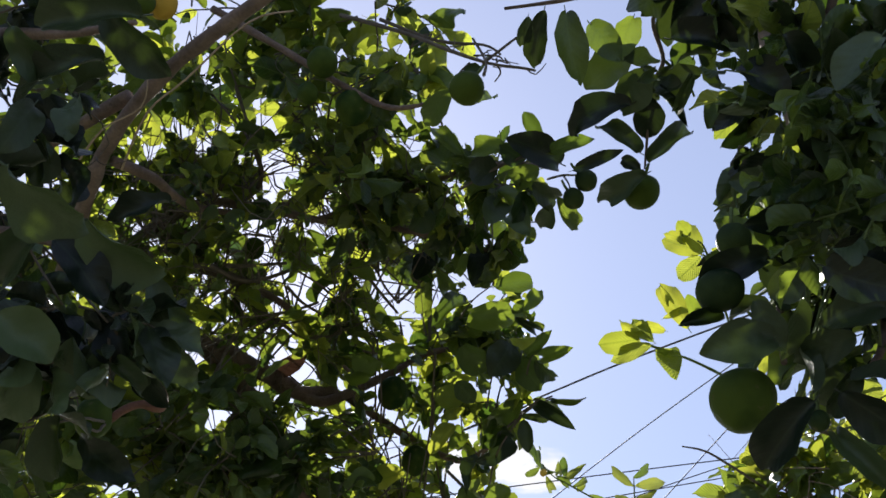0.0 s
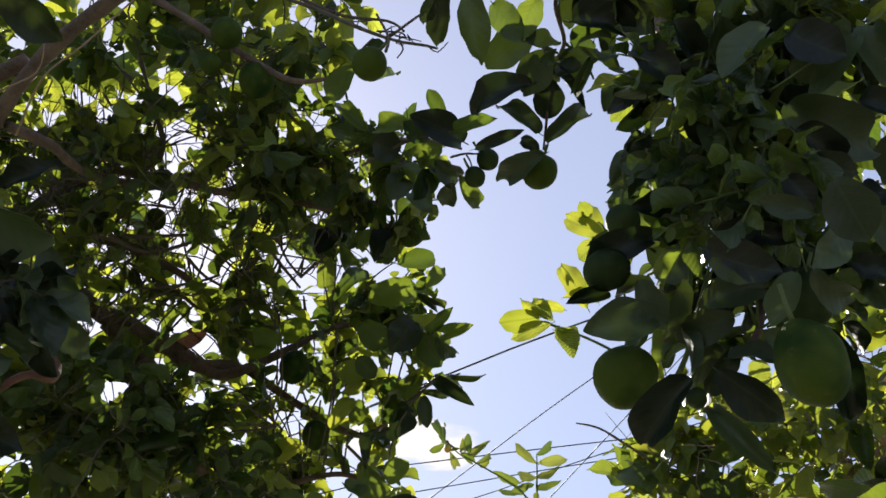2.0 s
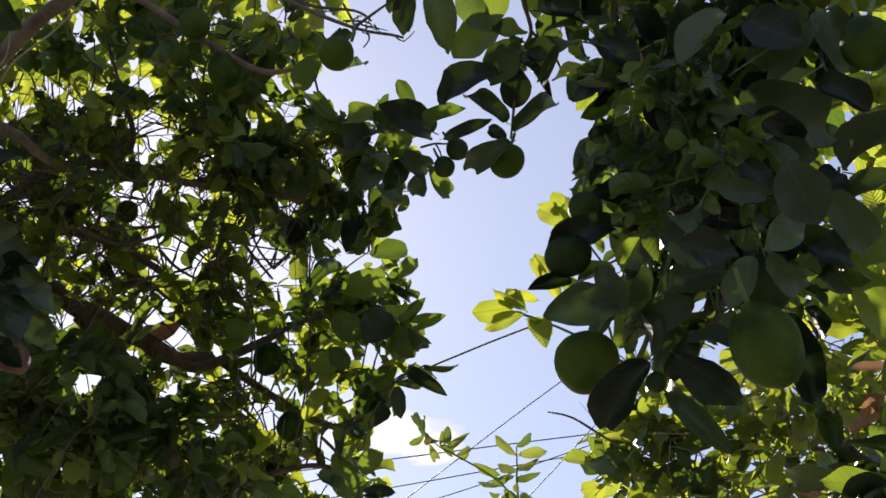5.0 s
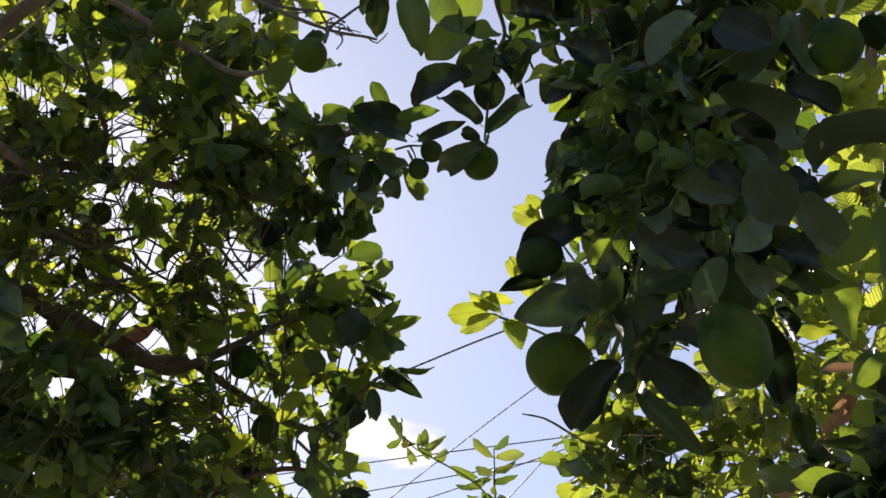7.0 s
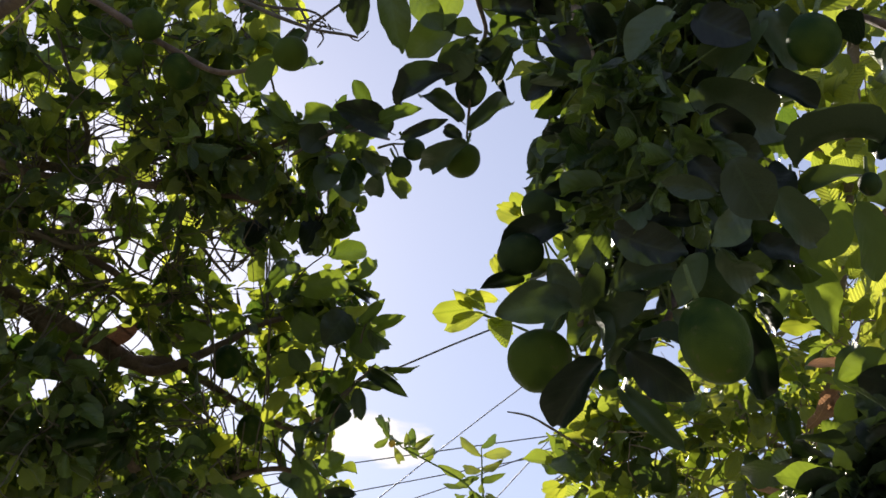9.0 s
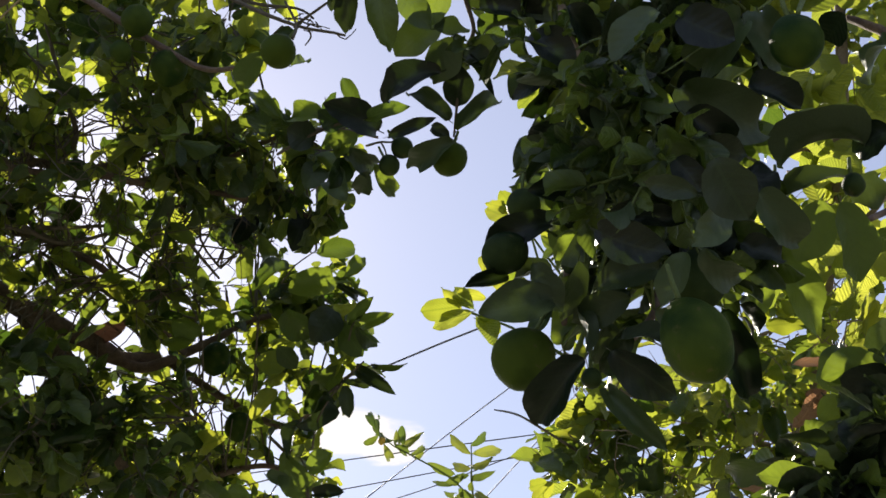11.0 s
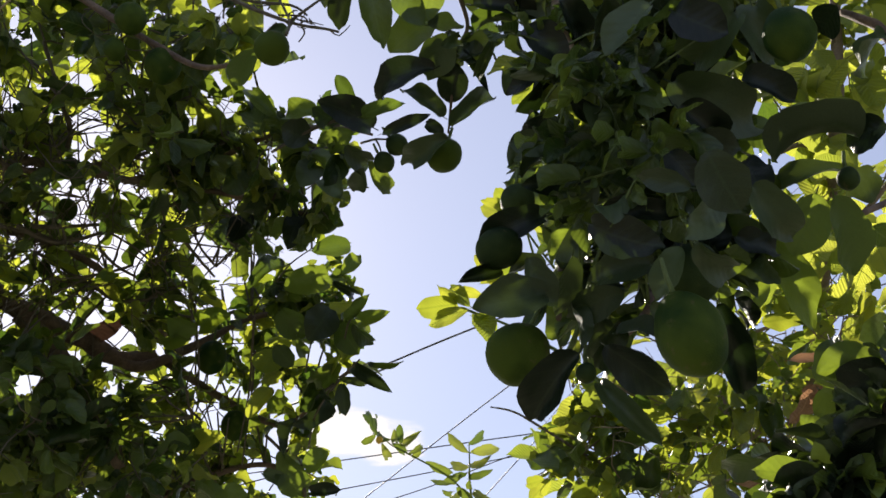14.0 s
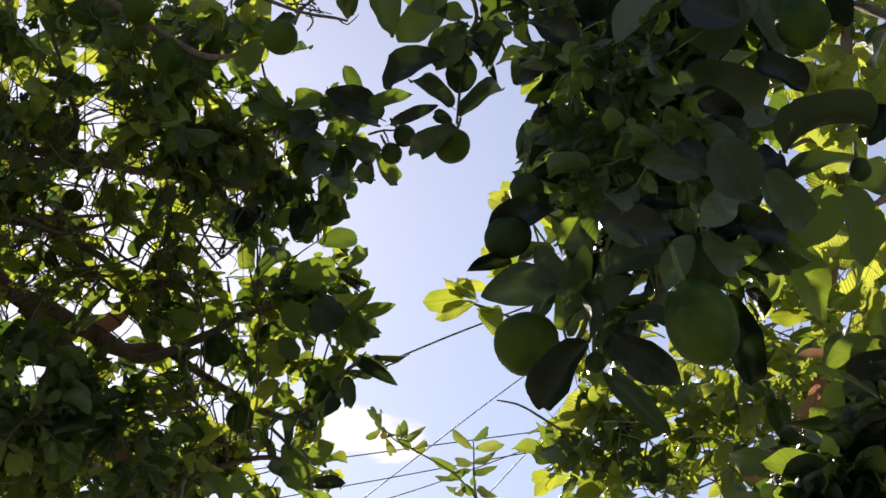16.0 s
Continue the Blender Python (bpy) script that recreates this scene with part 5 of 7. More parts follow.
rim(lemon, [((-0.503, 1.551, 2.864), (-0.618, 1.586, 2.817), 0.0464)], 15, 'curled', BROAD_SHADED_LEAF)
rim(lemon, [((-0.591, 1.668, 2.67), (-0.641, 1.713, 2.625), 0.0479), ((-0.588, 1.831, 2.614), (-0.539, 1.935, 2.585), 0.0493)], 0, 'curled', BROAD_SHADED_LEAF)
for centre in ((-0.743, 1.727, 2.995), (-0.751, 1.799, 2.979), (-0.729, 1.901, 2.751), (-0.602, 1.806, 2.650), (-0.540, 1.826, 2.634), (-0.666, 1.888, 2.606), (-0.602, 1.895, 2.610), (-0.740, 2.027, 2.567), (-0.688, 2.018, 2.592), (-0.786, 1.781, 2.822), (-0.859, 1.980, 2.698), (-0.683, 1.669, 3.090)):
    lemon.clump(centre, 0.09, 4, 0.07, 6, BROAD_SHADED_LEAF)
lemon.twig([(-0.717, 2.079, 3.113), (-0.633, 1.953, 3.135), (-0.558, 1.912, 3.174), (-0.428, 1.813, 3.203), (-0.354, 1.810, 3.223)], 0.0022, 0.0014, VINE, "dry pale vine tendril on the limb")
lemon.twig([(-0.826, 2.106, 3.138), (-0.752, 2.034, 3.170), (-0.662, 1.982, 3.176), (-0.638, 1.928, 3.205)], 0.002, 0.0012, VINE, "dry pale vine tendril on the limb")
for centre in ((-1.75, 2.3, 2.9), (-1.5, 2.0, 3.2), (-2.05, 2.8, 3.0), (-1.9, 2.5, 3.4), (-1.35, 1.7, 3.0), (-2.2, 2.3, 2.7), (-1.6, 2.6, 3.7), (-1.15, 1.9, 3.5), (-1.95, 3.1, 2.6), (-1.3, 2.3, 3.9)):
    lemon.clump(centre, 0.26, 12, 0.08, 8)
lemon.thicken(115, 110, 0.045, 0.11, lambda c: -1.2 < c.x < -0.5)
lemon.thicken(35, 30, 0.045, 0.09, lambda c: -0.5 <= c.x < -0.2)
lemon.thicken(40, 0, 0.045, 0.05, lambda c: -0.2 <= c.x < 0.0)
lemon.finish(300)

# ---- fruit of the dense tree ----
fruit((-0.082, 1.985, 3.203), 0.0304, hang=(0.35, 0.1, 0.9), long=1.0)
fruit((-0.343, 2.222, 3.380), 0.0360)
fruit((-0.398, 2.147, 3.435), 0.0304)
fruit((-0.423, 2.165, 3.369), 0.0212, label="small green lemon in the crown")
fruit((0.122, 2.315, 3.257), 0.0225, long=1.0, nipple=0.06, label="small round dark green fruit, one of a pair", material=SHADED_RIND, stem=0.03, hang=(-0.6, 0, 0.8))
fruit((0.097, 2.334, 3.227), 0.0214, long=1.0, nipple=0.06, label="small round dark green fruit, one of a pair", material=SHADED_RIND, stem=0.03, hang=(-0.5, 0, 0.9))
fruit((-0.053, 2.637, 3.309), 0.0356, long=1.15)
fruit((-0.693, 2.783, 3.431), 0.0260, label="small green lemon in the crown")
fruit((-0.322, 3.261, 3.088), 0.0353)
fruit((-0.373, 3.119, 3.210), 0.0376, long=1.2)
fruit((-0.106, 2.475, 3.334), 0.0316)
fruit((-0.604, 1.848, 3.291), 0.0255, material=RIPE_RIND, label="lemon turning orange beside the limb")
fruit((-0.617, 1.810, 3.255), 0.0191)
fruit((-0.730, 2.246, 2.696), 0.0333, material=RIND, label="green lemon hanging low in the shade")

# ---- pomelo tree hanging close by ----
pomelo = Plant("pomelo_tree", (1.75, 1.95, 0.0), "citrus tree with large dark leaves and big unripe fruit", "tree", BROAD_SHADED_LEAF, ("oval", "flat", "curled", "wavy", "pointed"), GREEN_STEM, 23)
pomelo.other, pomelo.share = MIDTONE_LEAF, 0.45
pomelo.limb([(1.75, 1.95, -0.1), (1.72, 1.92, 0.8), (1.66, 1.9, 1.7), (1.5, 1.9, 2.6), (1.25, 1.9, 3.35)], 0.07, 0.045, "trunk", BARK, "grey-brown citrus trunk")
pomelo.limb([(1.25, 1.9, 3.35), (0.682, 1.873, 3.394), (0.536, 1.859, 3.320), (0.410, 1.820, 3.196), (0.393, 1.804, 3.093), (0.404, 1.789, 3.008), (0.412, 1.811, 2.939)], 0.016, 0.006, material=PALE_BARK, label="pale drooping branch")
pomelo.limb([(0.536, 1.859, 3.320), (0.494, 1.922, 3.171), (0.489, 1.965, 3.036), (0.448, 1.945, 2.884), (0.399, 1.918, 2.780), (0.376, 1.879, 2.658), (0.364, 1.818, 2.568)], 0.009, 0.004)
pomelo.limb([(0.489, 1.965, 3.036), (0.535, 1.941, 2.893), (0.520, 1.900, 2.739), (0.482, 1.811, 2.583), (0.438, 1.800, 2.526)], 0.008, 0.004)
pomelo.limb([(0.682, 1.873, 3.394), (0.704, 1.868, 3.223), (0.647, 1.908, 3.072), (0.614, 1.885, 2.926), (0.647, 1.870, 2.769), (0.658, 1.814, 2.674)], 0.009, 0.004)
pomelo.limb([(0.410, 1.820, 3.196), (0.320, 1.903, 3.339), (0.243, 1.959, 3.342), (0.257, 2.004, 3.276), (0.236, 2.029, 3.238), (0.231, 2.060, 3.192), (0.223, 2.110, 3.117)], 0.005, 0.0022)
pomelo.limb([(0.320, 1.903, 3.339), (0.203, 1.931, 3.383), (0.080, 1.975, 3.402), (-0.023, 1.980, 3.392)], 0.007, 0.003)
pomelo.limb([(0.682, 1.873, 3.394), (0.903, 1.754, 3.130), (0.925, 1.784, 2.996), (0.889, 1.841, 2.820), (0.767, 1.765, 2.697)], 0.009, 0.004)
pomelo.limb([(0.889, 1.841, 2.820), (0.866, 1.908, 2.719), (0.859, 1.980, 2.612), (0.832, 2.015, 2.505), (0.829, 2.097, 2.437)], 0.008, 0.004)
pomelo.limb([(1.25, 1.9, 3.35), (0.96, 1.851, 3.102), (0.9, 1.852, 3.134), (0.87, 1.884, 3.191)], 0.012, 0.006, material=BARK, label="dark brown side branch")
pomelo.twig([(0.783, 1.734, 3.156), (0.663, 1.544, 2.896), (0.606, 1.452, 2.763)], 0.004, 0.003)
pomelo.twig([(0.373, 1.807, 2.513), (0.383, 1.783, 2.532), (0.391, 1.793, 2.571)], 0.004, 0.003)
pomelo.twig([(0.257, 2.004, 3.276), (0.294, 2.024, 3.247), (0.310, 2.041, 3.222)], 0.003, 0.002)
# leaves at the top and the sprig with the fruit under its lowest leaves
pomelo.loose = 0.14
rim(pomelo, [((0.214, 2.075, 3.126), (0.141, 2.076, 3.184), 0.0353), ((0.317, 1.989, 3.226), (0.246, 2.051, 3.238), 0.043)], 20, 'curled')
rim(pomelo, [((0.229, 2.081, 3.107), (0.304, 2.094, 3.183), 0.0316)], -15, 'curled')
rim(pomelo, [((0.214, 2.1, 3.107), (0.183, 2.099, 3.133), 0.0223), ((0.229, 2.024, 3.21), (0.226, 2.085, 3.165), 0.0504), ((0.221, 1.991, 3.241), (0.188, 2.04, 3.18), 0.0595),
    ((0.245, 1.981, 3.227), (0.218, 2.01, 3.261), 0.013), ((0.055, 1.864, 3.262), (0.036, 1.964, 3.227), 0.0363), ((0.028, 1.873, 3.258), (0.013, 1.928, 3.243), 0.0254),
    ((0.329, 1.908, 3.261), (0.409, 1.905, 3.207), 0.049), ((0.361, 1.958, 3.144), (0.314, 1.955, 3.074), 0.0495), ((0.373, 1.922, 3.053), (0.402, 1.989, 3.062), 0.0379)], 0, 'oval')
rim(pomelo, [((0.222, 2.056, 3.064), (0.148, 2.124, 3.06), 0.0399)], 10, 'wavy')
rim(pomelo, [((0.198, 2.013, 3.182), (0.102, 2.096, 3.185), 0.0558)], 35, 'arched')
rim(pomelo, [((0.247, 2.041, 3.231), (0.293, 2.032, 3.143), 0.014), ((0.262, 1.923, 3.244), (0.373, 1.92, 3.212), 0.0508)], -20, 'curled')
rim(pomelo, [((0.241, 2.028, 3.236), (0.288, 2.006, 3.189), 0.0411), ((0.199, 2.001, 3.24), (0.24, 2.066, 3.22), 0.0469), ((0.245, 2.008, 3.236), (0.207, 1.965, 3.188), 0.0222),
    ((0.384, 1.948, 3.078), (0.329, 1.936, 3.017), 0.0345)], 0, 'wavy')
rim(pomelo, [((0.191, 1.971, 3.263), (0.122, 1.982, 3.191), 0.061)], 15, 'wavy')
rim(pomelo, [((0.187, 1.953, 3.227), (0.247, 1.984, 3.256), 0.0405)], -20, 'oval')
rim(pomelo, [((0.268, 1.986, 3.256), (0.314, 2.041, 3.285), 0.0264), ((0.131, 1.922, 3.285), (0.182, 1.933, 3.206), 0.0476), ((0.204, 1.923, 3.298), (0.182, 1.938, 3.219), 0.0423)], 0, 'oval', MIDTONE_LEAF)
rim(pomelo, [((0.09, 1.89, 3.282), (0.114, 1.946, 3.166), 0.049)], 0, 'oval')
rim(pomelo, [((0.277, 2.0, 3.162), (0.298, 1.951, 3.189), 0.0181)], 0, 'curled')
rim(pomelo, [((0.098, 2.225, 3.211), (0.191, 2.167, 3.210), 0.0237)], 4, "flat")
# the hanging cluster
pomelo.loose = 0.42
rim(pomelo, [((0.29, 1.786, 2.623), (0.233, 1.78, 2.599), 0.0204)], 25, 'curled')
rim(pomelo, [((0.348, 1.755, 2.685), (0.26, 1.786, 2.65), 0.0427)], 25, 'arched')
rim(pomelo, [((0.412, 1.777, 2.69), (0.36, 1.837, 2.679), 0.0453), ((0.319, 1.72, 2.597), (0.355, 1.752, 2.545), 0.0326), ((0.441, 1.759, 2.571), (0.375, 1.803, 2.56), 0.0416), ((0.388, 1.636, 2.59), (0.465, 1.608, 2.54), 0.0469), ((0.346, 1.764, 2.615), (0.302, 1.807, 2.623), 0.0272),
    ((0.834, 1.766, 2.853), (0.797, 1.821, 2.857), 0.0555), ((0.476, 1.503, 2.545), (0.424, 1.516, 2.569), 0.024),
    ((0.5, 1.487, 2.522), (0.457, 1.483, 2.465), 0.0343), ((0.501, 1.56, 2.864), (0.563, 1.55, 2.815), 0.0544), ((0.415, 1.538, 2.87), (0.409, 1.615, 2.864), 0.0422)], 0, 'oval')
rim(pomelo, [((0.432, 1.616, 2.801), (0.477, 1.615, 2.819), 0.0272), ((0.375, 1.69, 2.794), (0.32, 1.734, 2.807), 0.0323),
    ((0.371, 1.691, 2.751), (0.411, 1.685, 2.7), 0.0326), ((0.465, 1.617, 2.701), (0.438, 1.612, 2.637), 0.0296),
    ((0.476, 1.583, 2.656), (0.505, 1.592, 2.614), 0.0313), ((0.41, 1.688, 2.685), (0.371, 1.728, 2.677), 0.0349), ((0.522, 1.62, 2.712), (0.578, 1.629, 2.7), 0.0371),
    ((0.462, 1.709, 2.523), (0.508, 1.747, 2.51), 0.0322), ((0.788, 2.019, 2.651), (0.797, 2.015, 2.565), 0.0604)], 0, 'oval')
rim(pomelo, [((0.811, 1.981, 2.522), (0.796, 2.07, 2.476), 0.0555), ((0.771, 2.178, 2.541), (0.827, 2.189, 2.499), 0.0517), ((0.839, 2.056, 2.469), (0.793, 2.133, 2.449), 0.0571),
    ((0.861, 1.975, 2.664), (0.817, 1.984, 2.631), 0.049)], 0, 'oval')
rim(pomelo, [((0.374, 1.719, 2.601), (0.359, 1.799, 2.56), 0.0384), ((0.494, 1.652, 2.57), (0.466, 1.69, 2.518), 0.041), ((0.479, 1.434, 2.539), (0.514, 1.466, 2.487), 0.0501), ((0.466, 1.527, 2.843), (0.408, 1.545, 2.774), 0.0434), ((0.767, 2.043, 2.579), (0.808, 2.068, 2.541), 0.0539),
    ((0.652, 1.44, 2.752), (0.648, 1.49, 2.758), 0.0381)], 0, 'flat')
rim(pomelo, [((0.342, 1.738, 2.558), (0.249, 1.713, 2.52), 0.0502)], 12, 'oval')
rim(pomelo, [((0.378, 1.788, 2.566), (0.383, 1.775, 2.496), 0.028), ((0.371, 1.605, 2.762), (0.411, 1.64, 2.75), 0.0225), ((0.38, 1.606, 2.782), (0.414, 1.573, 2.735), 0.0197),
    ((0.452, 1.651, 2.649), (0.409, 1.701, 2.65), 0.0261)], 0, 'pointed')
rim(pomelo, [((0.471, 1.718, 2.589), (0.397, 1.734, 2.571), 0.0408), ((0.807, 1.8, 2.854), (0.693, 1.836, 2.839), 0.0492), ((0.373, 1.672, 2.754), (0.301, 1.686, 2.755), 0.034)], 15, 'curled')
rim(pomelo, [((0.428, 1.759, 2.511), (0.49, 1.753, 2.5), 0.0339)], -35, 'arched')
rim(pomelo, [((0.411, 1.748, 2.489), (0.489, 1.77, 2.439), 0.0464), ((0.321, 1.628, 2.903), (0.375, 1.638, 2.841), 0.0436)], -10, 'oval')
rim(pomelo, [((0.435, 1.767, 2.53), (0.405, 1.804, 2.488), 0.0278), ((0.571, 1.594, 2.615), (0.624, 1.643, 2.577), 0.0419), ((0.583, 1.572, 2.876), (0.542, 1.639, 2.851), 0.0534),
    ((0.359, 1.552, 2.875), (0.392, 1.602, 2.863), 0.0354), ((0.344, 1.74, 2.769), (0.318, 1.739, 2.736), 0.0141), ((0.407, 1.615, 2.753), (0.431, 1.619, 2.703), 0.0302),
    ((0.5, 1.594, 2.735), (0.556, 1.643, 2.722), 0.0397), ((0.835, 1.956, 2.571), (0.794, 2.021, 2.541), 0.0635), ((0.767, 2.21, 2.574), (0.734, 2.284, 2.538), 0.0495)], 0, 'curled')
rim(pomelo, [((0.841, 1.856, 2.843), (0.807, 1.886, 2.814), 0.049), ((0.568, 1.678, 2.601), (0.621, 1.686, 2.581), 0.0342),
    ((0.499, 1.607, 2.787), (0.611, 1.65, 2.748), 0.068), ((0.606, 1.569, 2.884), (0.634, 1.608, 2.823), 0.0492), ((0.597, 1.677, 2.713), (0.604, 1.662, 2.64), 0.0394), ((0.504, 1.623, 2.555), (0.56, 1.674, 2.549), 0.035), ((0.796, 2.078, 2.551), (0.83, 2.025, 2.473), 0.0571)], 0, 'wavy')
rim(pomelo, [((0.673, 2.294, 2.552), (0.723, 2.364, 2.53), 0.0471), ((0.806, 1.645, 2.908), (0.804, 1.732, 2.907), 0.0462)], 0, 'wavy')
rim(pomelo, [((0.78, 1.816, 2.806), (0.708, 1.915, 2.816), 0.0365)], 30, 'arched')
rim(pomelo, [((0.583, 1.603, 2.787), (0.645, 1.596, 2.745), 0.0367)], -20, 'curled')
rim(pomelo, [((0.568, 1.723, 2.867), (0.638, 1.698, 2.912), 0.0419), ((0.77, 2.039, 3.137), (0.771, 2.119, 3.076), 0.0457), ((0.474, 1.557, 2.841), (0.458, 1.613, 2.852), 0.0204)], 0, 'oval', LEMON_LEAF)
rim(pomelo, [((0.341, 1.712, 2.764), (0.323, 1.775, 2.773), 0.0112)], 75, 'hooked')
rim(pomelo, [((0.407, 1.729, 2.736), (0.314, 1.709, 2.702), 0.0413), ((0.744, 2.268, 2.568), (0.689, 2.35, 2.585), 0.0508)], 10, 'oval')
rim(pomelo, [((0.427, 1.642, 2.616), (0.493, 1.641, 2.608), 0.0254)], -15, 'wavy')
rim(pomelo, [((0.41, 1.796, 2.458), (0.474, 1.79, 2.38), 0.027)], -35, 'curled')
rim(pomelo, [((0.702, 1.735, 2.71), (0.684, 1.814, 2.665), 0.0551)], 0, 'flat', MIDTONE_LEAF)
rim(pomelo, [((0.705, 1.69, 2.672), (0.742, 1.776, 2.61), 0.0506), ((0.445, 1.599, 2.73), (0.413, 1.638, 2.707), 0.0339), ((0.349, 1.61, 2.816), (0.398, 1.596, 2.78), 0.0309)], 0, 'oval', MIDTONE_LEAF)
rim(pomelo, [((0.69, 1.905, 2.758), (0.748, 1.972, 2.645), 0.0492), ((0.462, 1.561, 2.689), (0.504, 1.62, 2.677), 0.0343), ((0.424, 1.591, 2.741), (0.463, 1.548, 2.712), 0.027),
    ((0.444, 1.611, 2.8), (0.494, 1.602, 2.746), 0.0309), ((0.415, 1.633, 2.652), (0.474, 1.664, 2.644), 0.0296)], 0, 'wavy', MIDTONE_LEAF)
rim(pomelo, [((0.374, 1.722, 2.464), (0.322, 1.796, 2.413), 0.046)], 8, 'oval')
rim(pomelo, [((0.436, 1.641, 2.72), (0.394, 1.66, 2.699), 0.0331)], 15, 'curled', MIDTONE_LEAF)
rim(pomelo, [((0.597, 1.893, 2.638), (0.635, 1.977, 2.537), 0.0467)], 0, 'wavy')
rim(pomelo, [((0.507, 1.761, 2.571), (0.572, 1.794, 2.577), 0.034)], -10, 'oval', MIDTONE_LEAF)
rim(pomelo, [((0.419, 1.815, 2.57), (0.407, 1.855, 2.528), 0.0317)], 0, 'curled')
# young leaves lit from behind
rim(pomelo, [((0.486, 1.625, 2.605), (0.506, 1.656, 2.615), 0.007), ((0.453, 1.638, 2.65), (0.458, 1.647, 2.641), 0.0097), ((0.638, 1.677, 3.007), (0.642, 1.643, 2.959), 0.0139),
    ((0.475, 1.577, 2.861), (0.464, 1.562, 2.819), 0.0136), ((0.395, 1.554, 2.883), (0.389, 1.562, 2.869), 0.0163), ((0.396, 1.899, 2.583), (0.389, 1.936, 2.568), 0.0145),
    ((0.468, 1.946, 2.733), (0.451, 1.911, 2.695), 0.0092)], 0, 'oval', YOUNG_LEAF)
rim(pomelo, [((0.571, 1.683, 2.971), (0.593, 1.735, 2.989), 0.017)], 0, 'ribbed', YOUNG_LEAF)
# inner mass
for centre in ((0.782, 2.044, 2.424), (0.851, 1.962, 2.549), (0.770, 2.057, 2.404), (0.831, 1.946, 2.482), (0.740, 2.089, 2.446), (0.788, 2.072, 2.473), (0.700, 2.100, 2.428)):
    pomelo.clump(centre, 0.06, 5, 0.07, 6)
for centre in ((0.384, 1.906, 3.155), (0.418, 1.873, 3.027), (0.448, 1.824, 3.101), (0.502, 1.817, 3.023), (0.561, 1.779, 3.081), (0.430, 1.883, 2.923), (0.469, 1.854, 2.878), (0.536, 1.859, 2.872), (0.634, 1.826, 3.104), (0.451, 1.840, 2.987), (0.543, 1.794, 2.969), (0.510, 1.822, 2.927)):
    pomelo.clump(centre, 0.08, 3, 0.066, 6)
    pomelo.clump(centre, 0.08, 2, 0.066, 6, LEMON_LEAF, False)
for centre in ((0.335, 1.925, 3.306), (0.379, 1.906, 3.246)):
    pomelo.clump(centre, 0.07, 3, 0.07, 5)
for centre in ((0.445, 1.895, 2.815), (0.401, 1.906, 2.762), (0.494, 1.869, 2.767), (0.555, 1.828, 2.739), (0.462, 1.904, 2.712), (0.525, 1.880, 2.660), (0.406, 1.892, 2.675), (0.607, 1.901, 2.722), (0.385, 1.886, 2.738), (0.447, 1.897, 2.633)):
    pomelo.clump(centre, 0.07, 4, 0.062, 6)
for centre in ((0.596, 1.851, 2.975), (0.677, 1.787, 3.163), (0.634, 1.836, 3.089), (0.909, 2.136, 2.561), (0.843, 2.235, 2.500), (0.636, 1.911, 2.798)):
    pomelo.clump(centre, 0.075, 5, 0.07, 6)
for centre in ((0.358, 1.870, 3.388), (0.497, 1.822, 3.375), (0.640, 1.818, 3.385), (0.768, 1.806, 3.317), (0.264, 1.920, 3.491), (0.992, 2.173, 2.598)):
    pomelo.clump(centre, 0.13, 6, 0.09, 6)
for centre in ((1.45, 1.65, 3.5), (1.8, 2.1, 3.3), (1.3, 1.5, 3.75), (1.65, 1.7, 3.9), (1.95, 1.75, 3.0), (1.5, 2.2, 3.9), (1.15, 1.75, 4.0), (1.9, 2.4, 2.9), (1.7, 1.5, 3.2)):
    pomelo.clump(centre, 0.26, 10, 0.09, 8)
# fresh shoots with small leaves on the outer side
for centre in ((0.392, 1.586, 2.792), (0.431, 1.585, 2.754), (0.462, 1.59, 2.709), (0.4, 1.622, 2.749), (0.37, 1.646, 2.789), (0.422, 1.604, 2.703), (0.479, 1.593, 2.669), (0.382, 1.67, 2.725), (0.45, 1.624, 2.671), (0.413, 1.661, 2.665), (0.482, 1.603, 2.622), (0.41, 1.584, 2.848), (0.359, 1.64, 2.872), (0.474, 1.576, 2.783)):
    pomelo.clump(centre, 0.06, 2, 0.042, 6, MIDTONE_LEAF, thick=0.002)
pomelo.thicken(35, 0, 0.05, 0.05, lambda c: 0.42 < c.x < 0.7)
pomelo.finish(300)

fruit((0.216, 2.107, 3.066), 0.0307, "pomelo", hang=(0.2, 0, 1), nipple=0.02, long=1.05, label="unripe green citrus fruit below two leaves", stem=0.03)
fruit((0.316, 1.814, 2.753), 0.0243, "pomelo", nipple=0.04, long=1.05, label="round dark green citrus fruit in the cluster", material=SHADED_RIND, stem=0.03)
fruit((0.286, 1.766, 2.643), 0.0286, "pomelo", hang=(0.7, 0, 0.7), nipple=0.04, long=1.1, label="dark green citrus fruit half hidden by leaves", material=SHADED_RIND, stem=0.03)
fruit((0.309, 1.816, 2.515), 0.0410, "pomelo", hang=(0.35, 0.2, 0.9), nipple=0.1, long=1.03, label="big pale green citrus fruit beside a dark leaf", stem=0.05)
fruit((0.482, 1.613, 2.429), 0.0379, "pomelo", hang=(-0.25, 0, 1), nipple=0.05, long=1.32, label="big smooth green citrus fruit hanging in the open", stem=0.05)
fruit((0.528, 1.747, 2.591), 0.0369, "pomelo", hang=(0.2, 0, 1), nipple=0.04, label="dark green citrus fruit between the leaves", material=SHADED_RIND, stem=0.03)
fruit((0.390, 1.787, 2.472), 0.0132, "pomelo", nipple=0.02, long=1.0, label="very small dark green fruitlet", material=SHADED_RIND, stem=0.03)
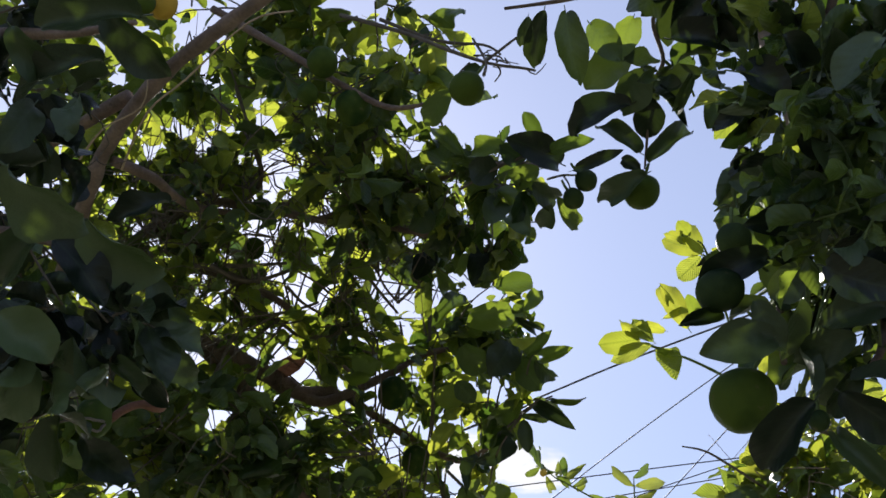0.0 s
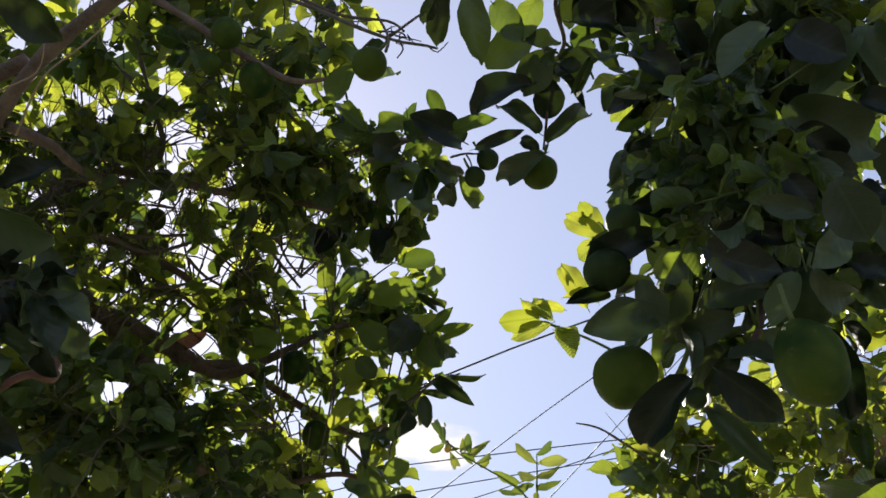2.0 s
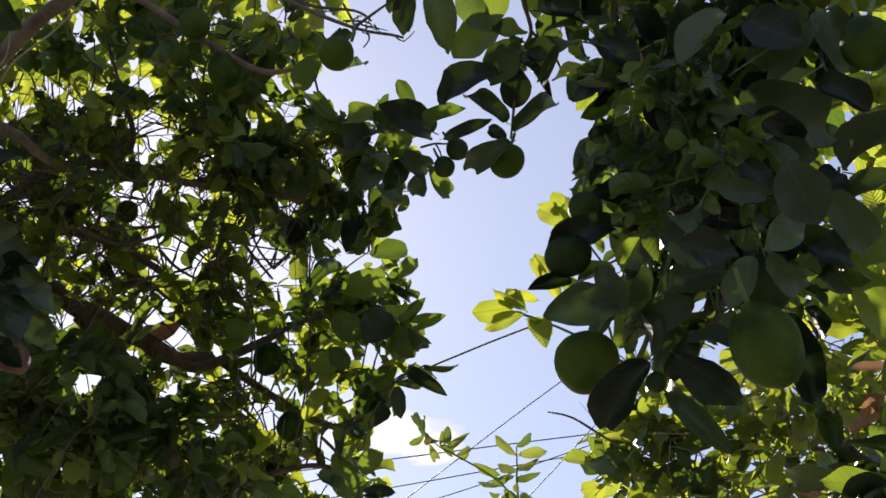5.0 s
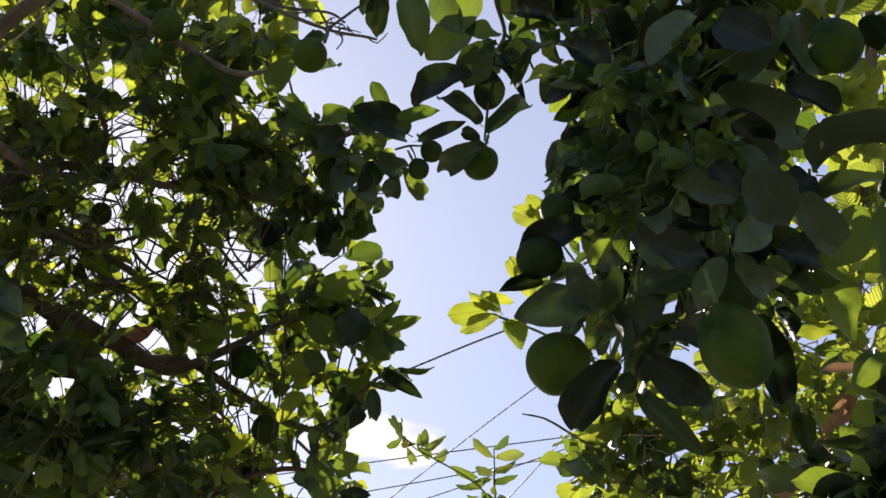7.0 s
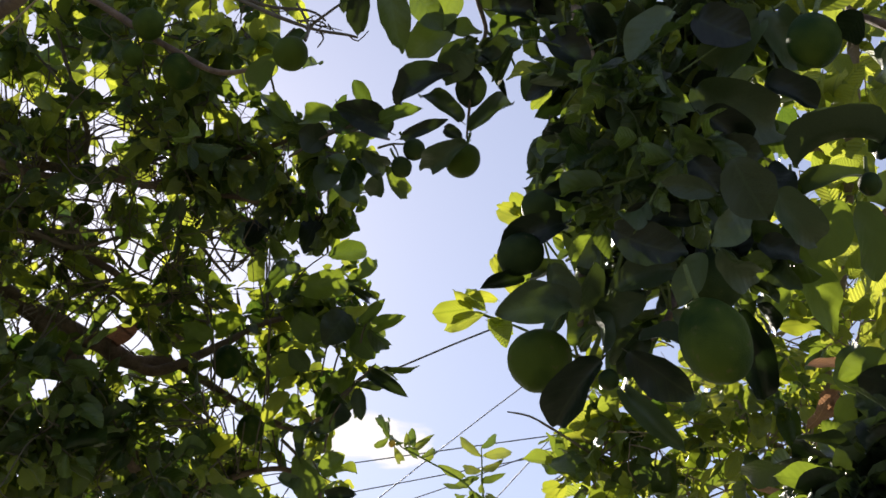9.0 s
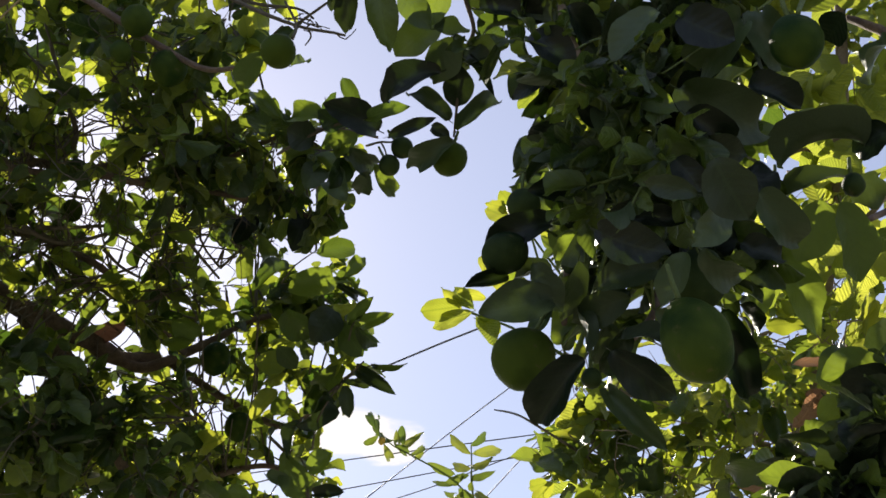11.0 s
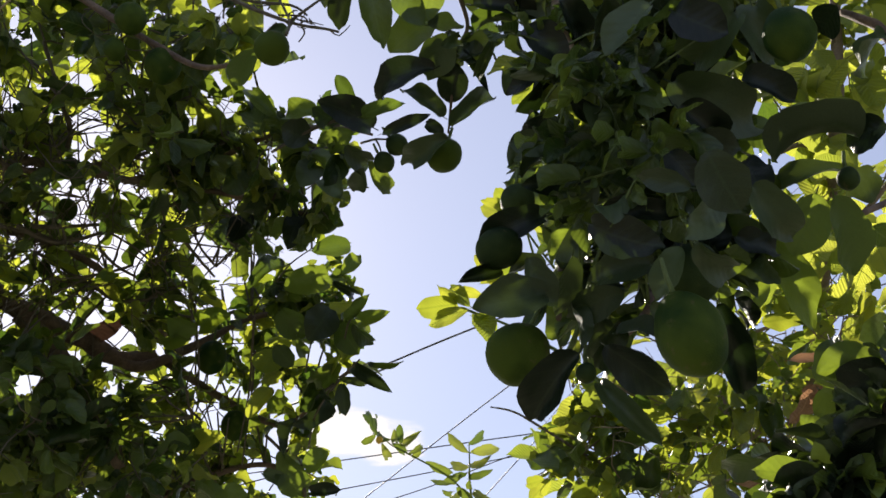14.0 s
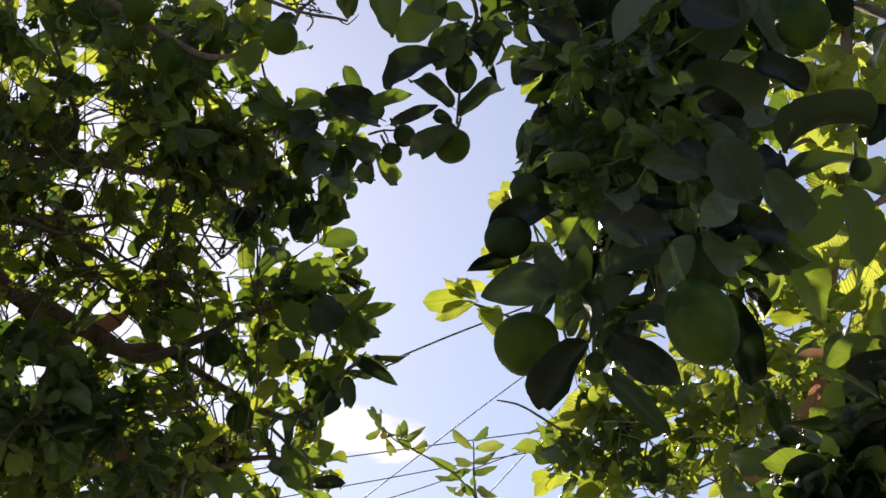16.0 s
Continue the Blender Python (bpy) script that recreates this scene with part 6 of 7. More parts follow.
fruit((0.605, 1.470, 2.736), 0.0293, "pomelo", hang=(-0.1, 0, 1), nipple=0.04, long=1.15, label="big green citrus fruit high in the tree", stem=0.06)
fruit((0.701, 1.886, 2.837), 0.0150, "pomelo", nipple=0.05, label="small pale green fruitlet", stem=0.03)
fruit((0.778, 1.802, 2.785), 0.0157, "pomelo", nipple=0.05, label="small dark green fruitlet", material=SHADED_RIND, stem=0.03)

# ---- sunlit guava bush behind ----
guava = Plant("guava_bush", (1.2, 3.6, 0.0), "sunlit guava bush with ribbed yellow-green leaves", "bush", RIBBED_LEAF, ("ribbed", "ribbed", "flat", "oval"), PALE_BARK, 37)
guava.limb([(1.2, 3.6, -0.1), (1.22, 3.58, 1.0), (1.2, 3.5, 1.8), (1.135, 3.633, 2.939), (1.087, 3.447, 3.126)], 0.045, 0.022, "trunk", PALE_BARK, "smooth pale guava stem")
guava.limb([(1.135, 3.633, 2.939), (1.225, 3.407, 3.279), (1.267, 3.148, 3.577), (1.277, 2.895, 3.865), (1.275, 2.776, 4.041), (1.257, 2.624, 4.268)], 0.024, 0.013, material=PALE_BARK, label="upright pale stem in the sun")
guava.limb([(1.087, 3.447, 3.126), (0.941, 3.273, 3.110), (0.740, 3.193, 3.133), (0.624, 3.168, 3.167)], 0.01, 0.004, material=PALE_BARK)
guava.limb([(1.135, 3.633, 2.939), (0.825, 3.387, 2.938), (0.597, 3.187, 2.959), (0.435, 2.926, 2.931), (0.372, 2.843, 2.927), (0.319, 2.790, 2.913)], 0.005, 0.0016, material=TWIG, label="thin dark bare twig with a broken end")
guava.limb([(0.624, 3.168, 3.167), (0.522, 3.127, 3.226), (0.388, 3.042, 3.258), (0.273, 3.000, 3.282)], 0.005, 0.003, material=GREEN_STEM)
guava.limb([(1.238, 3.242, 3.436), (1.115, 3.223, 3.370), (1.024, 3.239, 3.344), (0.979, 3.251, 3.324)], 0.007, 0.003, material=PALE_BARK)
guava.limb([(1.270, 2.995, 3.751), (1.187, 2.953, 3.775), (1.126, 2.965, 3.755)], 0.01, 0.004, material=PALE_BARK)
guava.limb([(1.267, 3.148, 3.577), (1.370, 3.048, 3.640), (1.460, 2.981, 3.742)], 0.01, 0.005, material=PALE_BARK)
rim(guava, [((1.095, 2.816, 3.796), (1.136, 2.722, 3.848), 0.0734), ((1.183, 2.809, 3.810), (1.252, 2.715, 3.862), 0.0676), ((1.139, 2.866, 3.724), (1.224, 2.771, 3.778), 0.0881), ((1.272, 2.867, 3.726), (1.168, 2.884, 3.609), 0.0793),
            ((1.079, 2.751, 3.893), (1.022, 2.769, 3.774), 0.0676), ((1.211, 2.752, 3.896), (1.092, 2.690, 3.895), 0.0734), ((1.051, 2.824, 3.783), (1.052, 2.850, 3.655), 0.0646)], 10, "ribbed")
rim(guava, [((1.142, 3.013, 3.504), (1.106, 3.052, 3.356), 0.0881), ((1.216, 3.039, 3.469), (1.270, 2.957, 3.503), 0.0881), ((1.040, 3.061, 3.429), (1.084, 3.068, 3.331), 0.0734), ((1.246, 3.113, 3.360), (1.300, 3.022, 3.407), 0.0881),
            ((1.100, 3.160, 3.284), (1.230, 3.126, 3.250), 0.0499), ((1.158, 3.112, 3.358), (1.214, 3.053, 3.358), 0.0734), ((1.300, 2.818, 3.800), (1.353, 2.732, 3.840), 0.0881), ((1.333, 2.999, 3.532), (1.401, 2.998, 3.445), 0.0881)], -10, "ribbed")
# the yellow-green shoots out in the sky
guava.loose = 0.12
rim(guava, [((0.249, 2.988, 3.292), (0.15, 2.997, 3.281), 0.0548), ((0.288, 2.998, 3.262), (0.351, 3.029, 3.244), 0.0444), ((0.361, 2.901, 3.52), (0.306, 2.804, 3.477), 0.0289),
    ((0.373, 2.862, 3.51), (0.346, 2.845, 3.544), 0.0342), ((0.501, 2.856, 3.472), (0.455, 2.873, 3.551), 0.0394), ((0.486, 2.888, 3.45), (0.455, 2.887, 3.49), 0.0355),
    ((0.472, 2.895, 3.393), (0.468, 2.959, 3.481), 0.0237), ((0.421, 2.968, 3.34), (0.387, 2.972, 3.369), 0.0237), ((0.308, 2.963, 3.336), (0.359, 2.995, 3.384), 0.0184),
    ((0.327, 2.978, 3.397), (0.3, 2.888, 3.382), 0.021), ((0.552, 3.08, 3.18), (0.528, 2.993, 3.196), 0.0237)], 0, 'ribbed', YOUNG_LEAF)
rim(guava, [((0.276, 2.963, 3.261), (0.184, 3.031, 3.252), 0.0389)], 20, 'ribbed', RIBBED_LEAF)
rim(guava, [((0.303, 3.023, 3.283), (0.33, 2.964, 3.168), 0.0546), ((0.282, 2.968, 3.274), (0.235, 3.012, 3.359), 0.0392), ((0.746, 2.943, 3.107), (0.772, 2.917, 3.145), 0.0508)], 0, 'ribbed', RIBBED_LEAF)
rim(guava, [((0.311, 2.979, 3.31), (0.238, 2.966, 3.322), 0.0261)], 0, 'oval', YOUNG_LEAF)
rim(guava, [((0.25, 3.019, 3.32), (0.201, 2.947, 3.323), 0.0316)], 0, 'wavy', YOUNG_LEAF)
rim(guava, [((0.409, 2.886, 3.48), (0.315, 2.922, 3.544), 0.0477), ((0.405, 2.908, 3.485), (0.362, 2.938, 3.601), 0.0481), ((0.513, 2.887, 3.5), (0.481, 2.911, 3.604), 0.0374),
    ((0.368, 2.981, 3.318), (0.307, 3.007, 3.464), 0.053), ((0.4, 3.018, 3.357), (0.375, 3.001, 3.429), 0.0374), ((0.579, 2.972, 3.459), (0.571, 2.855, 3.466), 0.0321),
    ((0.492, 2.974, 3.499), (0.43, 2.9, 3.5), 0.0404), ((0.552, 3.087, 3.255), (0.555, 3.008, 3.273), 0.0267)], 0, 'ribbed', YOUNG_LEAF)
rim(guava, [((0.4, 2.887, 3.466), (0.347, 2.94, 3.436), 0.05)], 0, 'ribbed', RIBBED_LEAF)
guava.twig([(0.532, 3.045, 3.393), (0.462, 2.982, 3.453), (0.411, 2.93, 3.504)], 0.004, 0.002, GREEN_STEM)
guava.loose = 0.5
# leaves of the low, sunny side
rim(guava, [((0.52, 3.094, 3.143), (0.603, 3.202, 3.14), 0.0642), ((0.631, 3.148, 3.033), (0.708, 3.18, 3.089), 0.0669), ((0.793, 3.18, 2.999), (0.752, 3.152, 2.921), 0.0321),
    ((0.821, 3.11, 2.962), (0.882, 3.091, 2.974), 0.0368), ((0.53, 3.224, 2.865), (0.592, 3.284, 2.94), 0.0588), ((1.039, 3.037, 3.054), (0.988, 2.953, 3.065), 0.0552),
    ((0.949, 3.085, 3.017), (0.978, 2.982, 3.006), 0.0631), ((1.093, 3.014, 3.146), (1.055, 3.006, 3.096), 0.0455), ((0.912, 3.107, 3.116), (0.862, 3.013, 3.114), 0.0481),
    ((0.655, 3.155, 3.14), (0.585, 3.054, 3.127), 0.0401)], 0, 'oval', YOUNG_LEAF)
rim(guava, [((0.611, 3.122, 3.101), (0.501, 3.212, 3.069), 0.0776), ((0.849, 3.094, 3.063), (0.891, 3.114, 3.119), 0.0455)], 0, 'ribbed', RIBBED_LEAF)
rim(guava, [((0.576, 3.115, 3.054), (0.661, 3.166, 3.054), 0.0503), ((0.531, 3.191, 2.973), (0.584, 3.112, 2.904), 0.0526), ((0.779, 3.148, 3.052), (0.723, 3.097, 3.101), 0.0695),
    ((0.909, 3.076, 2.959), (0.952, 3.087, 2.997), 0.0526), ((0.83, 3.176, 2.89), (0.885, 3.062, 2.865), 0.0578)], 0, 'oval', LEMON_LEAF)
rim(guava, [((0.581, 3.119, 2.995), (0.474, 3.181, 3.029), 0.0316)], 15, 'oval', YOUNG_LEAF)
rim(guava, [((0.598, 3.157, 3.019), (0.64, 3.094, 2.948), 0.0552), ((0.677, 3.11, 2.918), (0.579, 3.12, 2.893), 0.0724), ((0.728, 3.078, 2.939), (0.71, 3.144, 2.843), 0.0569),
    ((0.664, 3.103, 2.846), (0.758, 3.178, 2.862), 0.0594)], 0, 'wavy', MIDTONE_LEAF)
rim(guava, [((0.544, 3.129, 2.97), (0.469, 3.204, 3.012), 0.05), ((0.512, 3.107, 2.887), (0.446, 3.183, 2.969), 0.0698), ((0.744, 3.144, 3.013), (0.639, 3.081, 2.934), 0.05),
    ((0.86, 3.081, 2.926), (0.773, 3.063, 2.878), 0.062), ((0.508, 3.122, 2.882), (0.483, 3.201, 2.856), 0.0517), ((1.001, 3.008, 3.027), (0.989, 2.969, 2.897), 0.0491),
    ((0.925, 3.008, 3.143), (0.993, 2.952, 3.134), 0.0447)], 0, 'oval', MIDTONE_LEAF)
rim(guava, [((0.787, 3.136, 3.115), (0.796, 3.097, 2.983), 0.0615)], 0, 'wavy', YOUNG_LEAF)
rim(guava, [((0.99, 2.808, 3.038), (1.067, 2.756, 3.012), 0.0294)], -40, 'flat', DRY_LEAF, "withered pinkish-brown ribbed leaf")
rim(guava, [((0.991, 2.878, 2.92), (1.014, 2.782, 2.955), 0.0612)], 0, 'ribbed', DRY_LEAF, "withered pinkish-brown ribbed leaf")
rim(guava, [((1.035, 2.837, 2.949), (1.048, 2.79, 2.965), 0.0416)], 0, 'curled', DRY_LEAF, "withered pinkish-brown ribbed leaf")
rim(guava, [((0.85, 2.872, 2.772), (0.898, 2.814, 2.714), 0.0283)], -25, 'ribbed', DRY_LEAF, "withered pinkish-brown ribbed leaf")
rim(guava, [((1.016, 2.898, 2.937), (0.986, 2.885, 2.973), 0.0424)], 0, 'ribbed', YOUNG_LEAF)
rim(guava, [((0.711, 3.147, 3.135), (0.64, 3.046, 3.131), 0.0455)], 0, 'oval', RIBBED_LEAF)
# leaves that catch the sun on their faces
rim(guava, [((1.098, 2.614, 3.737), (1.107, 2.708, 3.721), 0.0898), ((1.121, 2.638, 3.679), (1.143, 2.739, 3.708), 0.0626), ((1.186, 2.793, 3.27), (1.143, 2.772, 3.204), 0.0672),
    ((1.107, 2.811, 3.288), (1.077, 2.788, 3.23), 0.0569), ((1.093, 2.843, 3.165), (1.096, 2.92, 3.154), 0.0646), ((1.186, 2.739, 3.464), (1.189, 2.809, 3.454), 0.0642),
    ((1.145, 2.756, 3.45), (1.156, 2.838, 3.461), 0.0588), ((1.262, 2.625, 3.624), (1.283, 2.726, 3.639), 0.068), ((1.139, 3.055, 2.89), (1.118, 3.052, 2.855), 0.0526),
    ((1.091, 3.087, 2.869), (1.069, 3.067, 2.833), 0.0394)], 58, 'ribbed', RIBBED_LEAF)
rim(guava, [((1.134, 2.597, 3.722), (1.15, 2.706, 3.735), 0.0816)], 62, 'ribbed', RIBBED_LEAF)
rim(guava, [((1.091, 2.658, 3.71), (1.09, 2.713, 3.685), 0.0626), ((1.005, 2.621, 3.803), (0.997, 2.645, 3.769), 0.0544)], 55, 'ribbed', RIBBED_LEAF)
rim(guava, [((1.169, 2.615, 3.691), (1.18, 2.725, 3.685), 0.1006), ((1.243, 2.572, 3.729), (1.239, 2.633, 3.7), 0.0816)], 60, 'ribbed', RIBBED_LEAF)
rim(guava, [((1.15, 2.808, 3.383), (1.069, 2.775, 3.308), 0.0736)], 50, 'ribbed', RIBBED_LEAF)
rim(guava, [((0.615, 3.018, 2.961), (0.607, 3.096, 2.938), 0.0685), ((0.534, 3.08, 2.972), (0.507, 3.015, 2.905), 0.0559), ((0.967, 2.943, 3.042), (0.936, 2.91, 2.979), 0.0559),
    ((0.785, 2.975, 3.049), (0.766, 2.977, 2.991), 0.0559)], 58, 'wavy', MIDTONE_LEAF)
rim(guava, [((0.905, 2.961, 3.048), (0.874, 2.925, 2.978), 0.0609), ((0.861, 2.986, 3.016), (0.833, 2.952, 2.954), 0.0584), ((0.597, 2.984, 3.053), (0.585, 3.042, 3.031), 0.0609),
    ((0.926, 2.983, 2.995), (0.893, 2.943, 2.919), 0.0508)], 60, 'wavy', LEMON_LEAF)
rim(guava, [((0.679, 2.968, 3.039), (0.675, 3.048, 3.025), 0.0559), ((0.647, 3.07, 2.95), (0.624, 3.012, 2.89), 0.0508), ((0.774, 3.029, 2.844), (0.775, 3.121, 2.851), 0.0457)], 58, 'wavy', LEMON_LEAF)
rim(guava, [((0.825, 2.974, 3.049), (0.801, 2.949, 2.998), 0.0457)], 58, 'wavy', YOUNG_LEAF)
rim(guava, [((1.106, 2.661, 2.984), (1.09, 2.683, 2.953), 0.0589)], 56, 'ribbed', RIBBED_LEAF)
# leaves round the upright stem
rim(guava, [((1.01, 2.705, 3.879), (0.975, 2.721, 3.816), 0.0422), ((0.901, 2.667, 3.886), (0.897, 2.709, 3.999), 0.0337), ((1.07, 2.726, 3.86), (1.089, 2.703, 3.732), 0.0787),
    ((1.1, 2.651, 3.76), (1.189, 2.718, 3.776), 0.0581), ((1.144, 2.707, 3.777), (1.073, 2.682, 3.669), 0.0553), ((1.217, 2.724, 3.766), (1.12, 2.767, 3.701), 0.0731),
    ((1.097, 2.758, 3.709), (1.196, 2.868, 3.695), 0.0759), ((1.091, 2.802, 3.324), (1.063, 2.932, 3.277), 0.0684), ((1.24, 2.836, 3.34), (1.201, 2.861, 3.269), 0.0562),
    ((1.255, 2.817, 3.35), (1.273, 2.832, 3.283), 0.0535), ((1.196, 2.86, 3.249), (1.13, 2.858, 3.186), 0.0421), ((0.982, 2.912, 3.316), (1.024, 2.998, 3.277), 0.0508)], 0, 'ribbed', RIBBED_LEAF)
rim(guava, [((1.061, 2.841, 3.353), (1.18, 2.888, 3.421), 0.0455), ((0.929, 2.794, 3.683), (0.948, 2.77, 3.548), 0.0462), ((0.959, 2.782, 3.572), (0.923, 2.859, 3.672), 0.0408),
    ((1.202, 2.784, 3.56), (1.112, 2.721, 3.545), 0.0544), ((1.219, 2.731, 3.52), (1.222, 2.76, 3.63), 0.0544), ((1.167, 2.848, 3.486), (1.178, 2.753, 3.484), 0.0598),
    ((1.247, 2.661, 3.766), (1.27, 2.649, 3.627), 0.0691), ((1.15, 2.666, 3.847), (1.188, 2.686, 3.789), 0.0618), ((1.23, 2.598, 3.917), (1.241, 2.567, 3.81), 0.0618)], 0, 'ribbed', RIBBED_LEAF)
rim(guava, [((1.222, 2.862, 3.254), (1.18, 2.836, 3.134), 0.0368), ((1.073, 2.862, 3.513), (1.093, 2.791, 3.487), 0.0408), ((1.261, 2.541, 3.879), (1.314, 2.628, 3.869), 0.0618),
    ((1.005, 2.989, 3.243), (1.083, 2.928, 3.223), 0.0535), ((1.121, 2.884, 3.198), (1.095, 2.952, 3.174), 0.0578)], 0, 'ribbed', YOUNG_LEAF)
guava.twig([(0.522, 3.127, 3.226), (0.458, 2.971, 3.366), (0.412, 2.867, 3.466), (0.389, 2.835, 3.477)], 0.004, 0.002, GREEN_STEM)
guava.twig([(1.238, 3.242, 3.436), (1.215, 3.117, 3.262), (1.069, 2.671, 2.971)], 0.003, 0.002)
guava.twig([(1.135, 3.633, 2.939), (1.103, 3.310, 2.972), (0.973, 2.751, 2.848)], 0.004, 0.002)
guava.twig([(0.825, 3.387, 2.938), (0.863, 3.228, 2.906), (0.820, 2.810, 2.756)], 0.003, 0.002)
for centre in ((0.581, 3.206, 3.109), (0.632, 3.192, 3.132), (0.676, 3.271, 3.106), (0.779, 3.255, 3.132), (0.893, 3.294, 3.168), (1.011, 3.332, 3.205), (1.102, 3.350, 3.181), (1.194, 3.384, 3.132), (0.589, 3.295, 3.068), (0.707, 3.328, 3.021)):
    guava.clump(centre, 0.11, 1, 0.07, 6, YOUNG_LEAF)
    guava.clump(centre, 0.11, 1, 0.066, 6, LEMON_LEAF)
    guava.clump(centre, 0.11, 1, 0.06, 6, MIDTONE_LEAF)
for centre in ((0.850, 3.368, 3.056), (0.981, 3.399, 3.103), (1.103, 3.426, 3.068), (1.225, 3.452, 3.032), (0.533, 3.249, 2.954), (0.626, 3.321, 2.940), (0.810, 3.387, 2.937), (1.030, 3.445, 2.947), (1.302, 3.397, 3.206), (1.381, 3.391, 3.308)):
    guava.clump(centre, 0.12, 1, 0.08, 6)
    guava.clump(centre, 0.12, 1, 0.07, 6, YOUNG_LEAF)
    guava.clump(centre, 0.12, 1, 0.066, 6, MIDTONE_LEAF)
for centre in ((1.091, 2.908, 4.018), (1.170, 2.880, 3.973), (1.233, 2.932, 3.897), (1.324, 2.882, 3.975), (1.232, 2.883, 4.060), (1.344, 2.998, 3.892), (1.405, 2.955, 3.959), (1.314, 3.076, 3.775), (1.236, 3.110, 3.721), (1.408, 3.086, 3.764)):
    guava.clump(centre, 0.11, 2, 0.095, 5)
for centre in ((1.128, 3.249, 3.511), (1.206, 3.232, 3.539), (1.284, 3.216, 3.566), (1.348, 3.269, 3.489), (1.410, 3.208, 3.581), (1.098, 3.327, 3.394), (1.192, 3.320, 3.408), (1.318, 3.321, 3.411), (1.443, 3.322, 3.413), (1.272, 3.417, 3.355), (1.532, 3.017, 3.870), (1.551, 3.236, 3.545)):
    guava.clump(centre, 0.11, 2, 0.095, 5)
for centre in ((1.372, 2.815, 4.166), (1.482, 2.868, 4.090), (1.246, 2.779, 4.216), (1.086, 2.920, 4.180), (1.538, 3.410, 3.284), (1.457, 3.467, 3.107), (0.942, 3.352, 3.352), (1.032, 3.326, 3.483), (1.021, 3.370, 3.327)):
    guava.clump(centre, 0.12, 2, 0.1, 6)
for centre in ((1.150, 3.012, 3.686), (1.204, 3.063, 3.611), (1.143, 3.112, 3.626)):
    guava.clump(centre, 0.09, 3, 0.1, 5)
rim(guava, [((1.086, 2.786, 3.303), (1.015, 2.799, 3.210), 0.0529), ((1.126, 2.808, 3.271), (1.183, 2.731, 3.315), 0.0529), ((0.955, 2.851, 3.202), (0.969, 2.773, 3.247), 0.0529), ((1.167, 2.882, 3.162), (1.204, 2.804, 3.207), 0.0714)], 12, "ribbed")
for centre in ((1.75, 3.6, 3.2), (1.6, 3.9, 2.7), (1.9, 3.4, 2.9), (1.75, 3.5, 3.7), (1.45, 3.4, 2.1), (1.2, 3.9, 2.2)):
    guava.clump(centre, 0.24, 8, 0.1, 7)
for centre in ((0.532, 3.093, 3.108), (0.614, 3.115, 3.042), (0.684, 3.135, 3.021), (0.552, 3.105, 2.962), (0.776, 3.078, 3.055), (0.763, 3.09, 2.912), (0.841, 3.089, 3.0), (0.907, 3.051, 3.042), (0.972, 3.018, 3.071), (0.943, 3.03, 2.944), (1.021, 2.953, 3.054), (0.644, 3.125, 2.883), (0.922, 3.044, 3.162), (1.096, 2.883, 3.136), (1.076, 2.907, 3.211), (1.002, 2.943, 3.296)):
    guava.clump(centre, 0.06, 2, 0.045, 6, YOUNG_LEAF, thick=0.002)
    guava.clump(centre, 0.06, 1, 0.05, 5, MIDTONE_LEAF, thick=0.002)
guava.thicken(35, 60, 0.06, 0.08, lambda c: 0.62 < c.x < 1.4)
guava.finish(300)

# ---- slender sapling tops farther off ----
sapling = Plant("sapling", (0.35, 6.1, 0.0), "young sapling with paired light green leaves", "tree", SAPLING_LEAF, ("flat", "oval"), GREEN_STEM, 5)
sapling.loose = 0.12
sapling.limb([(0.35, 6.1, -0.1), (0.36, 6.05, 1.6), (0.45, 6.3, 2.9), (0.413, 6.438, 3.961), (0.372, 6.154, 4.008), (0.355, 6.02, 4.075), (0.354, 5.96, 4.141), (0.351, 5.901, 4.225)], 0.012, 0.0025, "trunk", GREEN_STEM, "thin green sapling stem", sides=8)
sapling.limb([(0.372, 6.154, 4.008), (0.252, 5.97, 4.069), (0.046, 5.692, 4.078), (-0.033, 5.608, 4.087), (-0.107, 5.547, 4.141)], 0.006, 0.002, "branch", GREEN_STEM, sides=8)
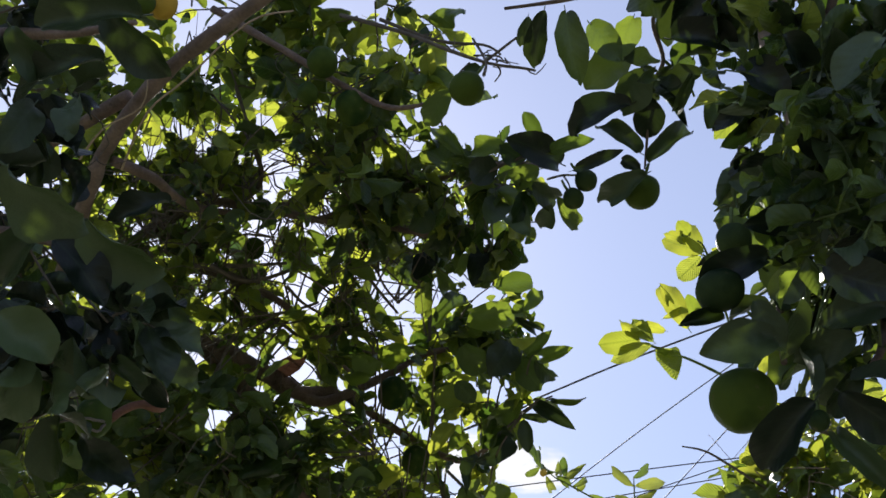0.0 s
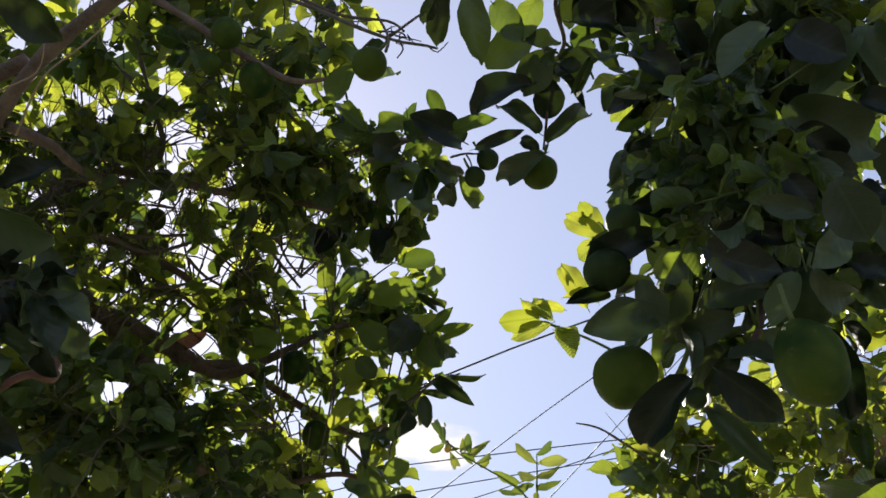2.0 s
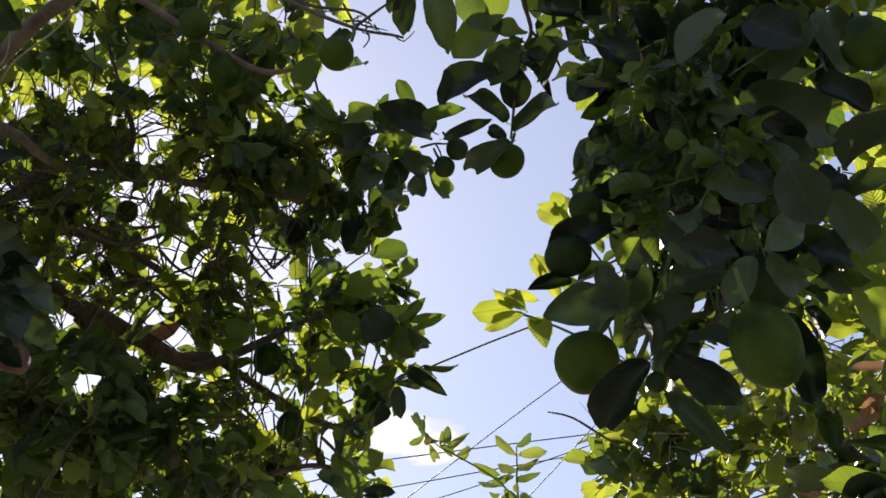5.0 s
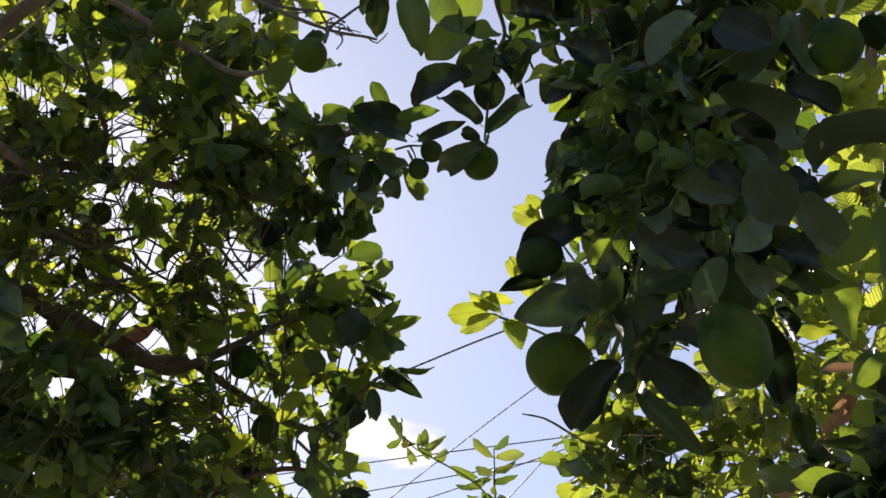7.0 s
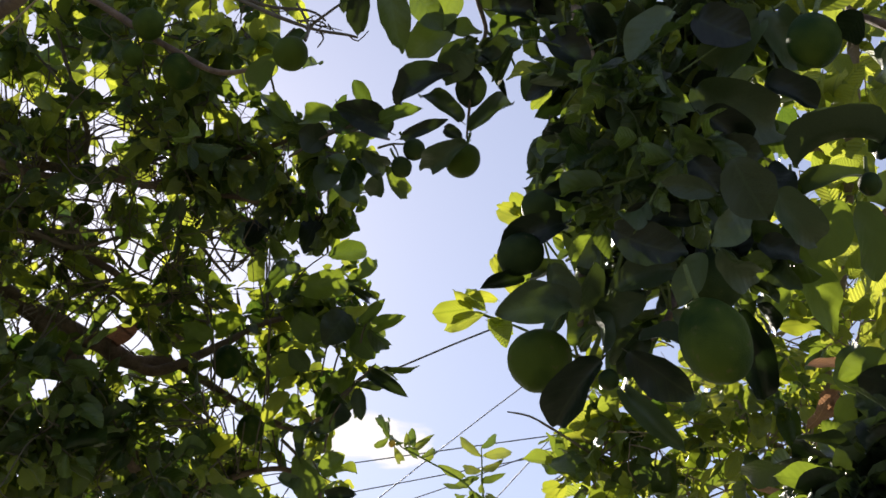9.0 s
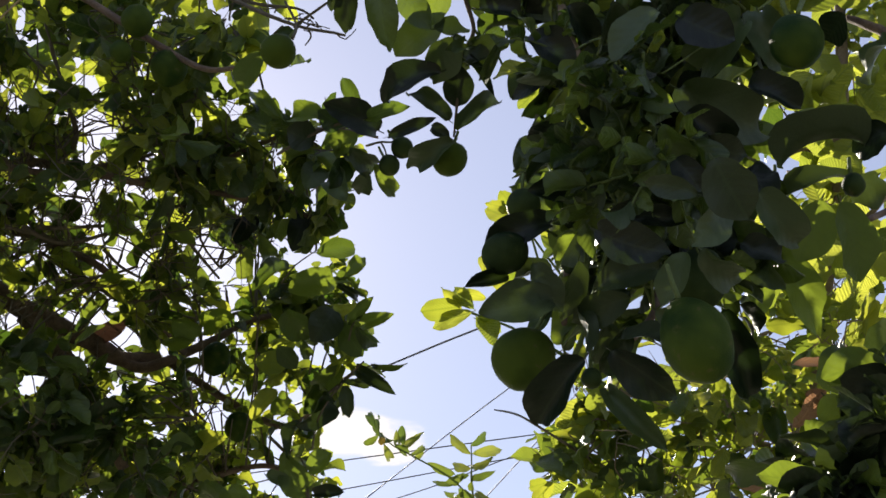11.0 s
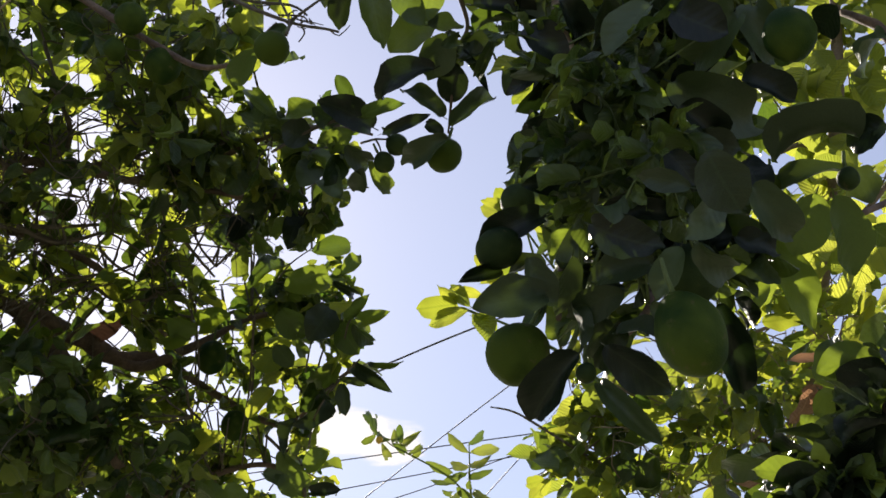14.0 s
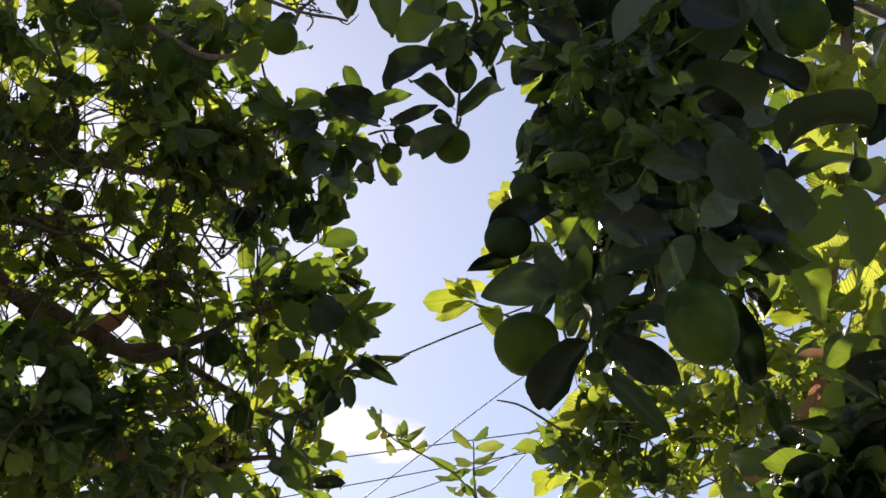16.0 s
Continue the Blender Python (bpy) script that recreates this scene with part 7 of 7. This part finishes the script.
rim(sapling, [((-0.111, 5.511, 4.13), (-0.153, 5.579, 4.238), 0.0377), ((-0.088, 5.512, 4.087), (-0.098, 5.623, 4.239), 0.0403), ((-0.098, 5.547, 4.106), (-0.17, 5.598, 4.088), 0.0327),
    ((-0.07, 5.533, 4.059), (-0.046, 5.696, 4.05), 0.0377), ((-0.026, 5.563, 4.09), (-0.09, 5.71, 4.198), 0.0305), ((0.02, 5.616, 4.091), (0.01, 5.615, 4.19), 0.0355),
    ((0.023, 5.682, 4.12), (0.121, 5.499, 4.105), 0.033), ((-0.009, 5.661, 4.123), (-0.01, 5.521, 4.126), 0.033), ((0.034, 5.725, 4.095), (-0.022, 5.602, 4.09), 0.0384),
    ((0.052, 5.659, 4.057), (0.115, 5.75, 4.145), 0.0282), ((0.072, 5.752, 4.081), (0.116, 5.727, 4.102), 0.0284), ((0.357, 6.008, 4.022), (0.353, 5.939, 4.042), 0.0321)], 0, 'oval', SAPLING_LEAF)
rim(sapling, [((0.35, 5.89, 4.169), (0.243, 5.943, 4.297), 0.0455), ((0.35, 5.861, 4.198), (0.429, 5.961, 4.321), 0.0428), ((0.355, 5.867, 4.158), (0.507, 6.012, 4.247), 0.0535),
    ((0.35, 5.909, 4.101), (0.258, 6.021, 4.167), 0.0481), ((0.358, 6.001, 4.155), (0.457, 5.807, 4.117), 0.0374), ((0.355, 6.014, 4.085), (0.469, 5.859, 4.068), 0.0428),
    ((0.266, 5.958, 4.085), (0.134, 5.81, 4.088), 0.0424), ((0.311, 5.961, 4.074), (0.22, 5.849, 4.001), 0.0424), ((0.265, 5.894, 4.005), (0.158, 6.013, 4.069), 0.0265),
    ((0.339, 5.936, 4.076), (0.272, 6.019, 4.098), 0.0321), ((0.357, 6.039, 3.986), (0.288, 5.924, 4.0), 0.0481), ((0.272, 5.998, 4.006), (0.215, 5.852, 3.953), 0.0318)], 0, 'flat', SAPLING_LEAF)
rim(sapling, [((0.381, 6.044, 4.031), (0.464, 5.903, 3.922), 0.0428), ((0.307, 5.935, 3.992), (0.256, 6.12, 4.024), 0.0374)], 0, 'flat', SAPLING_LEAF)
for centre in ((0.267, 6.144, 3.899), (0.413, 6.245, 3.906), (0.578, 6.327, 3.952), (0.094, 6.252, 3.893)):
    sapling.clump(centre, 0.1, 3, 0.09, 6)
sapling.finish(300)
fruit((-0.082, 5.562, 4.087), 0.0165, "guava_fruit", long=1.1, nipple=0.1, stem=0.02, material=RIPE_RIND, label="tiny brownish fruitlet at a shoot's end", group="")
